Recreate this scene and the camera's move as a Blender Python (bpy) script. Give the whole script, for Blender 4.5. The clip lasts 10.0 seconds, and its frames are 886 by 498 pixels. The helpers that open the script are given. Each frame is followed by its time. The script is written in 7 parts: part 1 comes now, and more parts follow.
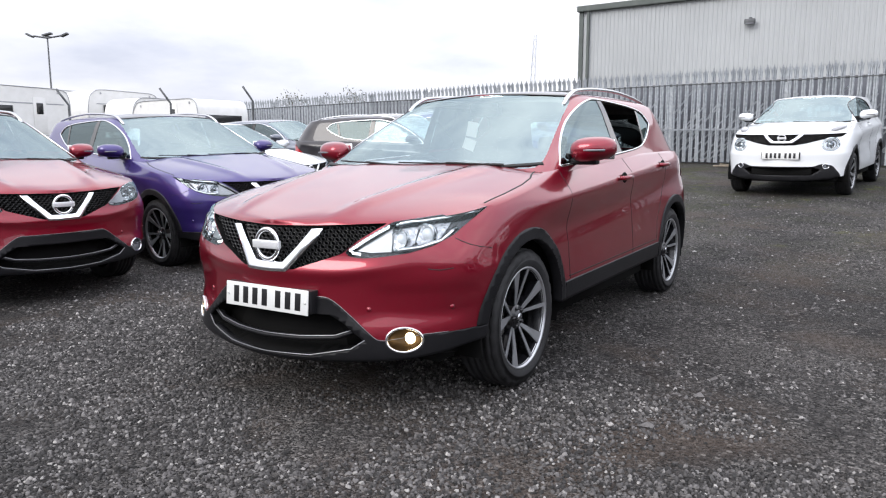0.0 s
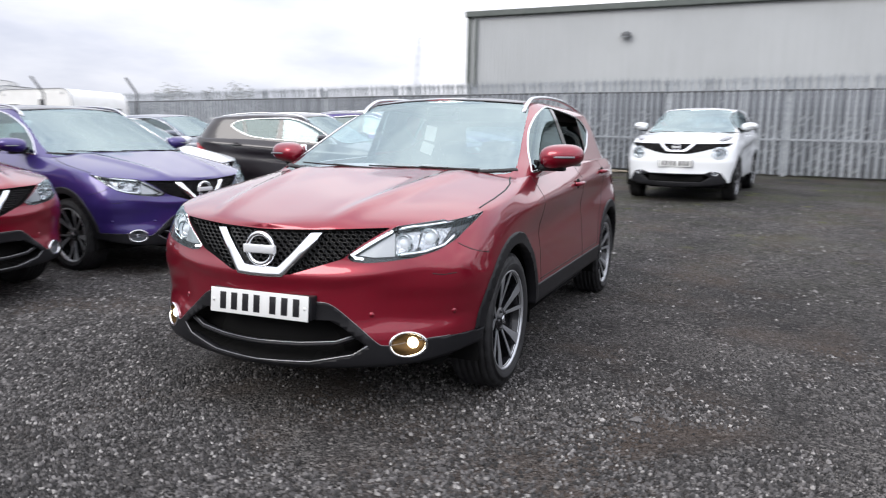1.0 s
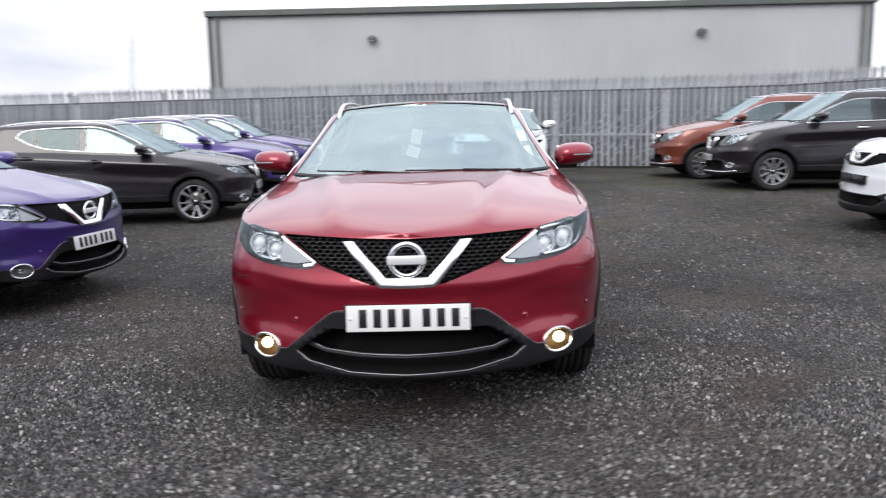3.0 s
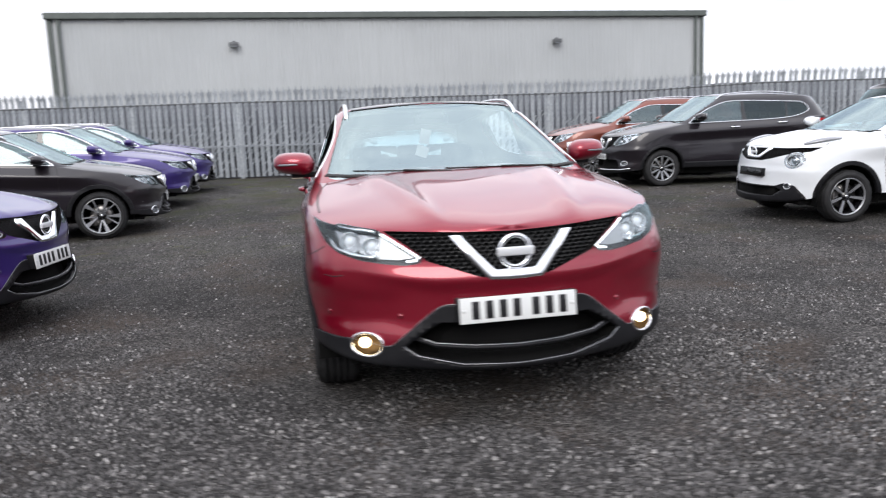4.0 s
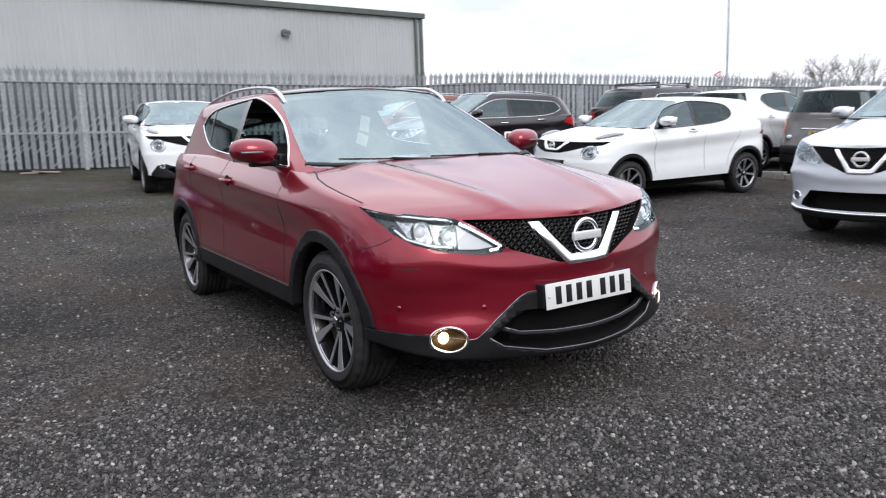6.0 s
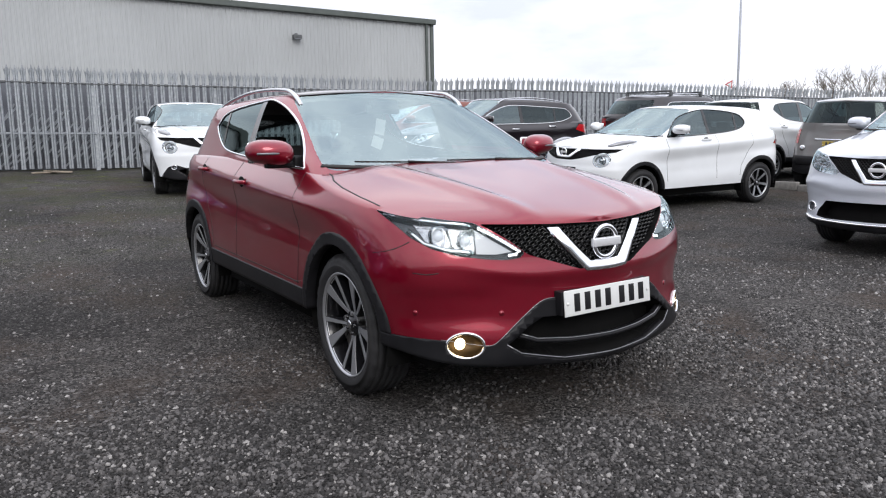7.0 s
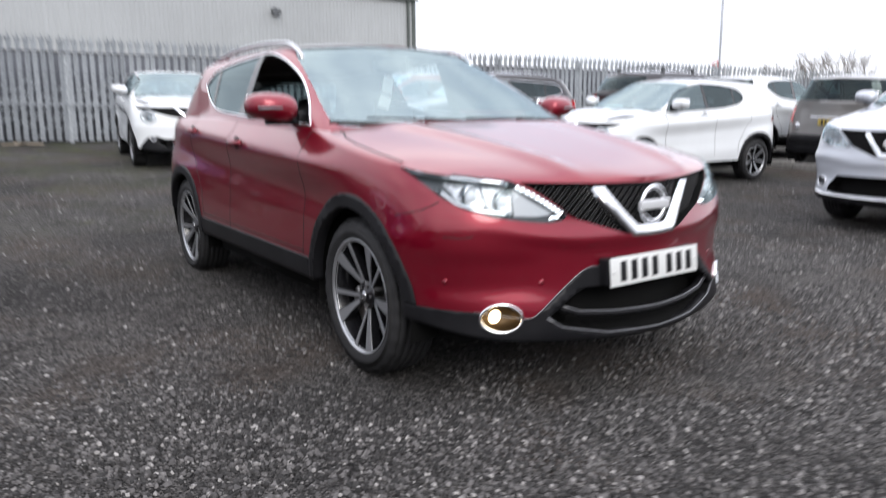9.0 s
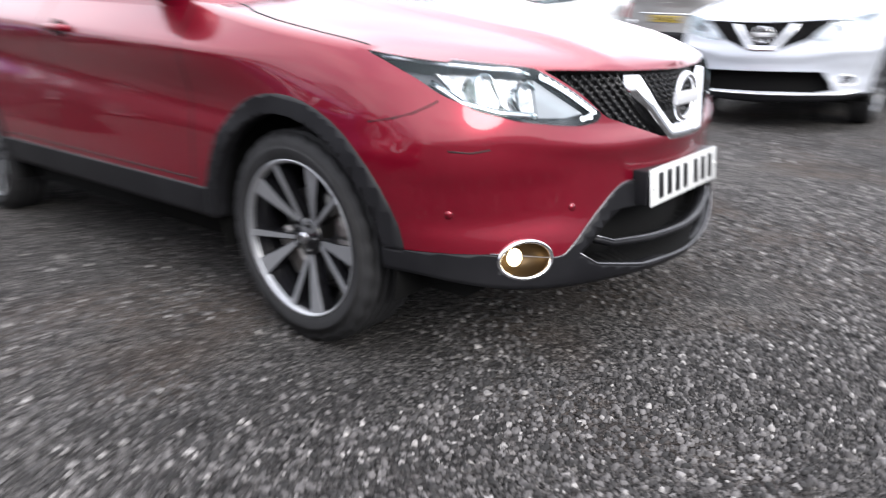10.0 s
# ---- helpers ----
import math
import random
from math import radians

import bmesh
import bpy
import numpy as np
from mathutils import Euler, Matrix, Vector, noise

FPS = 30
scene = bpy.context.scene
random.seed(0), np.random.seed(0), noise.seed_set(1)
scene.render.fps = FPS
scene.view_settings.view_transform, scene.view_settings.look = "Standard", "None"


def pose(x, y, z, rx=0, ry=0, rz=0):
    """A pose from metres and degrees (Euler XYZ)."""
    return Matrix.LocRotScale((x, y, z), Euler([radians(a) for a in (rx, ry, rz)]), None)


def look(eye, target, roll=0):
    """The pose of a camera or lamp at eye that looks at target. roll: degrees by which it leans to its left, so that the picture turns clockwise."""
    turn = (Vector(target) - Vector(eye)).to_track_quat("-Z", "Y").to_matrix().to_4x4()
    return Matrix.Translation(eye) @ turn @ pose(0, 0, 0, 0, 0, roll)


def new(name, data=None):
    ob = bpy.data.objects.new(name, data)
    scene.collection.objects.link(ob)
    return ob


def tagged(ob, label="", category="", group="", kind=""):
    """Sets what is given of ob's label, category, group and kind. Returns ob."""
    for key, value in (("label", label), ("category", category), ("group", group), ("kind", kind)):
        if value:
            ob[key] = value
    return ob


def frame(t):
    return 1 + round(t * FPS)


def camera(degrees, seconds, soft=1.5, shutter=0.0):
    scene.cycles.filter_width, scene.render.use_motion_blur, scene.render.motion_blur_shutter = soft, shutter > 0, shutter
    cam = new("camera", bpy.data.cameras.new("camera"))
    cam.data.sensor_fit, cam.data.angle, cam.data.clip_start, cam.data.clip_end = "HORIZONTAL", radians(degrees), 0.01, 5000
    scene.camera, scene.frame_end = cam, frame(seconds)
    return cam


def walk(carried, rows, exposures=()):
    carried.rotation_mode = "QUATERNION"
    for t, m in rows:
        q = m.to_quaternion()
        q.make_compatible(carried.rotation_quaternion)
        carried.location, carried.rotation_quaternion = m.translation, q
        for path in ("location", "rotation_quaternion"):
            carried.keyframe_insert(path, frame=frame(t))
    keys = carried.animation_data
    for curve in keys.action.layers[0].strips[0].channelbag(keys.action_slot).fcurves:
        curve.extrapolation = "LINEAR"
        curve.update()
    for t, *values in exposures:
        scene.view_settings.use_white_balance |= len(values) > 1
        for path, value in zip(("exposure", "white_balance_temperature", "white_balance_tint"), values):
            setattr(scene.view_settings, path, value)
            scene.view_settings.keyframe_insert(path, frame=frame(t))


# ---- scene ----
cam = camera(64.4, 10.0, 1.15, 0.95)
PATH = [
    (0, (2.359, -3.081, 1.175), (1.293, -1.413, 0.891), 0.0),
    (0.5, (2.248, -3.151, 1.182), (1.252, -1.442, 0.891), 0.3),
    (1, (1.913, -3.347, 1.191), (1.143, -1.523, 0.912), 1.3),
    (1.5, (1.558, -3.418, 1.166), (0.9, -1.551, 0.883), 0.9),
    (2, (1.162, -3.559, 1.194), (0.674, -1.642, 0.897), 0.1),
    (2.2, (0.982, -3.647, 1.203), (0.596, -1.706, 0.912), -0.5),
    (3.3, (-0.084, -3.796, 1.182), (-0.002, -1.816, 0.912), -1.1),
    (3.5, (-0.299, -3.834, 1.196), (-0.117, -1.862, 0.921), -1.4),
    (4, (-0.834, -3.751, 1.16), (-0.489, -1.798, 0.899), -2.3),
    (4.5, (-1.296, -3.651, 1.16), (-0.769, -1.74, 0.893), -1.3),
    (5, (-1.701, -3.474, 1.164), (-0.904, -1.661, 0.888), -1.9),
    (5.2, (-1.84, -3.335, 1.178), (-0.967, -1.559, 0.889), -2.5),
    (6.3, (-2.266, -3.064, 1.174), (-1.162, -1.424, 0.871), -1.5),
    (6.5, (-2.265, -3.046, 1.172), (-1.182, -1.392, 0.873), -1.4),
    (7, (-2.247, -3.033, 1.166), (-1.179, -1.366, 0.878), -1.0),
    (7.5, (-2.249, -3.031, 1.167), (-1.178, -1.366, 0.883), -1.3),
    (8, (-2.254, -3.029, 1.167), (-1.186, -1.361, 0.886), -1.7),
    (8.5, (-2.283, -2.987, 1.148), (-1.212, -1.32, 0.873), -1.4),
    (8.7, (-2.28, -2.907, 1.101), (-1.2, -1.246, 0.831), -0.5),
    (9, (-2.252, -2.658, 1.048), (-1.137, -1.033, 0.707), -0.4),
    (9.5, (-2.187, -2.226, 1.024), (-1.03, -0.682, 0.498), -0.1),
    (10, (-2.188, -1.709, 0.954), (-0.731, -0.477, 0.355), -0.5),
]
walk(cam, [(t, look(eye, target, roll)) for t, eye, target, roll in PATH],
     [(0, .49), (1, .40), (1.5, .33), (2.2, .30), (3.5, .36), (5, .33), (6.5, .18), (7.5, .17), (8.5, .21), (9, .36), (9.5, .75), (10, 1.0)])

# ---------------------------------------------------------------- light
SUN_ELEV, SUN_AZ = 34.0, 200.0
world = bpy.data.worlds.new("sky")
scene.world = world
world.use_nodes = True
wn, wl = world.node_tree.nodes, world.node_tree.links
wn.clear()
w_out = wn.new("ShaderNodeOutputWorld")
w_bg = wn.new("ShaderNodeBackground")
w_sky = wn.new("ShaderNodeTexSky")
w_sky.sky_type = 'NISHITA'
w_sky.sun_disc = False
w_sky.sun_elevation = radians(SUN_ELEV)
w_sky.sun_rotation = radians(SUN_AZ)
w_sky.dust_density, w_sky.air_density, w_sky.ozone_density = 3.0, 1.0, 1.0
# an overcast deck: soft grey cloud drawn over the blue sky
w_tc = wn.new("ShaderNodeTexCoord")
w_map = wn.new("ShaderNodeMapping")
w_map.inputs["Scale"].default_value = (1.0, 1.0, 3.2)
w_noise = wn.new("ShaderNodeTexNoise")
w_noise.inputs["Scale"].default_value = 2.2
w_noise.inputs["Detail"].default_value = 7.0
w_noise.inputs["Roughness"].default_value = 0.55
w_ramp = wn.new("ShaderNodeValToRGB")
w_ramp.color_ramp.elements[0].position, w_ramp.color_ramp.elements[0].color = 0.34, (6.3, 6.62, 7.8, 1)
w_ramp.color_ramp.elements[1].position, w_ramp.color_ramp.elements[1].color = 0.66, (11.0, 10.95, 11.4, 1)
w_mix = wn.new("ShaderNodeMixRGB")
w_mix.inputs[0].default_value = 0.93
wl.new(w_tc.outputs["Generated"], w_map.inputs["Vector"])
wl.new(w_map.outputs[0], w_noise.inputs["Vector"])
wl.new(w_noise.outputs["Fac"], w_ramp.inputs[0])
wl.new(w_sky.outputs[0], w_mix.inputs[1])
wl.new(w_ramp.outputs[0], w_mix.inputs[2])
# an overcast sky is brighter overhead than at the horizon
w_sep, w_mul, w_add, w_gain = wn.new("ShaderNodeSeparateXYZ"), wn.new("ShaderNodeMath"), wn.new("ShaderNodeMath"), wn.new("ShaderNodeVectorMath")
w_mul.operation, w_add.operation, w_gain.operation = 'MULTIPLY', 'ADD', 'MULTIPLY'
w_mul.inputs[1].default_value, w_add.inputs[1].default_value = 0.95, 0.98
w_mul.use_clamp = False
w_max = wn.new("ShaderNodeMath")
w_max.operation = 'MAXIMUM'
w_max.inputs[1].default_value = 0.0
wl.new(w_tc.outputs["Generated"], w_sep.inputs[0])
wl.new(w_sep.outputs[2], w_max.inputs[0])
wl.new(w_max.outputs[0], w_mul.inputs[0])
# the hidden sun whitens the deck towards the east
w_side, w_sum = wn.new("ShaderNodeMath"), wn.new("ShaderNodeMath")
w_side.operation, w_sum.operation = 'MULTIPLY', 'ADD'
w_side.inputs[1].default_value = 0.24
wl.new(w_sep.outputs[0], w_side.inputs[0])
wl.new(w_mul.outputs[0], w_sum.inputs[0])
wl.new(w_side.outputs[0], w_sum.inputs[1])
wl.new(w_sum.outputs[0], w_add.inputs[0])
wl.new(w_mix.outputs[0], w_gain.inputs[0])
wl.new(w_add.outputs[0], w_gain.inputs[1])
wl.new(w_gain.outputs[0], w_bg.inputs["Color"])
w_bg.inputs["Strength"].default_value = 0.10
wl.new(w_bg.outputs[0], w_out.inputs["Surface"])

sun_data = bpy.data.lights.new("sun", 'SUN')
sun_data.energy, sun_data.angle, sun_data.color = 1.25, radians(30), (1.0, 0.97, 0.93)
sun = new("sun", sun_data)
sun.rotation_euler = Euler((radians(90 - SUN_ELEV), 0, radians(180 - SUN_AZ)))
scene.view_settings.exposure = 0.0

# ---------------------------------------------------------------- materials
def mat(name, base, rough=0.5, metal=0.0, spec=0.5, coat=0.0, coat_rough=0.03):
    m = bpy.data.materials.new(name)
    m.use_nodes = True
    b = m.node_tree.nodes["Principled BSDF"]
    b.inputs["Base Color"].default_value = (*base, 1)
    b.inputs["Roughness"].default_value = rough
    b.inputs["Metallic"].default_value = metal
    b.inputs["Specular IOR Level"].default_value = spec
    b.inputs["Coat Weight"].default_value = coat
    b.inputs["Coat Roughness"].default_value = coat_rough
    return m


def nodes_of(m):
    return m.node_tree.nodes, m.node_tree.links, m.node_tree.nodes["Principled BSDF"]


def noise_node(n, l, scale, detail=4.0, rough=0.55, coords="Object"):
    tc = n.new("ShaderNodeTexCoord")
    t = n.new("ShaderNodeTexNoise")
    t.inputs["Scale"].default_value, t.inputs["Detail"].default_value, t.inputs["Roughness"].default_value = scale, detail, rough
    l.new(tc.outputs[coords], t.inputs["Vector"])
    return t


def ramp_node(n, l, src, p0, c0, p1, c1):
    r = n.new("ShaderNodeValToRGB")
    r.color_ramp.elements[0].position, r.color_ramp.elements[0].color = p0, (*c0, 1)
    r.color_ramp.elements[1].position, r.color_ramp.elements[1].color = p1, (*c1, 1)
    l.new(src, r.inputs[0])
    return r


def mixed(n, l, fac, a, b, mode='MIX'):
    m = n.new("ShaderNodeMixRGB")
    m.blend_type = mode
    for sock, v in ((m.inputs[0], fac), (m.inputs[1], a), (m.inputs[2], b)):
        if isinstance(v, (int, float)):
            sock.default_value = v
        elif isinstance(v, tuple):
            sock.default_value = (*v, 1)
        else:
            l.new(v, sock)
    return m.outputs[0]


def bump(n, l, b, height, strength, dist=0.01):
    bp = n.new("ShaderNodeBump")
    bp.inputs["Strength"].default_value, bp.inputs["Distance"].default_value = strength, dist
    l.new(height, bp.inputs["Height"])
    l.new(bp.outputs[0], b.inputs["Normal"])


def car_paint(name, base, deep, rough=0.36, metal=0.40, coat_ior=1.5):
    """Metallic lacquer: flake-tinted base under a clear coat, thin road film and water spotting."""
    m = mat(name, base, rough, metal, 0.5, 1.0, 0.02)
    n, l, b = nodes_of(m)
    b.inputs["Coat IOR"].default_value = coat_ior
    fl = noise_node(n, l, 900.0, 1.0)
    r = ramp_node(n, l, fl.outputs["Fac"], 0.3, deep, 0.7, base)
    big = noise_node(n, l, 2.3, 5.0)
    film = ramp_node(n, l, big.outputs["Fac"], 0.45, (0, 0, 0), 0.8, (1, 1, 1))
    l.new(mixed(n, l, 0.06, r.outputs[0], film.outputs[0], 'MULTIPLY'), b.inputs["Base Color"])
    cr = ramp_node(n, l, big.outputs["Fac"], 0.4, (0.004, 0.004, 0.004), 0.8, (0.022, 0.022, 0.022))
    l.new(cr.outputs[0], b.inputs["Coat Roughness"])
    orange = noise_node(n, l, 160.0, 2.0)
    bump(n, l, b, orange.outputs["Fac"], 0.012, 0.002)
    return m


def grainy(name, base, rough, scale=300.0, amount=0.25, bump_amt=0.25, dist=0.001, spec=0.4):
    """Moulded plastic or rubber: fine pebbled grain and dusty patches."""
    m = mat(name, base, rough, 0, spec)
    n, l, b = nodes_of(m)
    g = noise_node(n, l, scale, 2.0)
    p = noise_node(n, l, 5.0, 5.0)
    dust = ramp_node(n, l, p.outputs["Fac"], 0.4, base, 0.8, tuple(c * (1 + amount) + 0.006 for c in base))
    l.new(dust.outputs[0], b.inputs["Base Color"])
    bump(n, l, b, g.outputs["Fac"], bump_amt, dist)
    return m


def glass_mat(name, tint, gloss_rough=0.01, ior=1.55):
    m = bpy.data.materials.new(name)
    m.use_nodes = True
    n, l = m.node_tree.nodes, m.node_tree.links
    n.clear()
    out, mix = n.new("ShaderNodeOutputMaterial"), n.new("ShaderNodeMixShader")
    tr, gl, fr = n.new("ShaderNodeBsdfTransparent"), n.new("ShaderNodeBsdfGlossy"), n.new("ShaderNodeFresnel")
    tr.inputs[0].default_value = (*tint, 1)
    gl.inputs["Roughness"].default_value = gloss_rough
    gl.inputs["Color"].default_value = (0.80, 0.97, 1.0, 1)
    fr.inputs["IOR"].default_value = ior
    l.new(fr.outputs[0], mix.inputs[0])
    l.new(tr.outputs[0], mix.inputs[1])
    l.new(gl.outputs[0], mix.inputs[2])
    l.new(mix.outputs[0], out.inputs["Surface"])
    return m


def glow(name, colour, strength):
    m = mat(name, colour, 0.3)
    n, l, b = nodes_of(m)
    b.inputs["Emission Color"].default_value = (*colour, 1)
    b.inputs["Emission Strength"].default_value = strength
    return m


RED = car_paint("red_pearl_paint", (0.285, 0.0004, 0.020), (0.18, 0.0002, 0.012), rough=0.31, metal=0.55, coat_ior=1.54)
PURPLE = car_paint("ink_blue_paint", (0.046, 0.026, 0.19), (0.028, 0.016, 0.12))
BLACKP = car_paint("dark_mauve_black_paint", (0.009, 0.005, 0.009), (0.005, 0.003, 0.006), metal=0.2, coat_ior=1.4)
BROWN = car_paint("copper_orange_paint", (0.21, 0.048, 0.026), (0.14, 0.030, 0.016))
WHITEP = car_paint("white_paint", (0.82, 0.845, 0.865), (0.80, 0.825, 0.845), metal=0.0, rough=0.4, coat_ior=1.4)
SILVERP = car_paint("silver_paint", (0.64, 0.67, 0.73), (0.55, 0.58, 0.64), metal=0.25)
GREYP = car_paint("warm_grey_paint", (0.25, 0.245, 0.24), (0.20, 0.195, 0.19))
BLUEGREY = car_paint("blue_grey_paint", (0.16, 0.18, 0.22), (0.12, 0.135, 0.17))
GLASS = glass_mat("clear_screen_glass", (0.70, 0.82, 0.82), 0.012, 3.7)
SIDEGLASS = glass_mat("tinted_side_glass", (0.38, 0.46, 0.45), 0.01, 2.1)
PRIVACY = glass_mat("privacy_glass", (0.13, 0.14, 0.15), 0.01, 1.6)
REARGLASS = glass_mat("rear_window_glass", (0.30, 0.39, 0.39), 0.01, 1.45)
LENS = glass_mat("clear_lens", (0.93, 0.95, 0.96), ior=1.35)
CLAD = grainy("black_moulded_plastic", (0.008, 0.008, 0.0095), 0.42, spec=0.2)
GLOSSBLACK = mat("gloss_black", (0.008, 0.008, 0.009), 0.12, 0, 0.5, 0.4)
PIANO = mat("piano_black", (0.01, 0.01, 0.011), 0.2)
# near-black and dull: the shade of openings and undersides is put into the colour
VOID = mat("cavity_shade", (0.005, 0.005, 0.005), 0.9, 0, 0.15)
RUBBER = grainy("tyre_rubber", (0.013, 0.013, 0.014), 0.72, 120.0, 0.8, 0.3, 0.002)
SEAL = mat("black_rubber_seal", (0.008, 0.008, 0.008), 0.6)
CHROME = mat("bright_chrome", (0.86, 0.87, 0.89), 0.07, 1.0)
SATIN = mat("satin_aluminium", (0.62, 0.63, 0.65), 0.24, 1.0)
ALLOY = mat("diamond_cut_alloy", (0.36, 0.37, 0.39), 0.30, 0.6)
LIP = mat("machined_rim_lip", (0.50, 0.51, 0.53), 0.34, 0.8)
RIMDARK = mat("gloss_dark_rim_paint", (0.010, 0.010, 0.012), 0.22, 0.2, 0.5, 0.5)
DISC = mat("brake_disc_steel", (0.30, 0.29, 0.28), 0.35, 1.0)
REFLECT = mat("lamp_reflector", (0.78, 0.79, 0.81), 0.14, 1.0)
LAMPGREY = mat("lamp_bezel_grey", (0.20, 0.21, 0.23), 0.35, 0.4)
FOGREF = mat("fog_reflector", (0.075, 0.050, 0.026), 0.42, 0.8)
FOG_ON = glow("fog_lamp_bulb_lit", (1.0, 0.80, 0.50), 5.0)
DRL_ON = glow("daytime_lamp_lit", (0.80, 0.84, 0.90), 0.8)
REDLENS = mat("red_lamp_lens", (0.42, 0.01, 0.015), 0.08, 0, 0.5, 0.6)
PLATE_W = mat("white_plate_acrylic", (0.72, 0.73, 0.72), 0.18, 0, 0.5, 0.4)
PLATE_Y = mat("yellow_plate_acrylic", (0.42, 0.31, 0.06), 0.18, 0, 0.5, 0.4)
INK = mat("plate_black_ink", (0.012, 0.012, 0.014), 0.3)
FABRIC = grainy("black_seat_fabric", (0.030, 0.030, 0.032), 0.9, 500.0, 0.4, 0.0)
DASH = grainy("dash_plastic", (0.028, 0.028, 0.030), 0.7)
PILLARGREY = grainy("grey_pillar_lining", (0.10, 0.098, 0.094), 0.85, 500.0, 0.2, 0.0)
LINER = grainy("headliner_cloth", (0.30, 0.29, 0.275), 0.95, 600.0, 0.1, 0.0)
PAPER = mat("paper_white", (0.75, 0.75, 0.74), 0.7)


def gravel_mat():
    m = mat("compacted_gravel", (0.05, 0.05, 0.05), 0.92, 0, 0.3)
    n, l, b = nodes_of(m)
    tc = n.new("ShaderNodeTexCoord")
    v1 = n.new("ShaderNodeTexVoronoi")
    v1.inputs["Scale"].default_value = 62.0
    v2 = n.new("ShaderNodeTexVoronoi")
    v2.inputs["Scale"].default_value = 115.0
    warp = n.new("ShaderNodeTexNoise")
    warp.inputs["Scale"].default_value, warp.inputs["Detail"].default_value = 35.0, 3.0
    l.new(tc.outputs["Object"], warp.inputs["Vector"])
    mixv = n.new("ShaderNodeMixRGB")
    mixv.inputs[0].default_value = 0.018
    l.new(tc.outputs["Object"], mixv.inputs[1])
    l.new(warp.outputs["Color"], mixv.inputs[2])
    l.new(mixv.outputs[0], v1.inputs["Vector"])
    l.new(mixv.outputs[0], v2.inputs["Vector"])
    sep = n.new("ShaderNodeSeparateColor")
    l.new(v1.outputs["Color"], sep.inputs[0])
    stone = n.new("ShaderNodeValToRGB")
    cr = stone.color_ramp
    cr.elements[0].position, cr.elements[0].color = 0.0, (0.020, 0.020, 0.020, 1)
    cr.elements[1].position, cr.elements[1].color = 1.0, (0.40, 0.39, 0.37, 1)
    for pos, c in ((.45, .038), (.72, .078), (.90, .165)):
        e = cr.elements.new(pos)
        e.color = (c, c * .945, c * .93, 1)
    l.new(sep.outputs[0], stone.inputs[0])
    sep2 = n.new("ShaderNodeSeparateColor")
    l.new(v2.outputs["Color"], sep2.inputs[0])
    fine = ramp_node(n, l, sep2.outputs[1], 0.25, (0.014, 0.0135, 0.013), 0.97, (0.23, 0.222, 0.215))
    pat = noise_node(n, l, 3.1, 6.0, 0.6)
    where = ramp_node(n, l, pat.outputs["Fac"], 0.40, (0, 0, 0), 0.62, (1, 1, 1))
    c1 = mixed(n, l, where.outputs[0], fine.outputs[0], stone.outputs[0])
    big = noise_node(n, l, 0.55, 4.0, 0.55)
    # damp patches; the ramp also darkens the base as shade between loose stones
    damp = ramp_node(n, l, big.outputs["Fac"], 0.36, (0.42, 0.41, 0.41), 0.66, (0.98, 0.95, 0.93))
    c2 = mixed(n, l, 1.0, c1, damp.outputs[0], 'MULTIPLY')
    soil = noise_node(n, l, 0.9, 5.0, 0.6)
    smask = ramp_node(n, l, soil.outputs["Fac"], 0.50, (0, 0, 0), 0.68, (0.62, 0.62, 0.62))
    c3 = mixed(n, l, smask.outputs[0], c2, (0.080, 0.058, 0.044))
    # moss creeps in along the foot of the fence
    sp = n.new("ShaderNodeSeparateXYZ")
    l.new(tc.outputs["Object"], sp.inputs[0])
    near = n.new("ShaderNodeMapRange")
    near.inputs["From Min"].default_value, near.inputs["From Max"].default_value = 2.0, 13.0
    l.new(sp.outputs[1], near.inputs["Value"])
    mossn = noise_node(n, l, 1.3, 6.0, 0.65)
    mm = n.new("ShaderNodeMath")
    mm.operation = 'MULTIPLY'
    l.new(near.outputs[0], mm.inputs[0])
    mr = ramp_node(n, l, mossn.outputs["Fac"], 0.45, (0, 0, 0), 0.62, (0.8, 0.8, 0.8))
    l.new(mr.outputs[0], mm.inputs[1])
    c4 = mixed(n, l, mm.outputs[0], c3, (0.055, 0.062, 0.028))
    # bright yellow-green moss cushions
    cush = noise_node(n, l, 2.6, 4.0, 0.5)
    cm = n.new("ShaderNodeMath")
    cm.operation = 'MULTIPLY'
    l.new(near.outputs[0], cm.inputs[0])
    l.new(ramp_node(n, l, cush.outputs["Fac"], 0.66, (0, 0, 0), 0.72, (0.8, 0.8, 0.8)).outputs[0], cm.inputs[1])
    c5 = mixed(n, l, cm.outputs[0], c4, (0.13, 0.14, 0.035))
    # a sandy scuffed patch before the red car
    off = n.new("ShaderNodeVectorMath")
    off.operation = 'SUBTRACT'
    off.inputs[1].default_value = (1.2, -1.05, 0)
    l.new(tc.outputs["Object"], off.inputs[0])
    ln = n.new("ShaderNodeVectorMath")
    ln.operation = 'LENGTH'
    l.new(off.outputs[0], ln.inputs[0])
    edge = noise_node(n, l, 4.0, 6.0, 0.65)
    wob = n.new("ShaderNodeMath")
    wob.operation = 'ADD'
    l.new(ln.outputs["Value"], wob.inputs[0])
    l.new(edge.outputs["Fac"], wob.inputs[1])
    scuff = n.new("ShaderNodeMapRange")
    scuff.inputs["From Min"].default_value, scuff.inputs["From Max"].default_value = 0.62, 1.25
    scuff.inputs["To Min"].default_value, scuff.inputs["To Max"].default_value = 0.62, 0.0
    l.new(wob.outputs[0], scuff.inputs["Value"])
    c6 = mixed(n, l, scuff.outputs[0], c5, mixed(n, l, 0.5, (0.100, 0.074, 0.058), c5))
    l.new(c6, b.inputs["Base Color"])
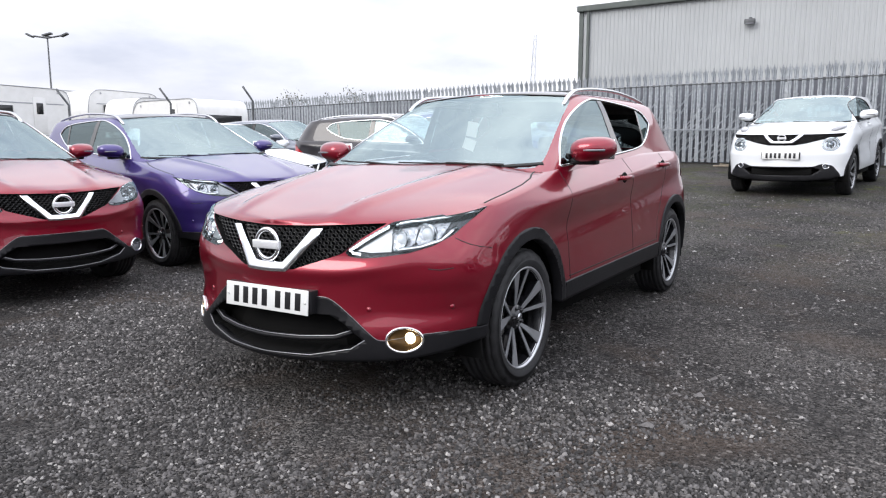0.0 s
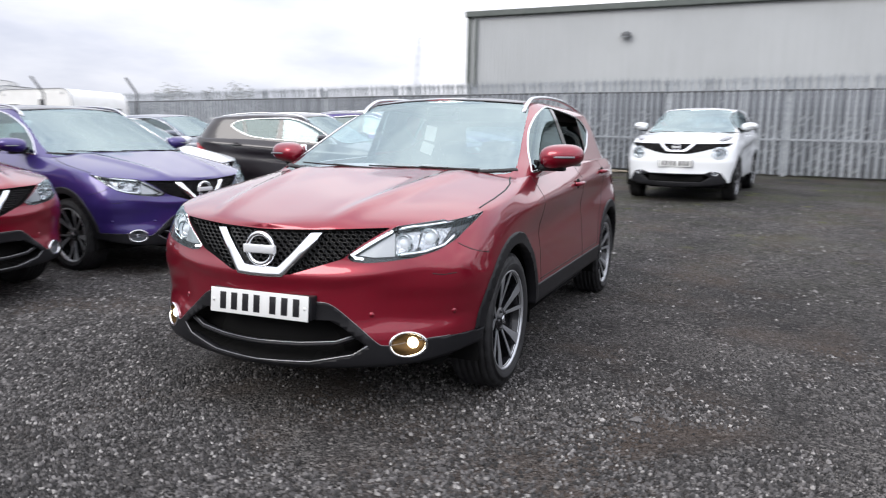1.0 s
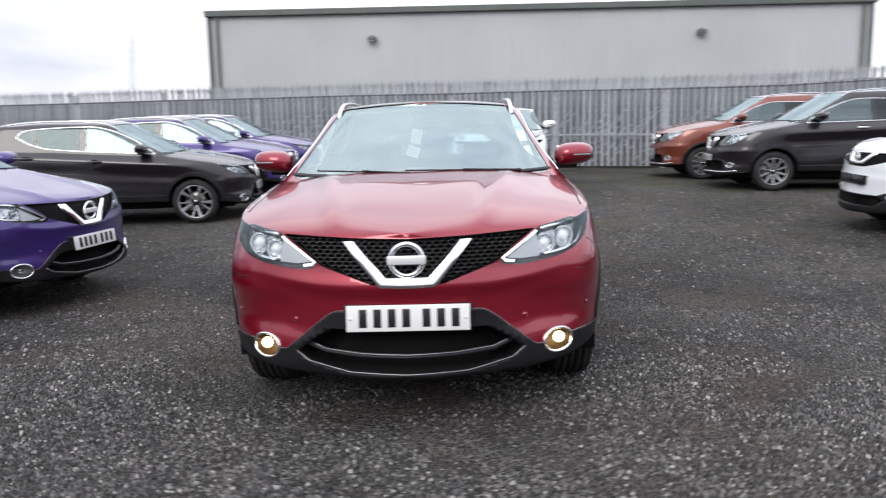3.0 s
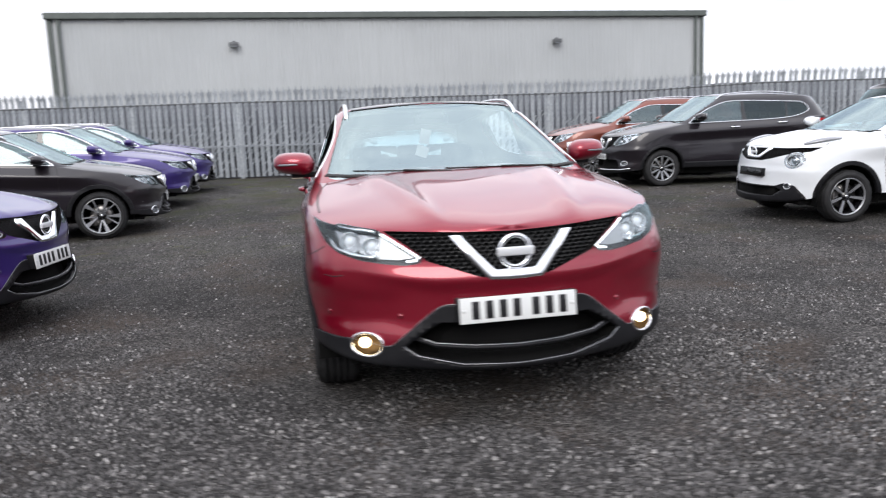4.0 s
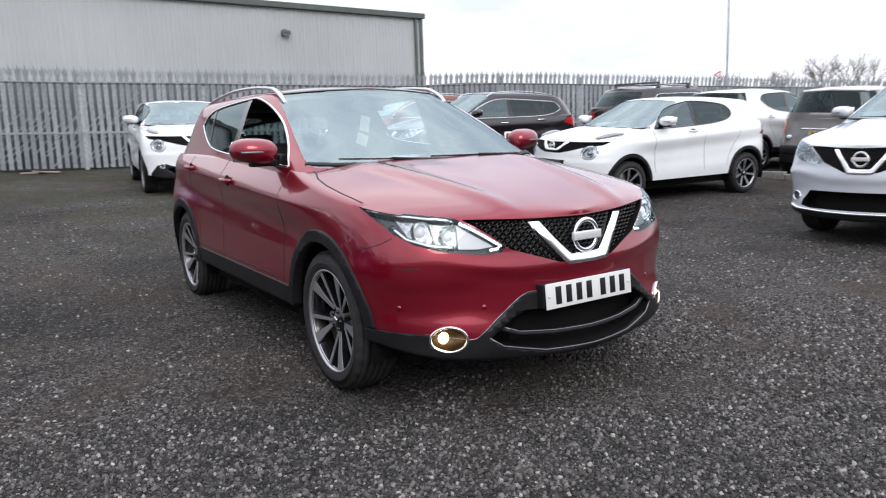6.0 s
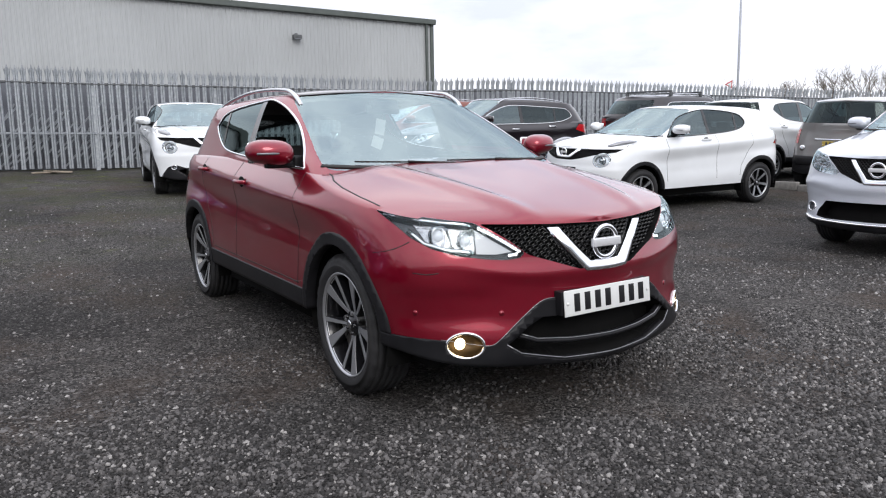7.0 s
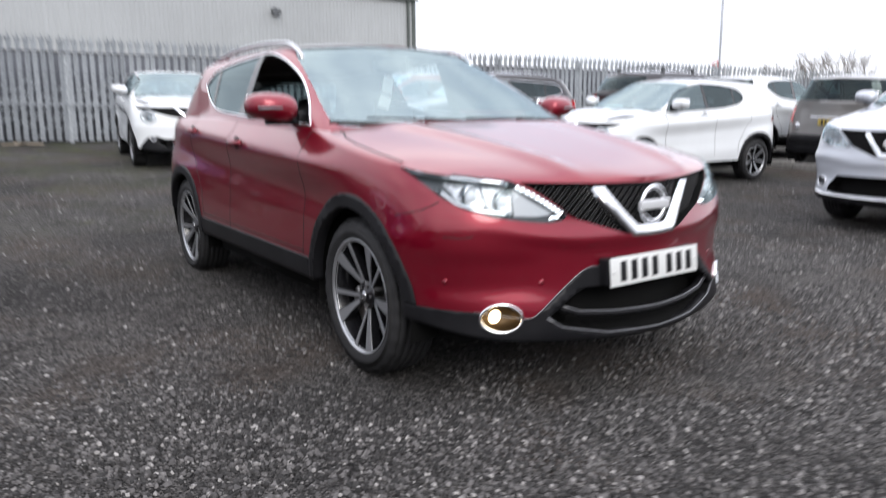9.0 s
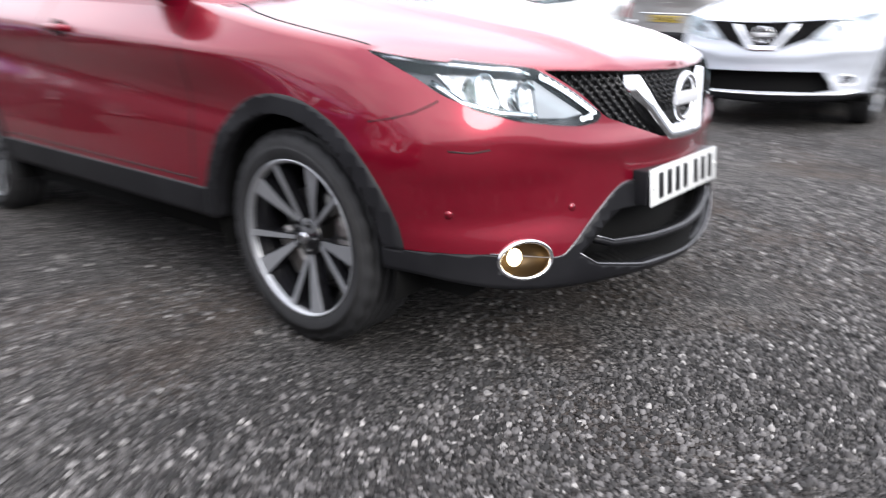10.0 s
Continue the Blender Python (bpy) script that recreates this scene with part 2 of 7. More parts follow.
    dist = n.new("ShaderNodeMath")
    dist.operation = 'MULTIPLY'
    dist.inputs[1].default_value = -1.0
    l.new(v1.outputs["Distance"], dist.inputs[0])
    bp = n.new("ShaderNodeBump")
    bp.inputs["Strength"].default_value, bp.inputs["Distance"].default_value = 1.0, 0.020
    l.new(dist.outputs[0], bp.inputs["Height"])
    bp2 = n.new("ShaderNodeBump")
    bp2.inputs["Strength"].default_value, bp2.inputs["Distance"].default_value = 0.9, 0.010
    dist2 = n.new("ShaderNodeMath")
    dist2.operation = 'MULTIPLY'
    dist2.inputs[1].default_value = -1.0
    l.new(v2.outputs["Distance"], dist2.inputs[0])
    l.new(dist2.outputs[0], bp2.inputs["Height"])
    l.new(bp.outputs[0], bp2.inputs["Normal"])
    l.new(bp2.outputs[0], b.inputs["Normal"])
    return m


def pebble_mat():
    m = mat("loose_stone", (0.1, 0.1, 0.1), 0.78, 0, 0.4)
    n, l, b = nodes_of(m)
    g = n.new("ShaderNodeNewGeometry")
    r = n.new("ShaderNodeValToRGB")
    cr = r.color_ramp
    cr.elements[0].position, cr.elements[0].color = 0.0, (0.017, 0.0165, 0.016, 1)
    cr.elements[1].position, cr.elements[1].color = 1.0, (0.36, 0.345, 0.33, 1)
    for pos, c in ((.30, .030), (.62, .078), (.92, .148)):
        e = cr.elements.new(pos)
        e.color = (c, c * .945, c * .93, 1)
    l.new(g.outputs["Random Per Island"], r.inputs[0])
    s = noise_node(n, l, 120.0, 3.0)
    sp = ramp_node(n, l, s.outputs["Fac"], 0.3, (0.75, 0.75, 0.75), 0.7, (1.2, 1.2, 1.2))
    l.new(mixed(n, l, 1.0, r.outputs[0], sp.outputs[0], 'MULTIPLY'), b.inputs["Base Color"])
    return m


def steel_mat():
    """Weathered galvanising: pale zinc bloom, darker runs, each pale a little different."""
    m = mat("galvanised_steel", (0.4, 0.42, 0.43), 0.55, 0.25)
    n, l, b = nodes_of(m)
    oi = n.new("ShaderNodeObjectInfo")
    t = noise_node(n, l, 9.0, 5.0, 0.65)
    r = ramp_node(n, l, t.outputs["Fac"], 0.3, (0.25, 0.268, 0.285), 0.72, (0.46, 0.487, 0.515))
    rr = ramp_node(n, l, oi.outputs["Random"], 0.0, (0.80, 0.81, 0.82), 1.0, (1.12, 1.12, 1.12))
    l.new(mixed(n, l, 1.0, r.outputs[0], rr.outputs[0], 'MULTIPLY'), b.inputs["Base Color"])
    return m


def sheet_mat():
    m = mat("profiled_steel_sheet", (0.6, 0.62, 0.63), 0.5, 0.0, 0.4)
    n, l, b = nodes_of(m)
    t = noise_node(n, l, 0.22, 4.0)
    r = ramp_node(n, l, t.outputs["Fac"], 0.3, (0.385, 0.40, 0.41), 0.7, (0.43, 0.447, 0.457))
    tc = n.new("ShaderNodeTexCoord")
    mp = n.new("ShaderNodeMapping")
    mp.inputs["Scale"].default_value = (3.0, 1.0, 0.12)
    st = n.new("ShaderNodeTexNoise")
    st.inputs["Scale"].default_value, st.inputs["Detail"].default_value = 2.0, 5.0
    l.new(tc.outputs["Object"], mp.inputs[0])
    l.new(mp.outputs[0], st.inputs["Vector"])
    rs = ramp_node(n, l, st.outputs["Fac"], 0.3, (0.95, 0.95, 0.945), 0.7, (1.02, 1.02, 1.02))
    l.new(mixed(n, l, 1.0, r.outputs[0], rs.outputs[0], 'MULTIPLY'), b.inputs["Base Color"])
    return m


def mottled(name, c0, c1, scale=4.0, rough=0.7, metal=0.0, bump_amt=0.0):
    m = mat(name, c0, rough, metal, 0.4)
    n, l, b = nodes_of(m)
    t = noise_node(n, l, scale, 5.0, 0.6)
    l.new(ramp_node(n, l, t.outputs["Fac"], 0.3, c0, 0.7, c1).outputs[0], b.inputs["Base Color"])
    if bump_amt:
        bump(n, l, b, t.outputs["Fac"], bump_amt, 0.01)
    return m


GRAVEL, PEBBLE, STEEL, SHEET = gravel_mat(), pebble_mat(), steel_mat(), sheet_mat()
EAVES = mottled("grey_green_eaves_trim", (0.075, 0.088, 0.082), (0.10, 0.115, 0.108), 2.0, 0.5)
DARKSTEEL = mottled("dark_mottled_steel", (0.07, 0.075, 0.08), (0.13, 0.135, 0.14), 6.0, 0.55, 0.4)
GRP = mottled("white_caravan_shell", (0.72, 0.72, 0.70), (0.80, 0.80, 0.79), 3.0, 0.35)
GRPGREY = mottled("grey_caravan_stripe", (0.30, 0.31, 0.33), (0.38, 0.39, 0.41), 3.0, 0.4)
BARK = mottled("bare_winter_bark", (0.10, 0.085, 0.07), (0.20, 0.175, 0.15), 12.0, 0.9)
CONC = mottled("kerb_concrete", (0.16, 0.155, 0.145), (0.26, 0.25, 0.235), 14.0, 0.9, 0, 0.3)
TIMBER = mottled("weathered_timber", (0.24, 0.20, 0.15), (0.36, 0.31, 0.25), 9.0, 0.85)
# backing sheet tone: the shade seen between the pales is put into the colour
MESHDARK = mottled("shaded_backing", (0.080, 0.085, 0.095), (0.125, 0.13, 0.145), 1.2, 0.95)
LEAF = mottled("dull_leaves", (0.06, 0.065, 0.035), (0.11, 0.105, 0.06), 8.0, 0.8)
SIGNRED = mat("sign_red", (0.45, 0.03, 0.03), 0.5)

# ---------------------------------------------------------------- mesh tools
from mathutils.bvhtree import BVHTree


def mesh_from(name, bm, smooth=True):
    me = bpy.data.meshes.new(name)
    bm.normal_update()
    for f in bm.faces:
        f.smooth = smooth
    bm.to_mesh(me)
    bm.free()
    return me


def link_part(name, me, material, parent=None, label=""):
    ob = new(name, me)
    if not me.materials:
        me.materials.append(material)
    slot = ob.material_slots[0]
    slot.link = 'OBJECT'
    slot.material = material
    if parent is not None:
        ob.parent = parent
    if label:
        ob["label"] = label
    return ob


def part(name, bm, material, parent=None, label="", smooth=True):
    """Links a bmesh as one mesh object, under a thing or a part."""
    return link_part(name, mesh_from(name, bm, smooth), material, parent, label)


def sharp(ob, angle=35):
    """Smooth shading with hard edges above the angle."""
    me = ob.data
    me.set_sharp_from_angle(angle=radians(angle))
    return ob


def spline(xs, ys):
    """Smooth curve through a few knots (Hermite with limited slopes), held level outside."""
    xs, ys = np.array(xs, float), np.array(ys, float)
    d = np.diff(ys) / np.diff(xs)
    m = np.zeros(len(xs))
    m[0], m[-1] = d[0], d[-1]
    for i in range(1, len(xs) - 1):
        m[i] = 0.0 if d[i - 1] * d[i] <= 0 else 2 * d[i - 1] * d[i] / (d[i - 1] + d[i])

    def f(x):
        x = np.clip(np.asarray(x, float), xs[0], xs[-1])
        i = np.clip(np.searchsorted(xs, x) - 1, 0, len(xs) - 2)
        h = xs[i + 1] - xs[i]
        t = (x - xs[i]) / h
        return ((2 * t**3 - 3 * t**2 + 1) * ys[i] + (t**3 - 2 * t**2 + t) * h * m[i]
                + (-2 * t**3 + 3 * t**2) * ys[i + 1] + (t**3 - t**2) * h * m[i + 1])
    return f


def step(a, b, x):
    t = np.clip((np.asarray(x, float) - a) / (b - a), 0, 1)
    return t * t * (3 - 2 * t)


def box(bm, x0, x1, y0, y1, z0, z1, bevel=0.0, m=None):
    vs = bmesh.ops.create_cube(bm, size=1.0)["verts"]
    for v in vs:
        v.co = Vector(((x0 + x1) / 2 + v.co.x * (x1 - x0), (y0 + y1) / 2 + v.co.y * (y1 - y0), (z0 + z1) / 2 + v.co.z * (z1 - z0)))
    if bevel:
        es = list({e for v in vs for e in v.link_edges})
        r = bmesh.ops.bevel(bm, geom=es, offset=bevel, segments=2, affect='EDGES', profile=0.6)
        vs = list({v for f in r["faces"] for v in f.verts} | {v for v in vs if v.is_valid})
    if m is not None:
        bmesh.ops.transform(bm, matrix=m, verts=[v for v in vs if v.is_valid])
    return vs


def sweep(bm, pts, radius, sides=8, closed=False, flat=None, normals=None):
    """A tube along pts; flat=(w, h) gives a half-oval ribbon lying on the surface whose normals are given."""
    pts = [Vector(p) for p in pts]
    n = len(pts)
    rings = []
    for i, p in enumerate(pts):
        a = pts[(i - 1) % n] if closed or i else pts[0]
        b = pts[(i + 1) % n] if closed or i < n - 1 else pts[-1]
        t = (b - a).normalized()
        up = normals[i] if normals else Vector((0, 0, 1))
        if abs(t.dot(up)) > 0.95:
            up = Vector((1, 0, 0))
        side = t.cross(up).normalized()
        nor = side.cross(t).normalized()
        ring = []
        rw, rh = flat if flat else (radius, radius)
        for k in range(sides):
            ang = 2 * math.pi * k / sides
            ring.append(bm.verts.new(p + side * (math.cos(ang) * rw) + nor * (math.sin(ang) * rh)))
        rings.append(ring)
    for i in range(n if closed else n - 1):
        r0, r1 = rings[i], rings[(i + 1) % n]
        for k in range(sides):
            bm.faces.new((r0[k], r0[(k + 1) % sides], r1[(k + 1) % sides], r1[k]))
    if not closed:
        for r in (rings[0][::-1], rings[-1]):
            bm.faces.new(r)


def lathe(bm, profile, segments=64, axis_x=True):
    """Turns (offset, radius) pairs about the x axis."""
    rings = []
    for o, r in profile:
        rings.append([bm.verts.new((o, r * math.cos(2 * math.pi * k / segments), r * math.sin(2 * math.pi * k / segments))) for k in range(segments)])
    for a, b in zip(rings, rings[1:]):
        for k in range(segments):
            bm.faces.new((a[k], a[(k + 1) % segments], b[(k + 1) % segments], b[k]))
    return rings


def inside(poly, u, v):
    c = False
    j = len(poly) - 1
    for i in range(len(poly)):
        (ui, vi), (uj, vj) = poly[i], poly[j]
        if (vi > v) != (vj > v) and u < (uj - ui) * (v - vi) / (vj - vi) + ui:
            c = not c
        j = i
    return c


def rounded(poly, r=0.03, k=4):
    """Rounds a polygon's corners."""
    out = []
    n = len(poly)
    for i in range(n):
        p, a, b = Vector(poly[i]), Vector(poly[i - 1]), Vector(poly[(i + 1) % n])
        da, db = a - p, b - p
        q = min(r, da.length * 0.45, db.length * 0.45)
        p0, p1 = p + da.normalized() * q, p + db.normalized() * q
        for j in range(k + 1):
            t = j / k
            out.append(tuple(p0 * (1 - t) ** 2 + p * 2 * t * (1 - t) + p1 * t * t))
    return out


def carve(bm, poly, axes, test):
    """Cuts the outline poly, drawn in two axes (0 x, 1 y, 2 z), through the faces that pass test; returns the faces inside."""
    a, b = axes
    c = 3 - a - b
    us, vs = [p[0] for p in poly], [p[1] for p in poly]
    u0, u1, v0, v1 = min(us), max(us), min(vs), max(vs)

    def near():
        out = []
        for f in bm.faces:
            fu, fv = [w.co[a] for w in f.verts], [w.co[b] for w in f.verts]
            if max(fu) >= u0 and min(fu) <= u1 and max(fv) >= v0 and min(fv) <= v1 and test(f):
                out.append(f)
        return out
    n = len(poly)
    cand = near()
    for i in range(n):
        p, q = poly[i], poly[(i + 1) % n]
        e = 0.004
        lo_u, hi_u, lo_v, hi_v = min(p[0], q[0]) - e, max(p[0], q[0]) + e, min(p[1], q[1]) - e, max(p[1], q[1]) + e
        fs = []
        for f in cand:
            fu, fv = [w.co[a] for w in f.verts], [w.co[b] for w in f.verts]
            if max(fu) >= lo_u and min(fu) <= hi_u and max(fv) >= lo_v and min(fv) <= hi_v:
                fs.append(f)
        if not fs:
            continue
        no = [0.0, 0.0, 0.0]
        d = math.hypot(q[0] - p[0], q[1] - p[1])
        if d < 1e-6:
            continue
        no[a], no[b] = (q[1] - p[1]) / d, -(q[0] - p[0]) / d
        co = [0.0, 0.0, 0.0]
        co[a], co[b] = p
        geom = list({v for f in fs for v in f.verts}) + list({ed for f in fs for ed in f.edges}) + fs
        r = bmesh.ops.bisect_plane(bm, geom=geom, dist=0.0003, plane_co=co, plane_no=no)
        old = set(cand)
        cand = [f for f in cand if f.is_valid] + [g for g in r["geom"] if isinstance(g, bmesh.types.BMFace) and g not in old]
    hits = []
    for f in cand:
        m = f.calc_center_median()
        if inside(poly, m[a], m[b]):
            hits.append(f)
    return hits


def lift(bm, faces, offset=0.0):
    """Takes faces out of bm into a new bmesh, moved along their normals."""
    out = bmesh.new()
    made = {}
    bm.normal_update()
    for f in faces:
        vs = []
        for v in f.verts:
            if v not in made:
                made[v] = out.verts.new(v.co + v.normal * offset)
            vs.append(made[v])
        out.faces.new(vs)
    bmesh.ops.delete(bm, geom=faces, context='FACES')
    return out


def recess(bm, faces, depth):
    """A sunk copy of faces with side walls running back out to the skin."""
    out = bmesh.new()
    bm.normal_update()
    inside_set, low, top = set(faces), {}, {}
    for f in faces:
        for v in f.verts:
            if v not in low:
                low[v] = out.verts.new(v.co - v.normal * depth)
        out.faces.new([low[v] for v in f.verts])
    for f in faces:
        for e in f.edges:
            if sum(1 for g in e.link_faces if g in inside_set) == 1:
                for v in e.verts:
                    if v not in top:
                        top[v] = out.verts.new(v.co)
                a, b = e.verts
                out.faces.new((top[a], top[b], low[b], low[a]))
    return out


def rim_wall(bm, depth, direction):
    """Gives an open sheet an edge of that depth, so that it has thickness."""
    es = [e for e in bm.edges if e.is_boundary]
    r = bmesh.ops.extrude_edge_only(bm, edges=es)
    for v in r["geom"]:
        if isinstance(v, bmesh.types.BMVert):
            v.co += Vector(direction) * depth


def doubled(poly):
    """The same outline on both sides of the car."""
    return [poly, [(-u, v) for u, v in poly][::-1]]

# ---------------------------------------------------------------- cars
FINE = dict(f=44, s=72, r=26, v=40)


def plan_line(yf, b, n, w, yr, br, nr, y0, y1):
    """Half the plan outline at one height: nose centre, round the wing, along the side, round the tail."""
    a = np.linspace(0, math.pi / 2, 300)
    r = (np.abs(np.cos(a)) ** n + np.abs(np.sin(a)) ** n) ** (-1 / n)
    x, y = w * r * np.sin(a), y0 - (y0 - yf) * r * np.cos(a)
    y = y + b * (np.sqrt((x / w) ** 2 + 0.10) - 0.316)
    rr = (np.abs(np.cos(a)) ** nr + np.abs(np.sin(a)) ** nr) ** (-1 / nr)
    xr, yy = (w * rr * np.sin(a))[::-1], (y1 + (yr - y1) * rr * np.cos(a))[::-1]
    yy = yy - br * (np.sqrt((xr / w) ** 2 + 0.04) - 0.2)
    sx, sy = np.full(FINE["s"] + 1, w), np.linspace(y[-1], yy[0], FINE["s"] + 1)

    def even(px, py, k):
        d = np.concatenate([[0], np.cumsum(np.hypot(np.diff(px), np.diff(py)))])
        q = np.linspace(0, d[-1], k + 1)
        return np.interp(q, d, px), np.interp(q, d, py)
    fx, fy = even(x, y, FINE["f"])
    tx, ty = even(xr, yy, FINE["r"])
    return np.concatenate([fx, sx[1:-1], tx]), np.concatenate([fy, sy[1:-1], ty])


class Skin:
    """A wall that runs round the car between two heights, from rows of (z, nose y, bow, squareness, half width, tail y)."""

    def __init__(self, rows, y0, y1, br, nr, sculpt=None, corner=None):
        r = np.array(rows, float)
        fs = [spline(r[:, 0], r[:, k]) for k in range(1, 6)]
        self.zs = np.linspace(r[0, 0], r[-1, 0], 70)
        tab = []
        for z in self.zs:
            yf, b, n, w, yr = [float(f(z)) for f in fs]
            x, y = plan_line(yf, b, n, w, yr, br, nr, y0 if corner is None else yf + corner, y1)
            if sculpt:
                x, y = sculpt(x, y, z, w)
            tab.append((x, y))
        self.x, self.y = np.array([t[0] for t in tab]), np.array([t[1] for t in tab])

    def at(self, col, z):
        return np.interp(z, self.zs, self.x[:, col]), np.interp(z, self.zs, self.y[:, col])

    def ref(self, z):
        return np.array([np.interp(z, self.zs, self.y[:, c]) for c in range(self.x.shape[1])])


def wall_and_cap(bm, skin, zref, zb, zt, cap, nv, ncap, cols=None):
    """Meshes half a skin from zb(y) up to zt(y) and closes it with the height field cap(x, y, edge x, edge z)."""
    yr = skin.ref(zref)
    ncol = len(yr)
    grid = []
    for c in range(ncol):
        b, t = float(zb(yr[c])), float(zt(yr[c]))
        colv = []
        for k in range(nv + 1):
            z = b + (t - b) * (k / nv)
            x, y = skin.at(c, z)
            colv.append(bm.verts.new((x if 0 < c < ncol - 1 else 0.0, y, z)))
        grid.append(colv)
    for c in range(ncol - 1):
        for k in range(nv):
            bm.faces.new((grid[c][k], grid[c][k + 1], grid[c + 1][k + 1], grid[c + 1][k]))
    if cap is None:
        return
    rows = []
    for c in range(ncol):
        e = grid[c][-1]
        row = [e]
        if 0 < c < ncol - 1:
            for j in range(1, ncap + 1):
                x = e.co.x * (1 - j / ncap)
                row.append(bm.verts.new((x, e.co.y, float(cap(x, e.co.y, e.co.x, e.co.z)))))
        rows.append(row)
    for c in range(ncol - 1):
        r0, r1 = rows[c], rows[c + 1]
        if len(r0) == 1:
            for j in range(ncap):
                bm.faces.new((r0[0], r1[j], r1[j + 1])[::-1])
        elif len(r1) == 1:
            for j in range(ncap):
                bm.faces.new((r0[j + 1], r0[j], r1[0])[::-1])
        else:
            for j in range(ncap):
                bm.faces.new((r0[j], r0[j + 1], r1[j + 1], r1[j]))


def mirror_half(bm):
    geom = list(bm.verts) + list(bm.edges) + list(bm.faces)
    r = bmesh.ops.duplicate(bm, geom=geom)
    for g in r["geom"]:
        if isinstance(g, bmesh.types.BMVert):
            g.co.x = -g.co.x
    bmesh.ops.reverse_faces(bm, faces=[g for g in r["geom"] if isinstance(g, bmesh.types.BMFace)])
    bmesh.ops.remove_doubles(bm, verts=list(bm.verts), dist=0.0006)
    bmesh.ops.recalc_face_normals(bm, faces=list(bm.faces))


def circle(cy, cz, r, k=40):
    return [(cy + r * math.cos(2 * math.pi * i / k), cz + r * math.sin(2 * math.pi * i / k)) for i in range(k)]


def eased(poly, corners, k=3):
    """A smooth closed outline through a few points that keeps the named corners sharp."""
    out, n = [], len(poly)
    for i in range(n):
        p0, p1, p2, p3 = (Vector(poly[(i + d) % n]) for d in (-1, 0, 1, 2))
        if i in corners:
            p0 = p1
        if (i + 1) % n in corners:
            p3 = p2
        for j in range(k):
            t = j / k
            out.append(tuple(.5 * (2 * p1 + (p2 - p0) * t + (2 * p0 - 5 * p1 + 4 * p2 - p3) * t * t + (3 * p1 - p0 - 3 * p2 + p3) * t ** 3)))
    return out


def crossover_spec():
    """The mid-size crossover: the red one in the middle and its like."""
    s = dict(name="crossover", res=1.15, base=2.646, wheel_r=0.3425, hub_x=0.875, hub_z=0.342, tyre_w=0.225, rim_r=0.250)
    s["low"] = [(.17, -.78, .24, 5, .80, 3.34), (.225, -.868, .29, 5.2, .868, 3.40), (.30, -.893, .31, 5.2, .892, 3.44),
                (.38, -.886, .315, 5.3, .900, 3.45), (.46, -.866, .315, 5.6, .906, 3.45), (.57, -.856, .31, 6.2, .910, 3.44),
                (.645, -.853, .305, 6.4, .910, 3.43), (.70, -.840, .30, 6, .908, 3.425), (.76, -.834, .295, 5.6, .906, 3.42), (.83, -.822, .295, 5, .902, 3.41),
                (.90, -.78, .30, 4.6, .892, 3.405), (.98, -.72, .31, 4, .868, 3.40), (1.06, -.62, .33, 4, .836, 3.41), (1.14, -.5, .34, 4, .800, 3.42)]
    s["zb"] = ([-.9, -.76, -.42, .4, 2.3, 3.1, 3.45], [.238, .264, .335, .352, .355, .30, .24])
    s["zt"] = ([-.87, -.78, -.62, -.45, -.30, 0, .3, .5, 1.5, 2.5, 3.2, 3.42], [.842, .857, .880, .905, .930, .972, 1.020, 1.058, 1.105, 1.13, 1.135, 1.13])
    s["hood"] = ([-.87, -.80, -.70, -.5, -.2, .1, .3, .5, 3.5], [.842, .871, .904, .953, 1.012, 1.064, 1.094, 1.108, 1.13])
    s["green"] = [(1.03, .17, .13, 5, .842, 3.44), (1.09, .285, .13, 5, .820, 3.43), (1.16, .425, .13, 5, .786, 3.40), (1.25, .60, .12, 5, .748, 3.345), (1.345, .79, .115, 5, .711, 3.28),
                  (1.44, .985, .10, 4.6, .670, 3.19), (1.50, 1.105, .08, 4, .632, 3.14), (1.54, 1.20, .05, 3.4, .56, 3.10)]
    s["roof"] = ([1.1, 1.4, 1.8, 2.4, 3.2], [1.525, 1.555, 1.568, 1.552, 1.495])
    s["gzt"] = ([1.0, 1.3, 1.8, 2.4, 3.2], [1.508, 1.520, 1.528, 1.512, 1.46])
    s["dlo"] = [(.535, 1.072), (1.0, 1.098), (1.57, 1.128), (2.0, 1.160), (2.20, 1.195), (2.38, 1.262), (2.53, 1.345), (2.44, 1.425), (2.25, 1.458),
                (1.97, 1.476), (1.62, 1.488), (1.43, 1.484), (1.21, 1.436), (.99, 1.352), (.815, 1.262), (.67, 1.170)]
    s["dlo"] = eased(s["dlo"], {0, 6})
    s["pillars"] = [[(1.535, 1.10), (1.655, 1.10), (1.625, 1.52), (1.545, 1.52)], [(2.19, 1.15), (2.235, 1.15), (2.36, 1.52), (2.325, 1.52)]]
    s["screen"] = [(-.765, 1.066), (-.4, 1.050), (0, 1.045), (.4, 1.050), (.765, 1.066), (.592, 1.497), (.3, 1.516), (0, 1.522), (-.3, 1.516), (-.592, 1.497)]
    s["lamp"] = [(.388, .738), (.575, .868), (.64, .878), (.75, .896), (.846, .921), (.832, .880), (.798, .812), (.745, .768), (.66, .738), (.55, .720), (.47, .712), (.41, .718)]
    s["grille"] = [(-.555, .862), (-.25, .848), (0, .842), (.25, .848), (.555, .862), (.450, .790), (.376, .728), (.15, .652), (-.15, .652), (-.376, .728), (-.450, .790)]
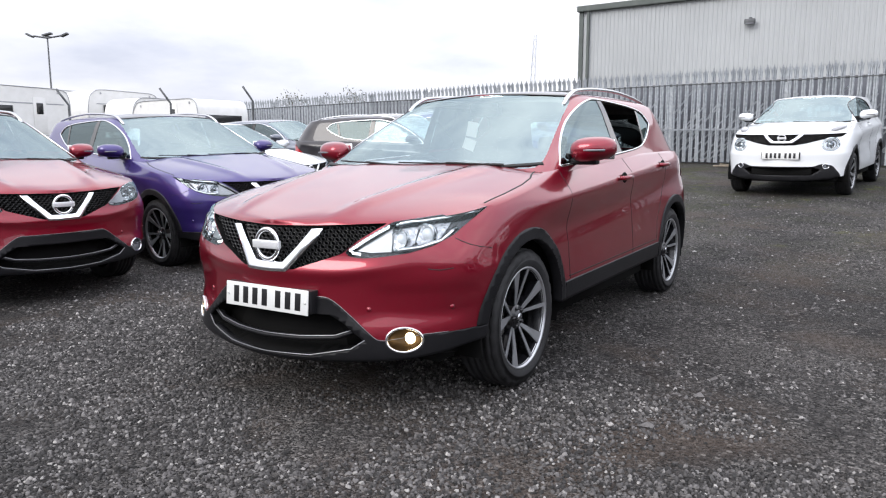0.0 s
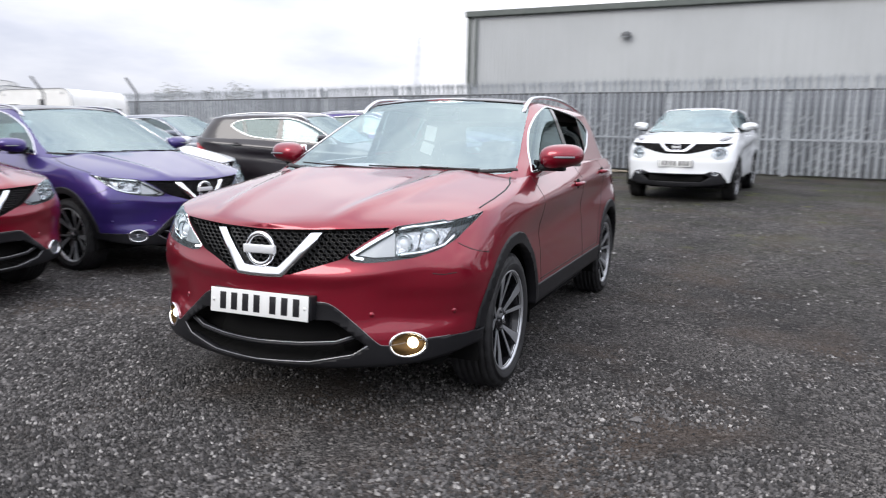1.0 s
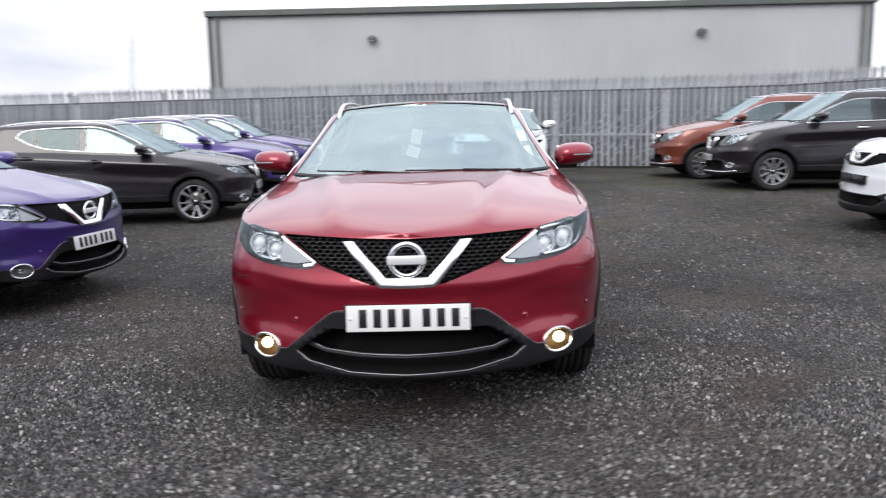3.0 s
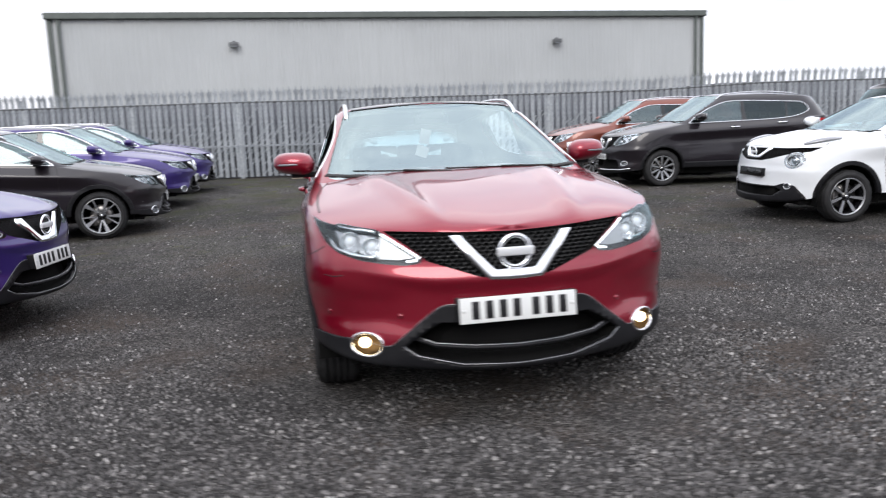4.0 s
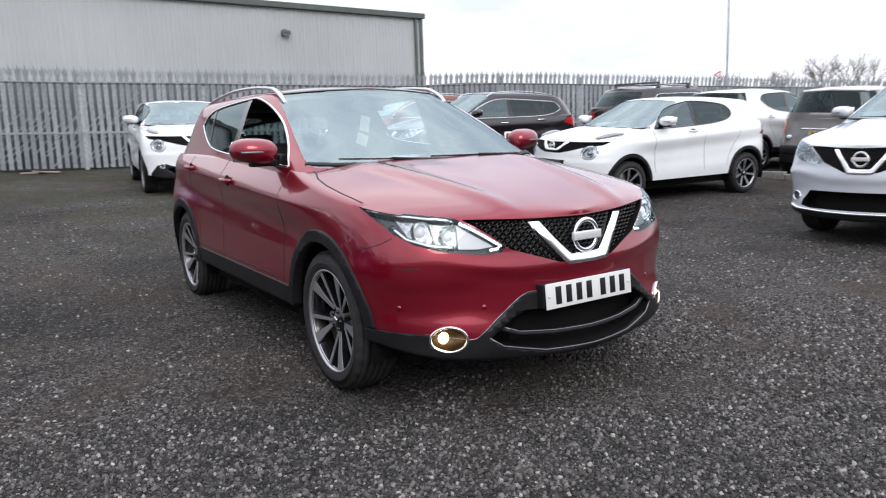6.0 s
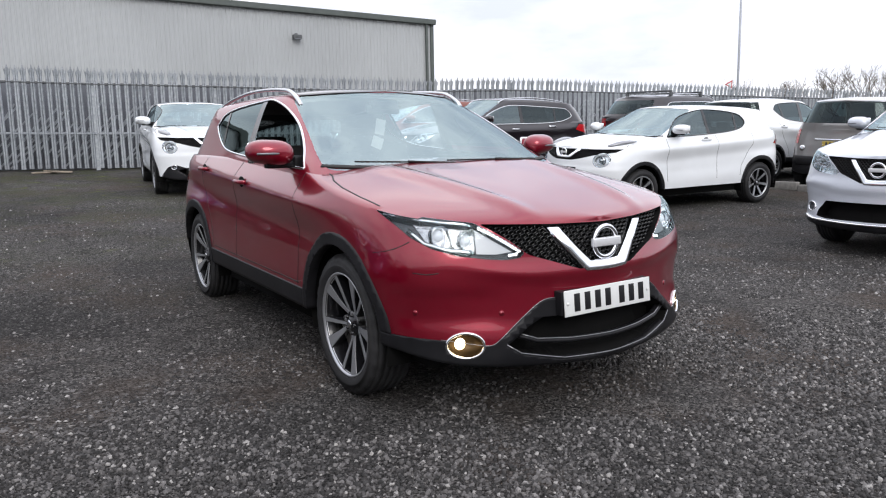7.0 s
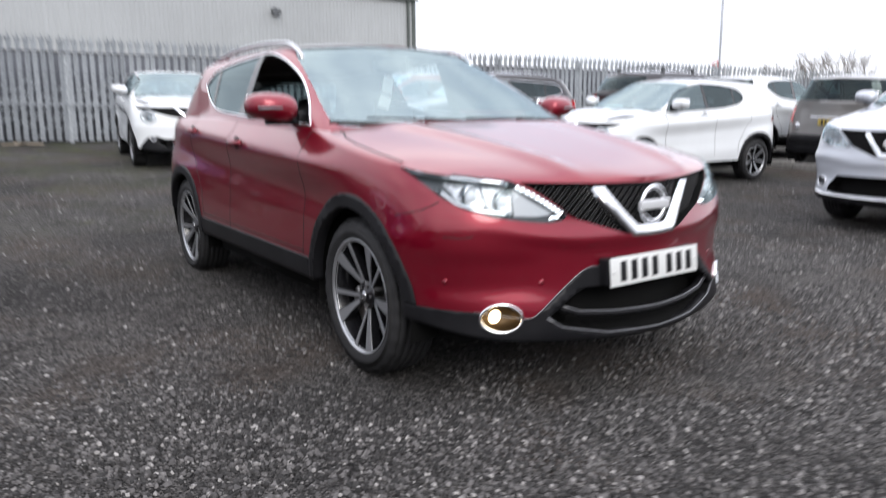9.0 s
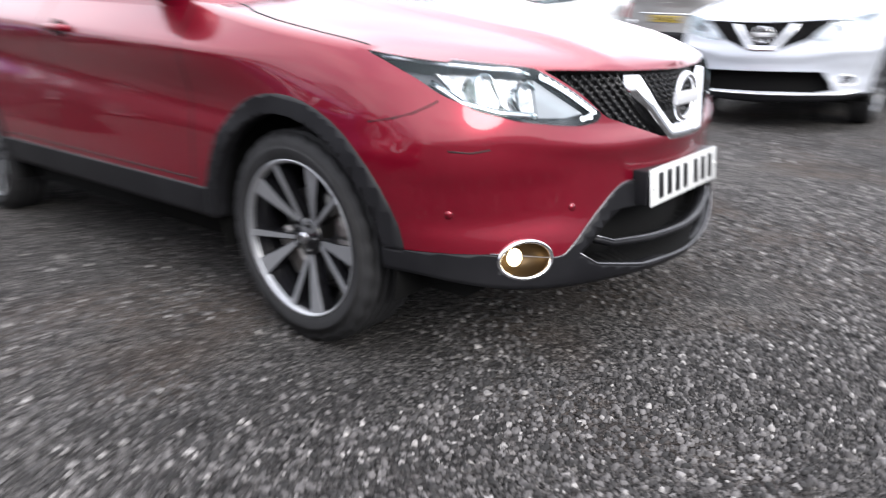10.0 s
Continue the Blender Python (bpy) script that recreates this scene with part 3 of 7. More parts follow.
    s["lower"] = [(-1, .405), (-.72, .390), (-.575, .360), (-.545, .362), (-.36, .512), (-.315, .537), (.315, .537), (.36, .512), (.545, .362), (.575, .360), (.72, .390), (1, .405), (1, .1), (-1, .1)]
    s["mouth"] = [(-.33, .462), (.33, .462), (.395, .430), (.487, .362), (.44, .318), (.25, .272), (-.25, .272), (-.44, .318), (-.487, .362), (-.395, .430)]
    s["sill_z"] = .452
    s["arch"] = (.388, .446)
    s["fog"] = (.648, .366, .066, .052)
    s["vee"] = ((.277, .834, .130, .642), (.226, .834, .100, .684))
    s["badge_k"] = 1.16
    s["badge_z"], s["plate_z"] = .757, .515
    s["rail"] = (.588, [1.12, 1.22, 1.5, 2.0, 2.5, 2.80], [1.492, 1.545, 1.580, 1.580, 1.548, 1.490])
    s["roof_glass"] = [(-.55, 1.10), (.55, 1.10), (.54, 2.45), (-.54, 2.45)]
    s["tail"] = [(2.98, .93), (3.25, .90), (3.5, .91), (3.5, 1.06), (3.2, 1.06)]
    return s


def side_sculpt(y_in0, y_in1, crease, depth, lean=.72):
    """Door section: folded along a rising shoulder crease, hollow below it, out again at the sill."""
    def f(x, y, z, w):
        k = np.clip(x / w, 0, 1) ** 8
        zc = crease[0] + crease[1] * y
        d = step(y_in0 - .35, y_in0 + .25, y) * (1 - step(y_in1 - .1, y_in1 + .5, y))
        on = step(-.15, .45, y) * (1 - step(2.9, 3.3, y))
        hollow = -depth * np.exp(-((z - (zc - .30)) / .16) ** 2) * d
        t = z - zc
        fold = .030 - .5 * lean * (np.sqrt(t * t + .00012) - .012)
        return x + k * (hollow + on * fold * np.exp(-(t / .20) ** 4)), y
    return f


MESHES = {}


def shell_parts(s):
    """Skin meshes of one car model, cut into its panels; made once and shared."""
    if s["name"] in MESHES:
        return MESHES[s["name"]]
    out = {}
    W = s["base"]
    k = s.get("res", 1.0)
    FINE.update(f=int(44 * k), s=int(72 * k), r=int(26 * k), v=int(40 * k))
    bm = bmesh.new()
    zt, hood, gzt, roof = spline(*s["zt"]), spline(*s["hood"]), spline(*s["gzt"]), spline(*s["roof"])
    low = Skin(s["low"], .05, W + .05, .10, 4.0, side_sculpt(.35, W - .45, s.get("crease", (.890, .0625)), s.get("hollow", .018)))
    ridge = s.get("ridge", (.30, .19, .019))

    def bonnet(x, y, xe, ze):
        q = min(1.0, abs(x) / max(xe, 1e-4))
        c = float(hood(y))
        z = ze + (c - ze) * (1 - q ** 3.0)
        xr = ridge[0] + ridge[1] * (y + .8)
        fade = float(step(-.86, -.55, y)) * float(1 - step(.12, .40, y))
        return z + fade * (ridge[2] * math.exp(-((abs(x) - xr) / .052) ** 2) - .006 * math.exp(-(x / .22) ** 2))
    wall_and_cap(bm, low, .7, spline(*s["zb"]), zt, bonnet, FINE["v"], 22)
    mirror_half(bm)
    # open the body below the cabin
    y_cut = s["hood"][0][-2] - .05
    hole = [f for f in bm.faces if f.normal.z > .6 and y_cut < f.calc_center_median().y < W + .70 and abs(f.calc_center_median().x) < .75]
    bmesh.ops.delete(bm, geom=hole, context='FACES')
    # a rounded brow below the lamps, and a hollow under it round the fog lamps
    bm.normal_update()
    for v in bm.verts:
        if v.co.y < -.3 and s.get("scoop", True):
            ax, z = abs(v.co.x), v.co.z
            t = z - .640 - .060 * float(step(.30, .72, ax))
            fade = float(1 - step(-.54, -.40, v.co.y))
            crest = .011 * math.exp(-(t / (.062 if t > 0 else .030)) ** 2)
            hollow = .008 * float(step(.46, .58, ax)) * float(step(.42, .49, z)) * float(1 - step(.55, .62, z))
            d = Vector((v.normal.x, v.normal.y, 0))
            if d.length > .05:
                v.co += d.normalized() * (crest - hollow) * fade
    gb = bmesh.new()
    green = Skin(s["green"], 0, s.get("gy1", W + .1), s.get("gbr", .16), 3.6, None, s.get("corner", .40))
    zg = s.get("gz", 1.30)
    wall_and_cap(gb, green, zg, lambda y: s["green"][0][0] + .002, gzt,
                 lambda x, y, xe, ze: ze + (float(roof(y)) - ze) * (1 - min(1, abs(x) / max(xe, 1e-4)) ** 2.6), 26, 14)
    mirror_half(gb)
    out["tree"] = BVHTree.FromBMesh(bm)
    out["gtree"] = BVHTree.FromBMesh(gb)
    side = {1: lambda f: f.calc_center_median().x > .45, -1: lambda f: f.calc_center_median().x < -.45}
    cz = s["hub_z"] + .005
    ri, ro = s["arch"]
    for sg in (1, -1):
        for cy in (0.0, W):
            fs = carve(bm, circle(cy, cz, ri), (1, 2), side[sg])
            bmesh.ops.delete(bm, geom=fs, context='FACES')
    front = lambda f: f.calc_center_median().y < -.25
    # lower bumper, its mouth, grille and lamps
    if s.get("fog"):
        fx, fz, fa, fb = s["fog"]
        for sg in (1, -1):
            fs = carve(bm, [(sg * fx + fa * math.cos(t * math.pi / 10), fz + fb * math.sin(t * math.pi / 10)) for t in range(20)], (0, 2), front)
            bmesh.ops.delete(bm, geom=fs, context='FACES')
    fs = carve(bm, s["mouth"], (0, 2), front)
    out["mouth"] = mesh_from("intake", recess(bm, fs, .11), False)
    bmesh.ops.delete(bm, geom=fs, context='FACES')
    fs = carve(bm, rounded(s["lower"], .03, 3), (0, 2), lambda f: f.calc_center_median().y < -.25 and f.calc_center_median().z < .75)
    lo = lift(bm, fs, 0)
    for v in lo.verts:
        v.co.x *= 1.006
        v.co.y -= .006
    rim_wall(lo, .02, (0, .6, 0))
    out["lower_bumper"] = mesh_from("lower_bumper", lo)
    zb = spline(*s["zb"])
    tray = bmesh.new()
    edge = []
    for k in range(25):
        x = -.74 + 1.48 * k / 24
        q, _ = on_front(out["tree"], x, .31)
        edge.append((tray.verts.new((x, q.y + .015, float(zb(q.y)) + .010)), tray.verts.new((x, -.38, .25))))
    for a, b in zip(edge, edge[1:]):
        tray.faces.new((a[0], a[1], b[1], b[0]))
    rim_wall(tray, .02, (0, 0, 1))
    out["undertray"] = mesh_from("undertray", tray)
    fs = carve(bm, rounded(s["grille"], .012, 2), (0, 2), front)
    out["grille"] = mesh_from("grille_backing", recess(bm, fs, .045), False)
    bmesh.ops.delete(bm, geom=fs, context='FACES')
    for sg in (1, -1):
        poly = [(sg * u, v) for u, v in s["lamp"]]
        fs = carve(bm, rounded(poly, .012, 2), (0, 2), lambda f: f.calc_center_median().y < -.12 and (f.normal.z < .93))
        out["lamp_back%d" % sg] = mesh_from("lamp_housing", recess(bm, fs, .05), False)
        out["lamp%d" % sg] = mesh_from("lens", lift(bm, fs, .002))
    for sg in (1, -1):
        for cy in (0.0, W):
            fs = carve(bm, circle(cy, cz, ro, 48), (1, 2), side[sg])
            o = lift(bm, fs, 0)
            for v in o.verts:
                v.co.x += sg * .009
                v.co.y += (-.004 if cy == 0 else .004) * float(step(.30, .42, abs(v.co.y - cy)))
            rim_wall(o, .05, (-sg, 0, 0))
            out["arch%d%d" % (sg, cy > 0)] = mesh_from("wheel_arch_moulding", o)
        poly = [(.30, .1), (W - .30, .1), (W - .30, s["sill_z"] + .02), (W - .45, s["sill_z"] + .012), (.40, s["sill_z"]), (.30, s["sill_z"])]
        fs = carve(bm, poly, (1, 2), side[sg])
        o = lift(bm, fs, .006)
        rim_wall(o, .04, (-sg, 0, 0))
        out["sill%d" % sg] = mesh_from("sill_moulding", o)
        poly = [(W + .30, .1), (W + 1.2, .1), (W + 1.2, .42), (W + .30, .44)]
        fs = carve(bm, poly, (1, 2), lambda f: f.calc_center_median().y > W + .2)
        if fs:
            out["rear_clad%d" % sg] = mesh_from("rear_bumper_moulding", lift(bm, fs, .005))
    # tail lamps
    tl = s.get("tail")
    if tl:
        for sg in (1, -1):
            fs = carve(bm, tl, (1, 2), lambda f: f.calc_center_median().x * sg > s.get("tail_x", .45))
            out["tail%d" % sg] = mesh_from("tail_lamp", lift(bm, fs, .006))
    out["body"] = mesh_from("body", bm)
    # glasshouse
    for sg in (1, -1):
        fs = carve(gb, rounded(s["dlo"], .03, 2), (1, 2), lambda f: f.calc_center_median().x * sg > .3)
        win = lift(gb, fs, -.004)
        k = 0
        for pil in s["pillars"]:
            fs = carve(win, pil, (1, 2), lambda f: True)
            out["pillar%d%d" % (sg, k)] = mesh_from("pillar_trim", lift(win, fs, .003))
            k += 1
        cuts = [(p[0][0] + p[1][0]) / 2 for p in s["pillars"]] + [99]
        lean = [(p[3][0] + p[2][0] - p[0][0] - p[1][0]) / 2 / .4 for p in s["pillars"]] + [0]
        for i in range(len(cuts)):
            def which(f):
                m = f.calc_center_median()
                return [m.y < c + ln * (m.z - 1.12) for c, ln in zip(cuts, lean)].index(True)
            fs = [f for f in win.faces if which(f) == i]
            w2 = bmesh.new()
            made = {}
            for f in fs:
                for v in f.verts:
                    if v not in made:
                        made[v] = w2.verts.new(v.co)
                w2.faces.new([made[v] for v in f.verts])
            out["window%d%d" % (sg, i)] = mesh_from("window", w2)
        win.free()
    fs = carve(gb, rounded(s["screen"], .05, 3), (0, 2), lambda f: f.normal.y < -.25)
    out["screen"] = mesh_from("windscreen", lift(gb, fs, -.003))
    rs = s.get("rear_screen", [(-.62, 1.16), (.62, 1.16), (.56, 1.42), (-.56, 1.42)])
    fs = carve(gb, rounded(rs, .05, 3), (0, 2), lambda f: f.normal.y > .3)
    out["rear_screen"] = mesh_from("rear_window", lift(gb, fs, -.003))
    if s.get("roof_glass"):
        fs = carve(gb, rounded(s["roof_glass"], .06, 3), (0, 1), lambda f: f.normal.z > .6)
        out["roof_glass"] = mesh_from("roof_glass", lift(gb, fs, .0025))
    lin = gb.copy()
    lin.normal_update()
    for v in lin.verts:
        v.co -= v.normal * .014
    out["lining"] = mesh_from("cabin_lining", lin)
    out["cabin"] = mesh_from("cabin_frame", gb)
    MESHES[s["name"]] = out
    return out


def on_front(tree, x, z):
    p, nrm, _, _ = tree.ray_cast(Vector((x, -3, z)), Vector((0, 1, 0)))
    return (p, nrm) if p else (Vector((x, -.8, z)), Vector((0, -1, 0)))


def on_side(tree, sg, y, z):
    p, nrm, _, _ = tree.ray_cast(Vector((sg * 3, y, z)), Vector((-sg, 0, 0)))
    return (p, nrm) if p else (Vector((sg * .8, y, z)), Vector((sg, 0, 0)))


def on_top(tree, x, y):
    p, nrm, _, _ = tree.ray_cast(Vector((x, y, 3)), Vector((0, 0, -1)))
    return (p, nrm) if p else (Vector((x, y, 1)), Vector((0, 0, 1)))


def dense(pts, d=.03, closed=False):
    out = []
    n = len(pts)
    for i in range(n if closed else n - 1):
        a, b = pts[i], pts[(i + 1) % n]
        k = max(1, int(math.hypot(b[0] - a[0], b[1] - a[1]) / d))
        out += [(a[0] + (b[0] - a[0]) * j / k, a[1] + (b[1] - a[1]) * j / k) for j in range(k)]
    if not closed:
        out.append(pts[-1])
    return out


def strip(cast, pts, w, h, out=0.0, closed=False):
    """A half-round strip laid on a surface along pts."""
    bm = bmesh.new()
    ps = [cast(u, v) for u, v in dense(pts, .04, closed)]
    sweep(bm, [p + nrm * out for p, nrm in ps], 0, 8, closed, (w, h), [nrm for p, nrm in ps])
    return bm


def once(key, make):
    if key not in MESHES:
        MESHES[key] = make()
    return MESHES[key]


# wheels: the outer face looks along +x
def wheel_meshes(s):
    key = "wheel_" + s["name"]
    if key in MESHES:
        return MESHES[key]
    R, w, rr = s["wheel_r"], s["tyre_w"], s["rim_r"]
    o = {}
    bm = bmesh.new()
    h = w / 2
    prof = [(-h * .75, rr - .012), (-h * .95, rr + .02), (-h, (R + rr) / 2), (-h * .93, R - .025), (-h * .80, R - .006)]
    for k in range(-2, 3):
        c = k * w * .15
        prof += [(c - w * .058, R), (c + w * .052, R), (c + w * .056, R - .008), (c + w * .09, R - .008)]
    prof += [(h * .80, R - .006), (h * .93, R - .025), (h * .99, R - .05), (h, (R + rr) / 2), (h * .985, (R + rr) / 2 - .012), (h * .95, rr + .016), (h * .78, rr - .012)]
    turns = 112 if s["name"] == "crossover" else 64
    rings = lathe(bm, prof, turns)
    for ring, (px, pr) in zip(rings, prof):
        if abs(px) > h * .7 and pr > R - .03:
            for k in range(turns):
                if k % 4 == 0:
                    f = (pr - .007) / pr
                    ring[k].co.y *= f
                    ring[k].co.z *= f
    bmesh.ops.recalc_face_normals(bm, faces=list(bm.faces))
    o["tyre"] = mesh_from("tyre", bm)
    bm = bmesh.new()
    lathe(bm, [(h * .80, rr - .002), (h * .90, rr + .004), (h * .88, rr - .004), (h * .74, rr - .012)], 96)
    o["lip"] = mesh_from("rim_lip", bm)
    bm = bmesh.new()
    lathe(bm, [(h * .74, rr - .016), (h * .3, rr - .03), (-h * .6, rr - .035), (-h * .8, rr - .005)], 72)
    o["barrel"] = mesh_from("rim_barrel", bm)
    bm = bmesh.new()
    lathe(bm, [(h * .02, .001), (h * .02, .06), (h * .05, .155), (-h * .05, .155), (-h * .05, .001)], 48)
    o["disc"] = mesh_from("brake_disc", bm)
    bm = bmesh.new()
    box(bm, -h * .25, h * .32, -.165, -.09, -.07, .09, .012)
    o["caliper"] = mesh_from("brake_caliper", bm)
    # spokes: a dark wedge with machined faces
    spokes = s.get("spokes", 5)

    def blade(a_in, a_out, r0, r1, w0, w1, x0, x1, thick, bmx):
        pts = []
        for rad, ang, hw, xx in ((r0, a_in, w0, x0), (r1, a_out, w1, x1)):
            c = Vector((xx, rad * math.cos(ang), rad * math.sin(ang)))
            t = Vector((0, -math.sin(ang), math.cos(ang)))
            pts.append((c - t * hw, c + t * hw))
        f = [bmx.verts.new(p) for p in (pts[0][0], pts[0][1], pts[1][1], pts[1][0])]
        b = [bmx.verts.new(p + Vector((-thick, 0, 0))) for p in (pts[0][0], pts[0][1], pts[1][1], pts[1][0])]
        bmx.faces.new(f)
        bmx.faces.new(b[::-1])
        for i in range(4):
            bmx.faces.new((f[i], b[i], b[(i + 1) % 4], f[(i + 1) % 4]))
    face, dark = bmesh.new(), bmesh.new()
    for k in range(spokes):
        a = 2 * math.pi * k / spokes + 1.60
        if spokes == 5:
            for bmx, d, grow, th in ((face, 0, 0, .006), (dark, -.035 * h, .004, .040)):
                # broad arm, kinked outwards, and a slim one that meet at the hub
                blade(a + .10, a + .22, .058, .150, .007 + grow, .016 + grow, h * .46 + d, h * .66 + d, th, bmx)
                blade(a + .22, a + .25, .149, rr - .009, .016 + grow, .030 + grow, h * .66 + d, h * .82 + d, th, bmx)
                blade(a - .10, a - .26, .058, rr - .009, .006 + grow, .0105 + grow, h * .46 + d, h * .82 + d, th, bmx)
        else:
            blade(a, a + .02, .05, rr - .014, .012, .020, h * .50, h * .80, .006, face)
            blade(a, a + .02, .045, rr - .012, .020, .030, h * .47, h * .77, .04, dark)
    bmesh.ops.recalc_face_normals(face, faces=list(face.faces))
    bmesh.ops.recalc_face_normals(dark, faces=list(dark.faces))
    o["face"] = mesh_from("spoke_face", face, False)
    o["dark"] = mesh_from("spoke_body", dark, False)
    bm = bmesh.new()
    lathe(bm, [(h * .45, .062), (h * .52, .058), (h * .53, .036), (h * .60, .032), (h * .62, .0005)], 40)
    for k in range(5):
        a = 2 * math.pi * (k + .5) / 5
        r = bmesh.ops.create_cone(bm, cap_ends=True, segments=6, radius1=.010, radius2=.009, depth=.02)
        bmesh.ops.transform(bm, matrix=Matrix.Translation((h * .53, .046 * math.cos(a), .046 * math.sin(a))) @ Matrix.Rotation(math.pi / 2, 4, 'Y'), verts=r["verts"])
    bmesh.ops.recalc_face_normals(bm, faces=list(bm.faces))
    o["hub"] = mesh_from("hub", bm)
    bm = bmesh.new()
    r = bmesh.ops.create_cone(bm, cap_ends=True, segments=24, radius1=.021, radius2=.019, depth=.006)
    bmesh.ops.transform(bm, matrix=Matrix.Translation((h * .635, 0, 0)) @ Matrix.Rotation(math.pi / 2, 4, 'Y'), verts=r["verts"])
    o["cap"] = mesh_from("cap_badge", bm)
    MESHES[key] = o
    return o


def add_wheel(s, car, sg, y, steer=0.0):
    w = wheel_meshes(s)
    t = link_part("wheel", w["barrel"], RIMDARK, car)
    t.matrix_basis = pose(sg * (s["hub_x"] - s["tyre_w"] / 2 + .012), y, s["hub_z"], 0, 0, (0 if sg > 0 else 180) + steer) @ pose(0, 0, 0, 0 if sg > 0 else 36)
    link_part("tyre", w["tyre"], RUBBER, t, "black rubber tyre with worn tread blocks")
    link_part("rim_lip", w["lip"], LIP, t)
    link_part("spoke_body", w["dark"], RIMDARK, t)
    link_part("spoke_face", w["face"], ALLOY, t)
    link_part("hub", w["hub"], RIMDARK, t)
    link_part("cap_badge", w["cap"], SATIN, t)
    link_part("brake_disc", w["disc"], DISC, t)
    link_part("brake_caliper", w["caliper"], DISC, t)
    return t


def remap(s, fy, fz, kx, name):
    """A sister model: the same construction with other lengths, heights and widths."""
    n = dict(s)
    n["name"], n["res"] = name, .72
    for key in ("low", "green"):
        n[key] = [(fz(z), fy(yf), b, q, w * kx, fy(yr)) for z, yf, b, q, w, yr in s[key]]
    for key in ("zb", "zt", "hood", "roof", "gzt"):
        n[key] = ([fy(y) for y in s[key][0]], [fz(z) for z in s[key][1]])
    for key in ("dlo", "tail"):
        n[key] = [(fy(y), fz(z)) for y, z in s[key]]
    n["pillars"] = [[(fy(y), fz(z)) for y, z in p] for p in s["pillars"]]
    for key in ("screen", "lamp", "grille", "lower", "mouth"):
        n[key] = [(x * kx, fz(z)) for x, z in s[key]]
    n["rear_screen"] = [(-.62 * kx, fz(1.16)), (.62 * kx, fz(1.16)), (.56 * kx, fz(1.42)), (-.56 * kx, fz(1.42))]
    n["sill_z"] = fz(s["sill_z"])
    n["gz"] = fz(1.30)
    n["vee"] = tuple((a * kx, fz(b), c * kx, fz(d)) for a, b, c, d in s["vee"])
    n["badge_z"], n["plate_z"] = fz(s["badge_z"]), fz(s["plate_z"])
    n["rail"] = (s["rail"][0] * kx, [fy(y) for y in s["rail"][1]], [fz(z) for z in s["rail"][2]])
    n["mirror"] = (.945 * kx, fy(.70), fz(1.155))
    n["handles"] = [(fy(1.40), fz(.975)), (fy(2.36), fz(1.035))]
    n["crease"] = (fz(.890), .05)
    n["fog"] = (s["fog"][0] * kx, fz(s["fog"][1]), .060, .050)
    n["projectors"] = [(u * kx, fz(v), r) for u, v, r in ((.618, .803, .023), (.715, .832, .026))]
    n["drl"] = [(u * kx, fz(v)) for u, v in ((.56, .850), (.48, .795), (.410, .745), (.425, .732), (.455, .729))]
    n["bezel"] = [(u * kx, fz(v)) for u, v in ((.82, .908), (.75, .890), (.64, .872), (.585, .860))]
    n["sensors"] = []
    n["roof_glass"] = None
    n["wipe_dz"] = fz(1.10) - 1.10
    n["cab_dz"] = fz(1.0) - 1.0
    W = n["base"] = fy(s["base"])
    n["seams"] = [[(fy(y), fz(z)) for y, z in ln] for ln in ([(.515, .46), (.500, .70), (.49, .90), (.50, 1.05)], [(1.60, .46), (1.605, .80), (1.585, 1.10)],
                  [(2.146, .48), (2.176, .62), (2.316, .80), (2.426, .93), (2.446, 1.12)])]
    n["bonnet_line"] = [(x * kx, fy(y)) for x, y in ((.815, -.30), (.822, -.12), (.815, .08), (.795, .22), (.765, .30), (.745, .40))]
    n["bars"] = [([(x * kx, fz(z)) for x, z in ((-.455, .418), (-.38, .378), (0, .358), (.38, .378), (.455, .418))], .017)]
    return n


def estate_suv_spec():
    """The larger, taller crossover with three side windows."""
    s = crossover_spec()
    fy = lambda y: y * 1.065 if y < 0 else (y * 1.0223 if y < 2.646 else 2.705 + (y - 2.646) * 1.26)
    fz = lambda z: z if z < .4 else (.4 + (z - .4) * 1.25 if z < .9 else 1.025 + (z - .9) * 1.13)
    n = remap(s, fy, fz, 1.008, "estate_suv")
    n["wheel_r"], n["hub_z"], n["rim_r"], n["spokes"] = .352, .352, .235, 10
    n["arch"] = (.400, .448)
    n["dlo"] = eased([(.52, 1.195), (1.6, 1.225), (2.3, 1.25), (2.72, 1.295), (2.98, 1.38), (3.02, 1.44), (2.90, 1.555), (2.6, 1.580), (1.8, 1.606), (1.42, 1.604), (1.19, 1.560), (.96, 1.472), (.78, 1.380), (.63, 1.29)], {0})
    n["pillars"] = [[(1.60, 1.10), (1.70, 1.10), (1.68, 1.68), (1.61, 1.68)], [(2.50, 1.10), (2.545, 1.10), (2.59, 1.68), (2.555, 1.68)]]
    n["lower"] = [(-1, .345), (-.60, .33), (.60, .33), (1, .345), (1, .1), (-1, .1)]
    n["mouth"] = [(-.52, .525), (.52, .525), (.60, .43), (.62, .365), (.50, .345), (-.50, .345), (-.62, .365), (-.60, .43)]
    n["bars"] = [([(-.80, .372), (-.66, .345), (-.3, .335), (0, .333), (.3, .335), (.66, .345), (.80, .372)], .013)]
    n["bar_mat"], n["bar_out"] = CHROME, -.004
    n["lamp_mat"] = REFLECT
    n["tail"] = [(3.05, 1.12), (3.35, 1.05), (3.8, 1.05), (3.8, 1.22), (3.2, 1.235)]
    n["crease"] = (1.02, .045)
    n["plate_z"] = .575
    n["handle_mat"] = CHROME
    n["fog"] = (.70, .455, .055, .045)
    return n


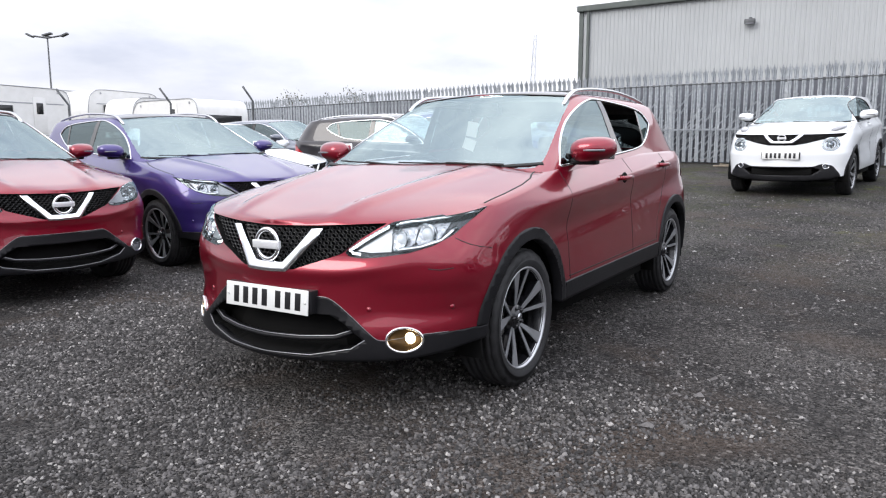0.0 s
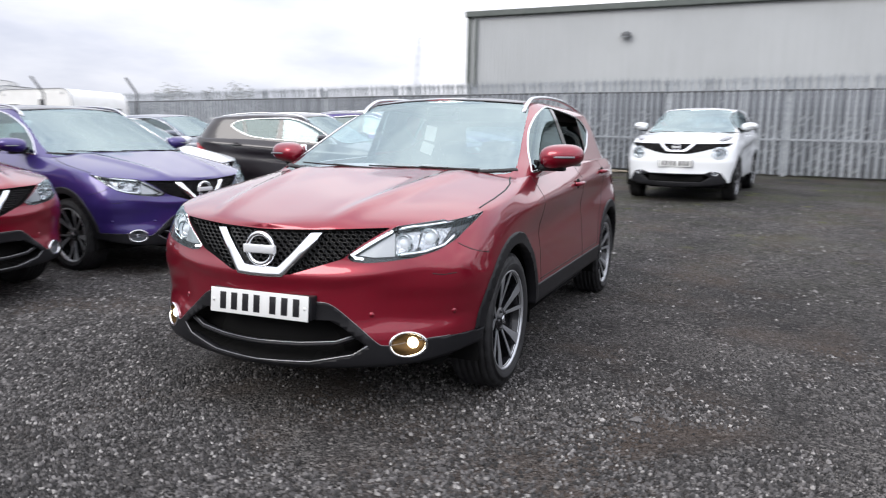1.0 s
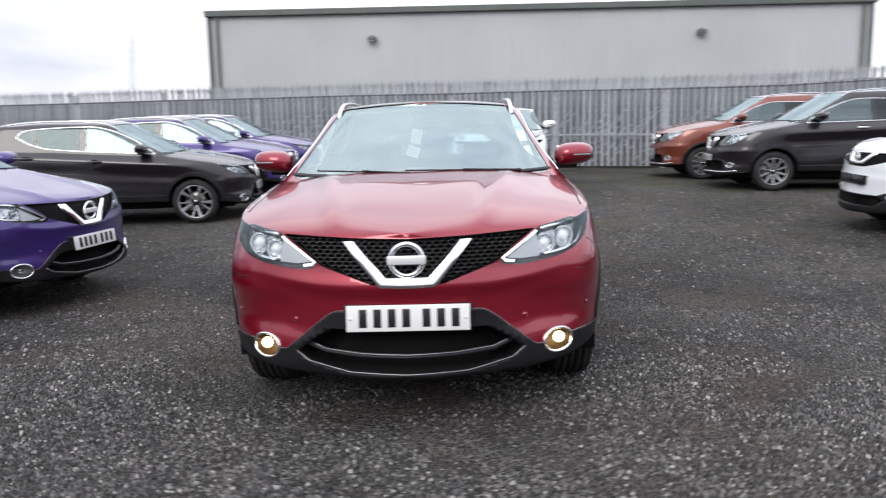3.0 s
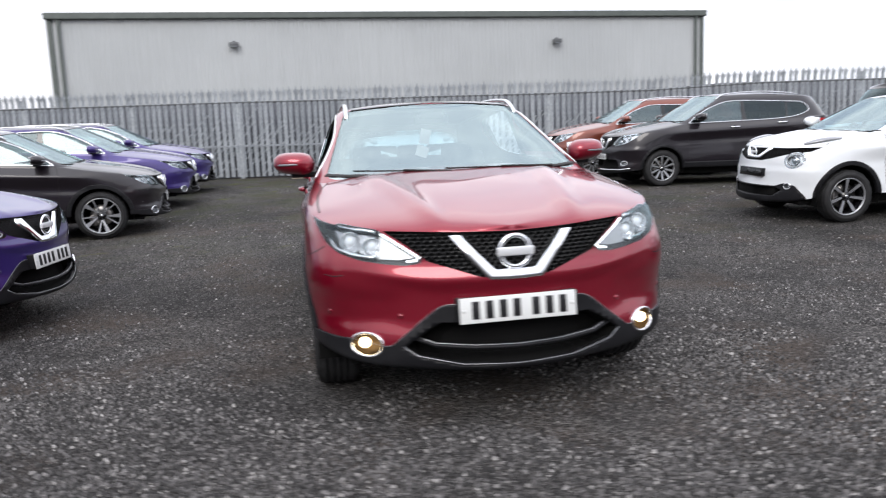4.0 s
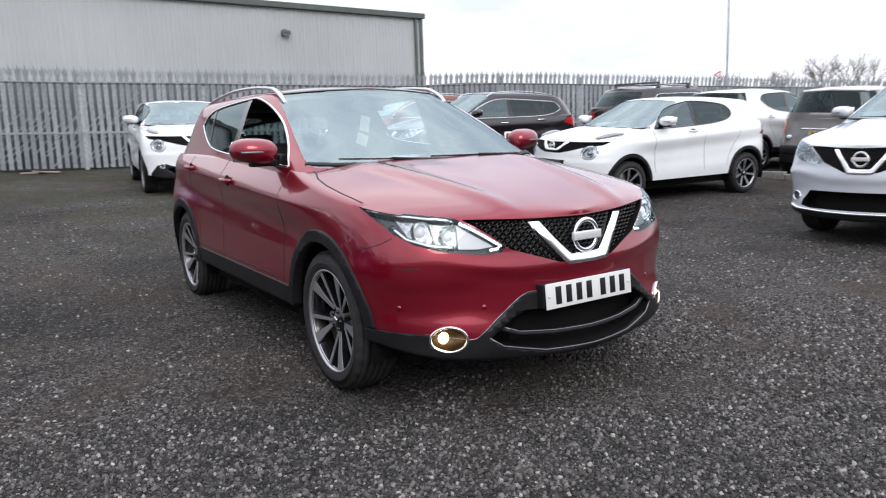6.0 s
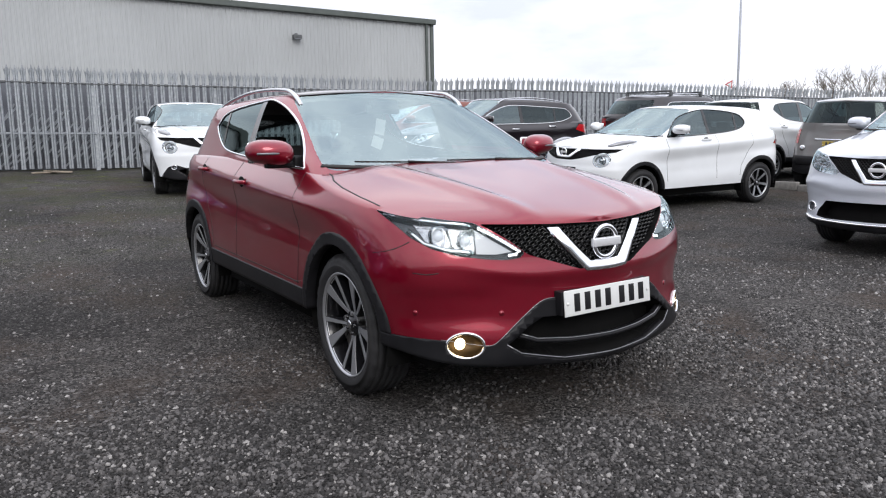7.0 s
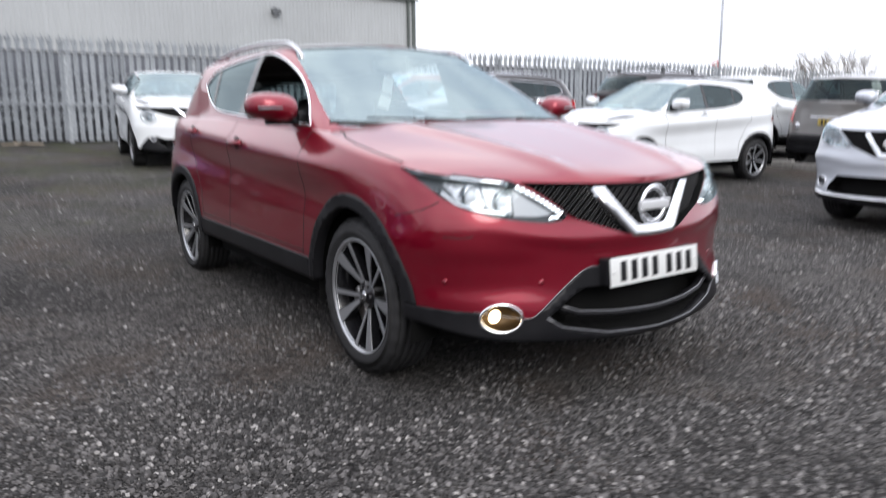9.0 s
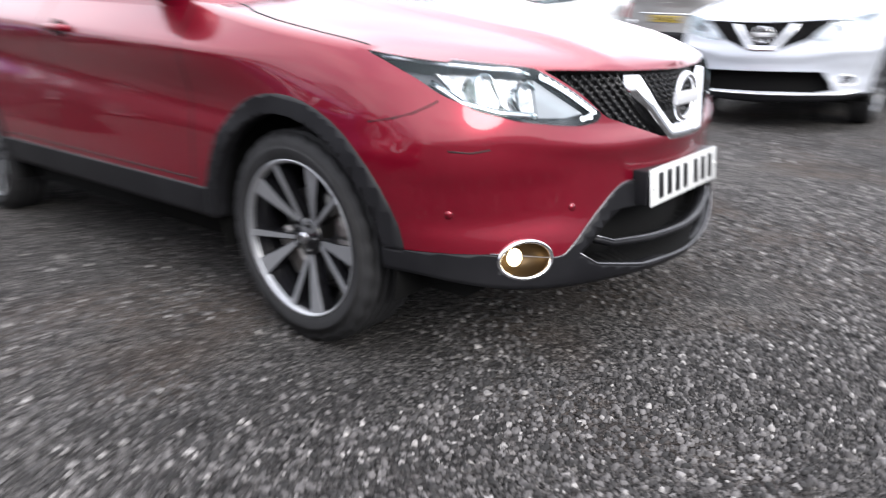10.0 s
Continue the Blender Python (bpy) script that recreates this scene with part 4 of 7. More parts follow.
def bug_eyed_spec():
    """The small high-waisted crossover with round lamps."""
    s = crossover_spec()
    fy = lambda y: y * .93 if y < 0 else (y * .956 if y < 2.646 else 2.53 + (y - 2.646) * .90)
    fz = lambda z: z if z < .5 else (.5 + (z - .5) * 1.06 if z < 1.06 else 1.0936 + (z - 1.06) * .92)
    n = remap(s, fy, fz, .972, "small_suv")
    n["wheel_r"], n["hub_z"], n["rim_r"], n["spokes"], n["hub_x"], n["tyre_w"] = .330, .330, .228, 7, .862, .215
    n["arch"] = (.385, .440)
    n["lamp"] = [(.640 + .112 * math.cos(-k * math.pi / 12), .800 + .105 * math.sin(-k * math.pi / 12)) for k in range(24)]
    n["projectors"] = [(.640, .80, .045)]
    n["drl"] = [(.640 + .088 * math.cos(k * math.pi / 8), .800 + .082 * math.sin(k * math.pi / 8)) for k in range(16)]
    n["bezel"] = [(.640 + .105 * math.cos(k * math.pi / 8), .800 + .098 * math.sin(k * math.pi / 8)) for k in range(17)]
    n["grille"] = [(-.80, .955), (-.5, .948), (-.27, .948), (0, .945), (.27, .948), (.5, .948), (.80, .955), (.76, .905), (.56, .872), (.34, .815), (.18, .785), (-.18, .785), (-.34, .815), (-.56, .872), (-.76, .905)]
    n["vee"] = ((.285, .947, .165, .815), (.225, .947, .125, .848))
    n["badge_z"], n["badge_k"], n["plate_z"] = .893, .92, .635
    n["lower"] = [(-1, .24), (-.80, .255), (-.76, .37), (-.68, .485), (-.56, .515), (-.44, .470), (.44, .470), (.56, .515), (.68, .485), (.76, .37), (.80, .255), (1, .24), (1, .1), (-1, .1)]
    n["lamp_mat"] = REFLECT
    n["mouth"] = [(-.45, .455), (.45, .455), (.53, .42), (.42, .34), (-.42, .34), (-.53, .42)]
    n["bars"] = [([(-.50, .35), (-.25, .30), (0, .295), (.25, .30), (.50, .35)], .018)]
    n["fog"] = (.60, .475, .040, .036)
    n["zt"] = (n["zt"][0], [.955, .965, .978, .992, 1.008, 1.036, 1.068] + n["zt"][1][7:])
    n["hood"] = (n["hood"][0], [.955, .976, 1.000, 1.032, 1.070, 1.104, 1.128, 1.145, 1.165])
    n["mirror"] = (.925, .66, 1.215)
    n["sill_z"] = .315
    n["dlo"] = eased([(.50, 1.10), (1.0, 1.115), (1.5, 1.135), (1.9, 1.165), (2.15, 1.215), (2.26, 1.30), (2.16, 1.41), (1.90, 1.462), (1.55, 1.490), (1.30, 1.486), (1.05, 1.432), (.85, 1.345), (.66, 1.225)], {0})
    n["pillars"] = [[(1.36, 1.10), (1.42, 1.10), (1.40, 1.52), (1.35, 1.52)], [(2.00, 1.15), (2.04, 1.15), (2.06, 1.52), (2.03, 1.52)]]
    n["handles"] = [(1.28, 1.05)]
    n["chrome_dlo"] = False
    n["hollow"] = .03
    n["scoop"] = False
    del n["rail"]
    return n


def people_carrier_spec():
    """A tall family car with a short bonnet and upright tail."""
    s = crossover_spec()
    fy = lambda y: y * .95 if y < 0 else (y * 1.02 if y < 2.646 else 2.70 + (y - 2.646) * .95)
    fz = lambda z: z if z < .5 else (.5 + (z - .5) * 1.06 if z < 1.06 else 1.0936 + (z - 1.06) * 1.10)
    n = remap(s, fy, fz, .98, "people_carrier")
    n["res"] = .5
    n["wheel_r"], n["hub_z"], n["rim_r"], n["spokes"] = .315, .315, .205, 9
    n["lamp_mat"] = REFLECT
    n["arch"] = (.36, .41)
    n["green"] = [(z, yf, b, q, w, 3.44 - (z - 1.03) * .35) for z, yf, b, q, w, yr in n["green"]]
    n["rear_screen"] = [(-.76, 1.09), (.76, 1.09), (.70, 1.55), (-.70, 1.55)]
    n["tail"] = [(3.05, .80), (3.6, .80), (3.6, 1.06), (3.2, 1.06)]
    n["tail_x"] = .70
    n["chrome_dlo"] = False
    del n["rail"]
    return n


def hatch_spec():
    """A plain family hatchback."""
    s = crossover_spec()
    fy = lambda y: y * .97 if y < 0 else (y * .98 if y < 2.646 else 2.593 + (y - 2.646) * .98)
    fz = lambda z: z * .94
    n = remap(s, fy, fz, .97, "hatchback")
    n["res"] = .5
    n["wheel_r"], n["hub_z"], n["rim_r"], n["spokes"] = .315, .315, .205, 9
    n["lamp_mat"] = REFLECT
    n["arch"] = (.36, .40)
    del n["rail"]
    return n


def prism(bm, poly, cast, front, back, bevel=.006):
    """A moulded outline laid on the nose: front face proud of the skin, sides running back into it."""
    n = len(poly)
    cx, cz = sum(p[0] for p in poly) / n, sum(p[1] for p in poly) / n
    f, g, r = [], [], []
    for u, v in poly:
        p, _ = cast(u, v)
        d = Vector((cx - u, 0, cz - v))
        d = d.normalized() * bevel if d.length > 1e-5 else d
        f.append(bm.verts.new((u + d.x, p.y - front, v + d.z)))
        g.append(bm.verts.new((u, p.y - front + bevel, v)))
        r.append(bm.verts.new((u, p.y + back, v)))
    bm.faces.new(f)
    for i in range(n):
        j = (i + 1) % n
        bm.faces.new((f[i], g[i], g[j], f[j]))
        bm.faces.new((g[i], r[i], r[j], g[j]))
    bmesh.ops.recalc_face_normals(bm, faces=list(bm.faces))


def ribbon_prism(bm, outer, inner, cast, front, back, bevel=.005):
    """A chrome band between two outlines, rounded over its edges."""
    rows = []
    for (a, b) in zip(outer, inner):
        pa, _ = cast(*a)
        pb, _ = cast(*b)
        A, B = Vector((a[0], pa.y, a[1])), Vector((b[0], pb.y, b[1]))
        row = []
        for t, h in ((0, -back), (0, front * .45), (.12, front * .86), (.35, front), (.65, front), (.88, front * .86), (1, front * .45), (1, -back)):
            row.append(bm.verts.new(A.lerp(B, t) + Vector((0, -h, 0))))
        rows.append(row)
    for r0, r1 in zip(rows, rows[1:]):
        for k in range(len(r0) - 1):
            bm.faces.new((r0[k], r0[k + 1], r1[k + 1], r1[k]))
    bm.faces.new(rows[0])
    bm.faces.new(rows[-1][::-1])
    bmesh.ops.recalc_face_normals(bm, faces=list(bm.faces))


def honeycomb(poly, cast, push, cw=.034, ch=.022, bar=.80, deep=.012):
    bm = bmesh.new()
    us, vs = [p[0] for p in poly], [p[1] for p in poly]
    rows = int((max(vs) - min(vs)) / (ch * .76)) + 2
    cols = int((max(us) - min(us)) / cw) + 2
    for j in range(rows):
        for i in range(cols):
            u = min(us) + (i + (.5 if j % 2 else 0)) * cw
            v = min(vs) + j * ch * .76
            if not inside(poly, u, v):
                continue
            y = cast(u, v)[0].y + push
            o, n1, n2 = [], [], []
            for k in range(6):
                a = math.pi / 6 + k * math.pi / 3
                c, sn = math.cos(a) * cw * .577, math.sin(a) * ch * .5
                o.append(bm.verts.new((u + c, y, v + sn)))
                n1.append(bm.verts.new((u + c * bar, y - .003, v + sn * bar)))
                n2.append(bm.verts.new((u + c * bar, y + deep, v + sn * bar)))
            for k in range(6):
                m = (k + 1) % 6
                bm.faces.new((o[k], o[m], n1[m], n1[k]))
                bm.faces.new((n1[k], n1[m], n2[m], n2[k]))
    return bm


def plate_parts(parent, m, rear=False, blank=False, size=(.52, .111)):
    """A number plate: acrylic sheet, two screw caps, and plain dark bars where the characters stand."""
    w, h = size
    def sheet():
        bm = bmesh.new()
        box(bm, -w / 2, w / 2, -.006, 0, -h / 2, h / 2, .002)
        return mesh_from("number_plate", bm)
    pl = link_part("number_plate", once(("plate", w), sheet), PLATE_Y if rear else (GLOSSBLACK if blank else PLATE_W), parent, "" if not blank else "blank black plate holder")
    pl.matrix_basis = m
    if blank:
        return pl
    k = 0
    x = -.215
    for i in range(7):
        def bar():
            bm = bmesh.new()
            box(bm, -.0165, .0165, -.0078, -.0055, -.0385, .0385, .001)
            return mesh_from("character_bar", bm)
        b = link_part("character_bar", once("charbar", bar), INK, pl)
        b.matrix_basis = pose(x + .025, 0, 0)
        x += .061 + (.024 if i == 3 else 0)
    for sx in (-1, 1):
        def cap():
            bm = bmesh.new()
            r = bmesh.ops.create_cone(bm, cap_ends=True, segments=12, radius1=.008, radius2=.006, depth=.004)
            bmesh.ops.rotate(bm, verts=r["verts"], matrix=Matrix.Rotation(math.pi / 2, 3, 'X'))
            return mesh_from("screw_cap", bm)
        c = link_part("screw_cap", once("screwcap", cap), PLATE_W, pl)
        c.matrix_basis = pose(sx * .243, -.008, 0)
    return pl


def badge_parts(s, car, x, z, tree, scale=1.0):
    p, nrm = on_front(tree, x, z)
    def ring():
        bm = bmesh.new()
        pts = [(.058 * math.cos(a * math.pi / 20), 0, .058 * math.sin(a * math.pi / 20)) for a in range(40)]
        sweep(bm, pts, 0, 10, True, (.0095, .009), [Vector((0, -1, 0))] * 40)
        return mesh_from("badge_ring", bm)
    def bar():
        bm = bmesh.new()
        box(bm, -.070, .070, -.015, .004, -.0160, .0160, .004)
        return mesh_from("badge_bar", bm)
    r = link_part("badge", once("badge_ring", ring), CHROME, car, "chrome ring badge with a plain bar")
    r.matrix_basis = Matrix.Translation((x, p.y - s.get("badge_out", .012), z)) @ Matrix.Diagonal((scale, scale, scale, 1))
    link_part("badge_bar", once("badge_bar", bar), BADGEBAR, r)


def interior(s, car):
    dz, w = s.get("cab_dz", 0.0), s.get("cab_w", 1.0)
    W = s["base"]
    def seat():
        bm = bmesh.new()
        box(bm, -.24, .24, -.02, .48, .38, .52, .05)
        box(bm, -.23, .23, .40, .54, .46, 1.08, .06, Matrix.Rotation(0.0, 4, 'X'))
        return mesh_from("seat", bm)
    def rest():
        bm = bmesh.new()
        box(bm, -.13, .13, .47, .57, 1.10, 1.28, .04)
        return mesh_from("headrest", bm)
    def bench():
        bm = bmesh.new()
        box(bm, -.62, .62, -.05, .45, .40, .54, .06)
        box(bm, -.62, .62, .40, .56, .50, 1.08, .06)
        for x in (-.38, 0, .38):
            box(bm, x - .12, x + .12, .46, .54, 1.10, 1.24, .035)
        return mesh_from("rear_bench", bm)
    def dash():
        bm = bmesh.new()
        yd = s.get("dash_y", .40)
        box(bm, -.70, .70, yd, yd + .52, .60, 1.01 + dz, .05)
        box(bm, -.62, -.16, yd + .16, yd + .50, .98 + dz, 1.07 + dz, .03)
        box(bm, -.14, .14, yd + .30, yd + .55, .98 + dz, 1.05 + dz, .02)
        return mesh_from("dashboard", bm)
    def wheelring():
        bm = bmesh.new()
        pts = [(.18 * math.cos(a * math.pi / 16), 0, .18 * math.sin(a * math.pi / 16)) for a in range(32)]
        sweep(bm, pts, .016, 8, True, None, None)
        box(bm, -.16, .16, -.015, .02, -.03, .03, .01)
        box(bm, -.03, .03, -.015, .02, -.16, .03, .01)
        return mesh_from("steering_wheel", bm)
    def floor():
        bm = bmesh.new()
        box(bm, -.72, .72, -.55, W + .55, .24, .30)
        box(bm, -.42, .42, -.72, -.4, .24, .5)
        for sx in (-1, 1):
            box(bm, sx * .79, sx * .72, .48, W - .48, .24, .95)
            box(bm, sx * .72, sx * .55, -.42, .42, .26, .30)
            box(bm, sx * .795, sx * .70, .60, W - .35, .90, 1.075 + dz, .01)
            box(bm, sx * .76, sx * .66, W - .35, W + .25, .50, 1.08 + dz, .01)
        box(bm, -.72, .72, .44, .47, .26, 1.0)
        box(bm, -.72, .72, W + .52, W + .55, .26, 1.0)
        return mesh_from("floor_pan", bm)
    def lining():
        zr = spline(*s["roof"])
        bm = bmesh.new()
        y0, y1 = s["roof"][0][0] + .12, s["roof"][0][-1] - .25
        vs = []
        for j in range(9):
            y = y0 + (y1 - y0) * j / 8
            vs.append([bm.verts.new((.56 * w * (i / 4 - 1), y, float(zr(y)) - .045 - .02 * (i / 4 - 1) ** 4)) for i in range(9)])
        for j in range(8):
            for i in range(8):
                bm.faces.new((vs[j][i], vs[j][i + 1], vs[j + 1][i + 1], vs[j + 1][i]))
        rim_wall(bm, .02, (0, 0, -1))
        return mesh_from("headliner", bm)
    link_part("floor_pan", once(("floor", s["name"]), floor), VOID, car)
    link_part("headliner", once(("liner", s["name"]), lining), LINER, car)
    link_part("dashboard", once(("dash", s["name"]), dash), DASH, car)
    link_part("rear_bench", once("bench", bench), FABRIC, car).matrix_basis = pose(0, W - .85, .02 + dz)
    for sx in (-1, 1):
        st = link_part("seat", once("seat", seat), FABRIC, car)
        st.matrix_basis = pose(sx * .37, 1.02 + s.get("seat_dy", 0), .02 + dz, -10)
        link_part("headrest", once("headrest", rest), FABRIC, st)
    sw = link_part("steering_wheel", once("steer", wheelring), DASH, car)
    sw.matrix_basis = pose(-.37, s.get("dash_y", .40) + .60, .97 + dz, 25)
    def liner():
        bm = bmesh.new()
        R = s["arch"][0] + .035
        prev = None
        c = []
        for k in range(21):
            a = -.25 + (math.pi + .5) * k / 20
            y, z = R * math.cos(a), s["hub_z"] + R * math.sin(a)
            cur = [bm.verts.new((q, y, z)) for q in (.865, .55)]
            if prev:
                bm.faces.new((prev[0], cur[0], cur[1], prev[1]))
            prev = cur
            c.append(cur[1])
        bm.faces.new(c)
        return mesh_from("wheel_well", bm)
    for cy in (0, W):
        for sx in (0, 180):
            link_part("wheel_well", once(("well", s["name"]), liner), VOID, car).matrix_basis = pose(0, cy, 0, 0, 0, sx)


def wipers(s, car, gt):
    dz = s.get("wipe_dz", 0.0)
    for i, (x0, x1, z0, z1) in enumerate([(.58, -.08, 1.078 + dz, 1.088 + dz), (-.05, -.60, 1.076 + dz, 1.096 + dz)]):
        def make():
            bm = bmesh.new()
            pts = []
            for k in range(13):
                t = k / 12
                p, nrm = on_front(gt, x0 + (x1 - x0) * t, z0 + (z1 - z0) * t)
                pts.append(p + nrm * .010)
            sweep(bm, pts, .005, 6)
            sweep(bm, [pts[0] + Vector((0, -.03, -.03)), pts[0] + Vector((0, -.012, -.004)), pts[6] + Vector((0, -.010, .003))], .007, 6)
            return mesh_from("wiper", bm)
        link_part("wiper", once(("wiper", s["name"], i), make), SEAL, car)

    def scuttle():
        bm = bmesh.new()
        ps = [on_front(gt, -.76 + 1.52 * k / 24, 1.068 + dz + .020 * abs(k / 12 - 1) ** 3) for k in range(25)]
        sweep(bm, [p + nrm * .001 for p, nrm in ps], 0, 6, False, (.016, .005), [nrm for p, nrm in ps])
        return mesh_from("scuttle", bm)
    link_part("scuttle", once(("scuttle", s["name"]), scuttle), SEAL, car)


def mirror_parts(s, car, paint, sg):
    mx, my, mz = s.get("mirror", (.945, .72, 1.160))
    k = s.get("mirror_k", 1.0)
    def shell():
        bm = bmesh.new()
        r = bmesh.ops.create_uvsphere(bm, u_segments=28, v_segments=18, radius=1.0)
        for v in bm.verts:
            x, y, z = v.co
            x = math.copysign(abs(x) ** .72, x)
            z = math.copysign(abs(z) ** .80, z)
            taper = 1 - .22 * (x + 1) / 2 * (1 if z < 0 else .35)
            back = y if y < 0 else y * .55
            v.co = (x * .125 * k, back * .105 * k + .02 * x * k, (z * .074 * taper + .006 * x) * k)
        return mesh_from("mirror_shell", bm)
    def arm():
        bm = bmesh.new()
        box(bm, -.17, .02, -.02, .05, -.085, -.05, .012)
        box(bm, -.19, -.13, -.03, .09, -.11, -.02, .014)
        return mesh_from("mirror_arm", bm)
    def pane():
        bm = bmesh.new()
        box(bm, -.10 * k, .10 * k, .050, .062, -.056 * k, .056 * k, .01)
        return mesh_from("mirror_pane", bm)
    def lamp():
        bm = bmesh.new()
        pts = [(-.06 * k + .17 * k * t, -.104 * k * math.sqrt(max(0, 1 - ((-.06 + .17 * t) / .128) ** 2)) ** .7 + .02 * (-.06 + .17 * t), -.004) for t in [i / 10 for i in range(10)]]
        sweep(bm, pts, 0, 6, False, (.006, .004), [Vector((0, -1, 0))] * 10)
        return mesh_from("indicator_strip", bm)
    m = link_part("door_mirror", once(("mirror", s["name"]), shell), s.get("mirror_mat") or paint, car)
    m.matrix_basis = pose(sg * mx, my, mz) @ Matrix.Diagonal((sg, 1, 1, 1))
    link_part("mirror_arm", once(("mirarm", s["name"]), arm), CLAD, m)
    link_part("mirror_pane", once(("mirpane", s["name"]), pane), CHROME, m)
    link_part("indicator_strip", once(("mirlamp", s["name"]), lamp), LAMPGREY, m)


def handles(s, car, paint, sg, tree):
    for i, (hy, hz) in enumerate(s.get("handles", [(1.40, .975), (2.36, 1.035)])):
        p, nrm = on_side(tree, sg, hy, hz)
        def grip():
            bm = bmesh.new()
            pts = [(0, -.10 + .2 * k / 12, .002 * math.sin(k / 12 * math.pi)) for k in range(13)]
            pts = [(.006 + .036 * math.sin(math.pi * k / 12) ** .5, q[1], q[2]) for k, q in enumerate(pts)]
            sweep(bm, pts, 0, 10, False, (.014, .009), [Vector((1, 0, 0))] * 13)
            return mesh_from("door_handle", bm)
        # no hollow is cut; a flat near-black bulge gives the shade behind the grip
        def cup():
            bm = bmesh.new()
            r = bmesh.ops.create_uvsphere(bm, u_segments=18, v_segments=10, radius=1)
            for v in bm.verts:
                v.co = (v.co.x * .006, v.co.y * .06, v.co.z * .035)
            return mesh_from("handle_cup", bm)
        h = link_part("door_handle", once("grip", grip), s.get("handle_mat") or paint, car)
        h.matrix_basis = Matrix.Translation(p) @ Matrix.Diagonal((sg, 1, 1, 1))
        link_part("handle_cup", once("cup", cup), VOID, h)


def seams(s, car, sg, P):
    """Shut lines of the doors, the bonnet edge and the wing."""
    tree, W = P["tree"], s["base"]
    lines = s.get("seams") or [[(.515, .46), (.500, .70), (.49, .90), (.50, 1.05)], [(1.60, .46), (1.605, .80), (1.585, 1.10)],
                                   [(W - .50, .48), (W - .47, .62), (W - .33, .80), (W - .22, .93), (W - .20, 1.12)], [(.50, .475), (W - .5, .49)]]
    front_lines = [[(.803, .795), (.845, .765), (.886, .738)], [(.735, .672), (.775, .666), (.815, .672)]] if s["name"] == "crossover" else []
    for i, ln in enumerate(lines + front_lines):
        def make():
            bm = bmesh.new()
            if i < len(lines):
                ps = [on_side(tree, sg, y, z) for y, z in dense(ln, .03)]
            else:
                ps = [on_front(tree, sg * x, z) for x, z in dense(ln, .02)]
            sweep(bm, [p + nrm * .0004 for p, nrm in ps], 0, 6, False, (.0032 if i < len(lines) else .0022, .001), [nrm for p, nrm in ps])
            return mesh_from("shut_line", bm)
        link_part("shut_line", once(("seam", s["name"], sg, i), make), SEAL, car)


def bonnet_seam(s, car, P):
    for sg in (1, -1):
        def make():
            bm = bmesh.new()
            pts = []
            for x, y in dense(s.get("bonnet_line") or [(.815, -.30), (.822, -.12), (.815, .08), (.795, .22), (.765, .30), (.745, .40)], .03):
                hit = P["tree"].ray_cast(Vector((sg * x, y, 2)), Vector((0, 0, -1)))
                pts.append((hit[0] + hit[1] * .0005, hit[1]))
            sweep(bm, [p for p, q in pts], 0, 6, False, (.0042, .0012), [q for p, q in pts])
            return mesh_from("bonnet_gap", bm)
        link_part("bonnet_gap", once(("bgap", s["name"], sg), make), SEAL, car)


def window_trim(s, car, sg, P, mtl):
    def make():
        return mesh_from("window_trim", strip(lambda y, z: on_side(P["gtree"], sg, y, z), rounded(s["dlo"], .03, 3), .0075, .005, .001, True))
    link_part("window_trim", once(("dlo", s["name"], sg), make), mtl, car)


def roof_rail(s, car, sg, P):
    def make():
        bm = bmesh.new()
        x0, ys, zs = s["rail"]
        n = 40
        pts = []
        for k in range(n + 1):
            x, y = sg * (x0 - .012 * math.sin(math.pi * k / n)), ys[0] + (ys[-1] - ys[0]) * k / n
            pts.append((x, y, on_top(P["gtree"], x, y)[0].z + .054 * math.sin(math.pi * k / n) ** .4 - .010))
        sweep(bm, pts, 0, 10, False, (.016, .012), [Vector((0, 0, 1))] * (n + 1))
        return mesh_from("roof_rail", bm)
    link_part("roof_rail", once(("rail", s["name"], sg), make), SATIN, car)


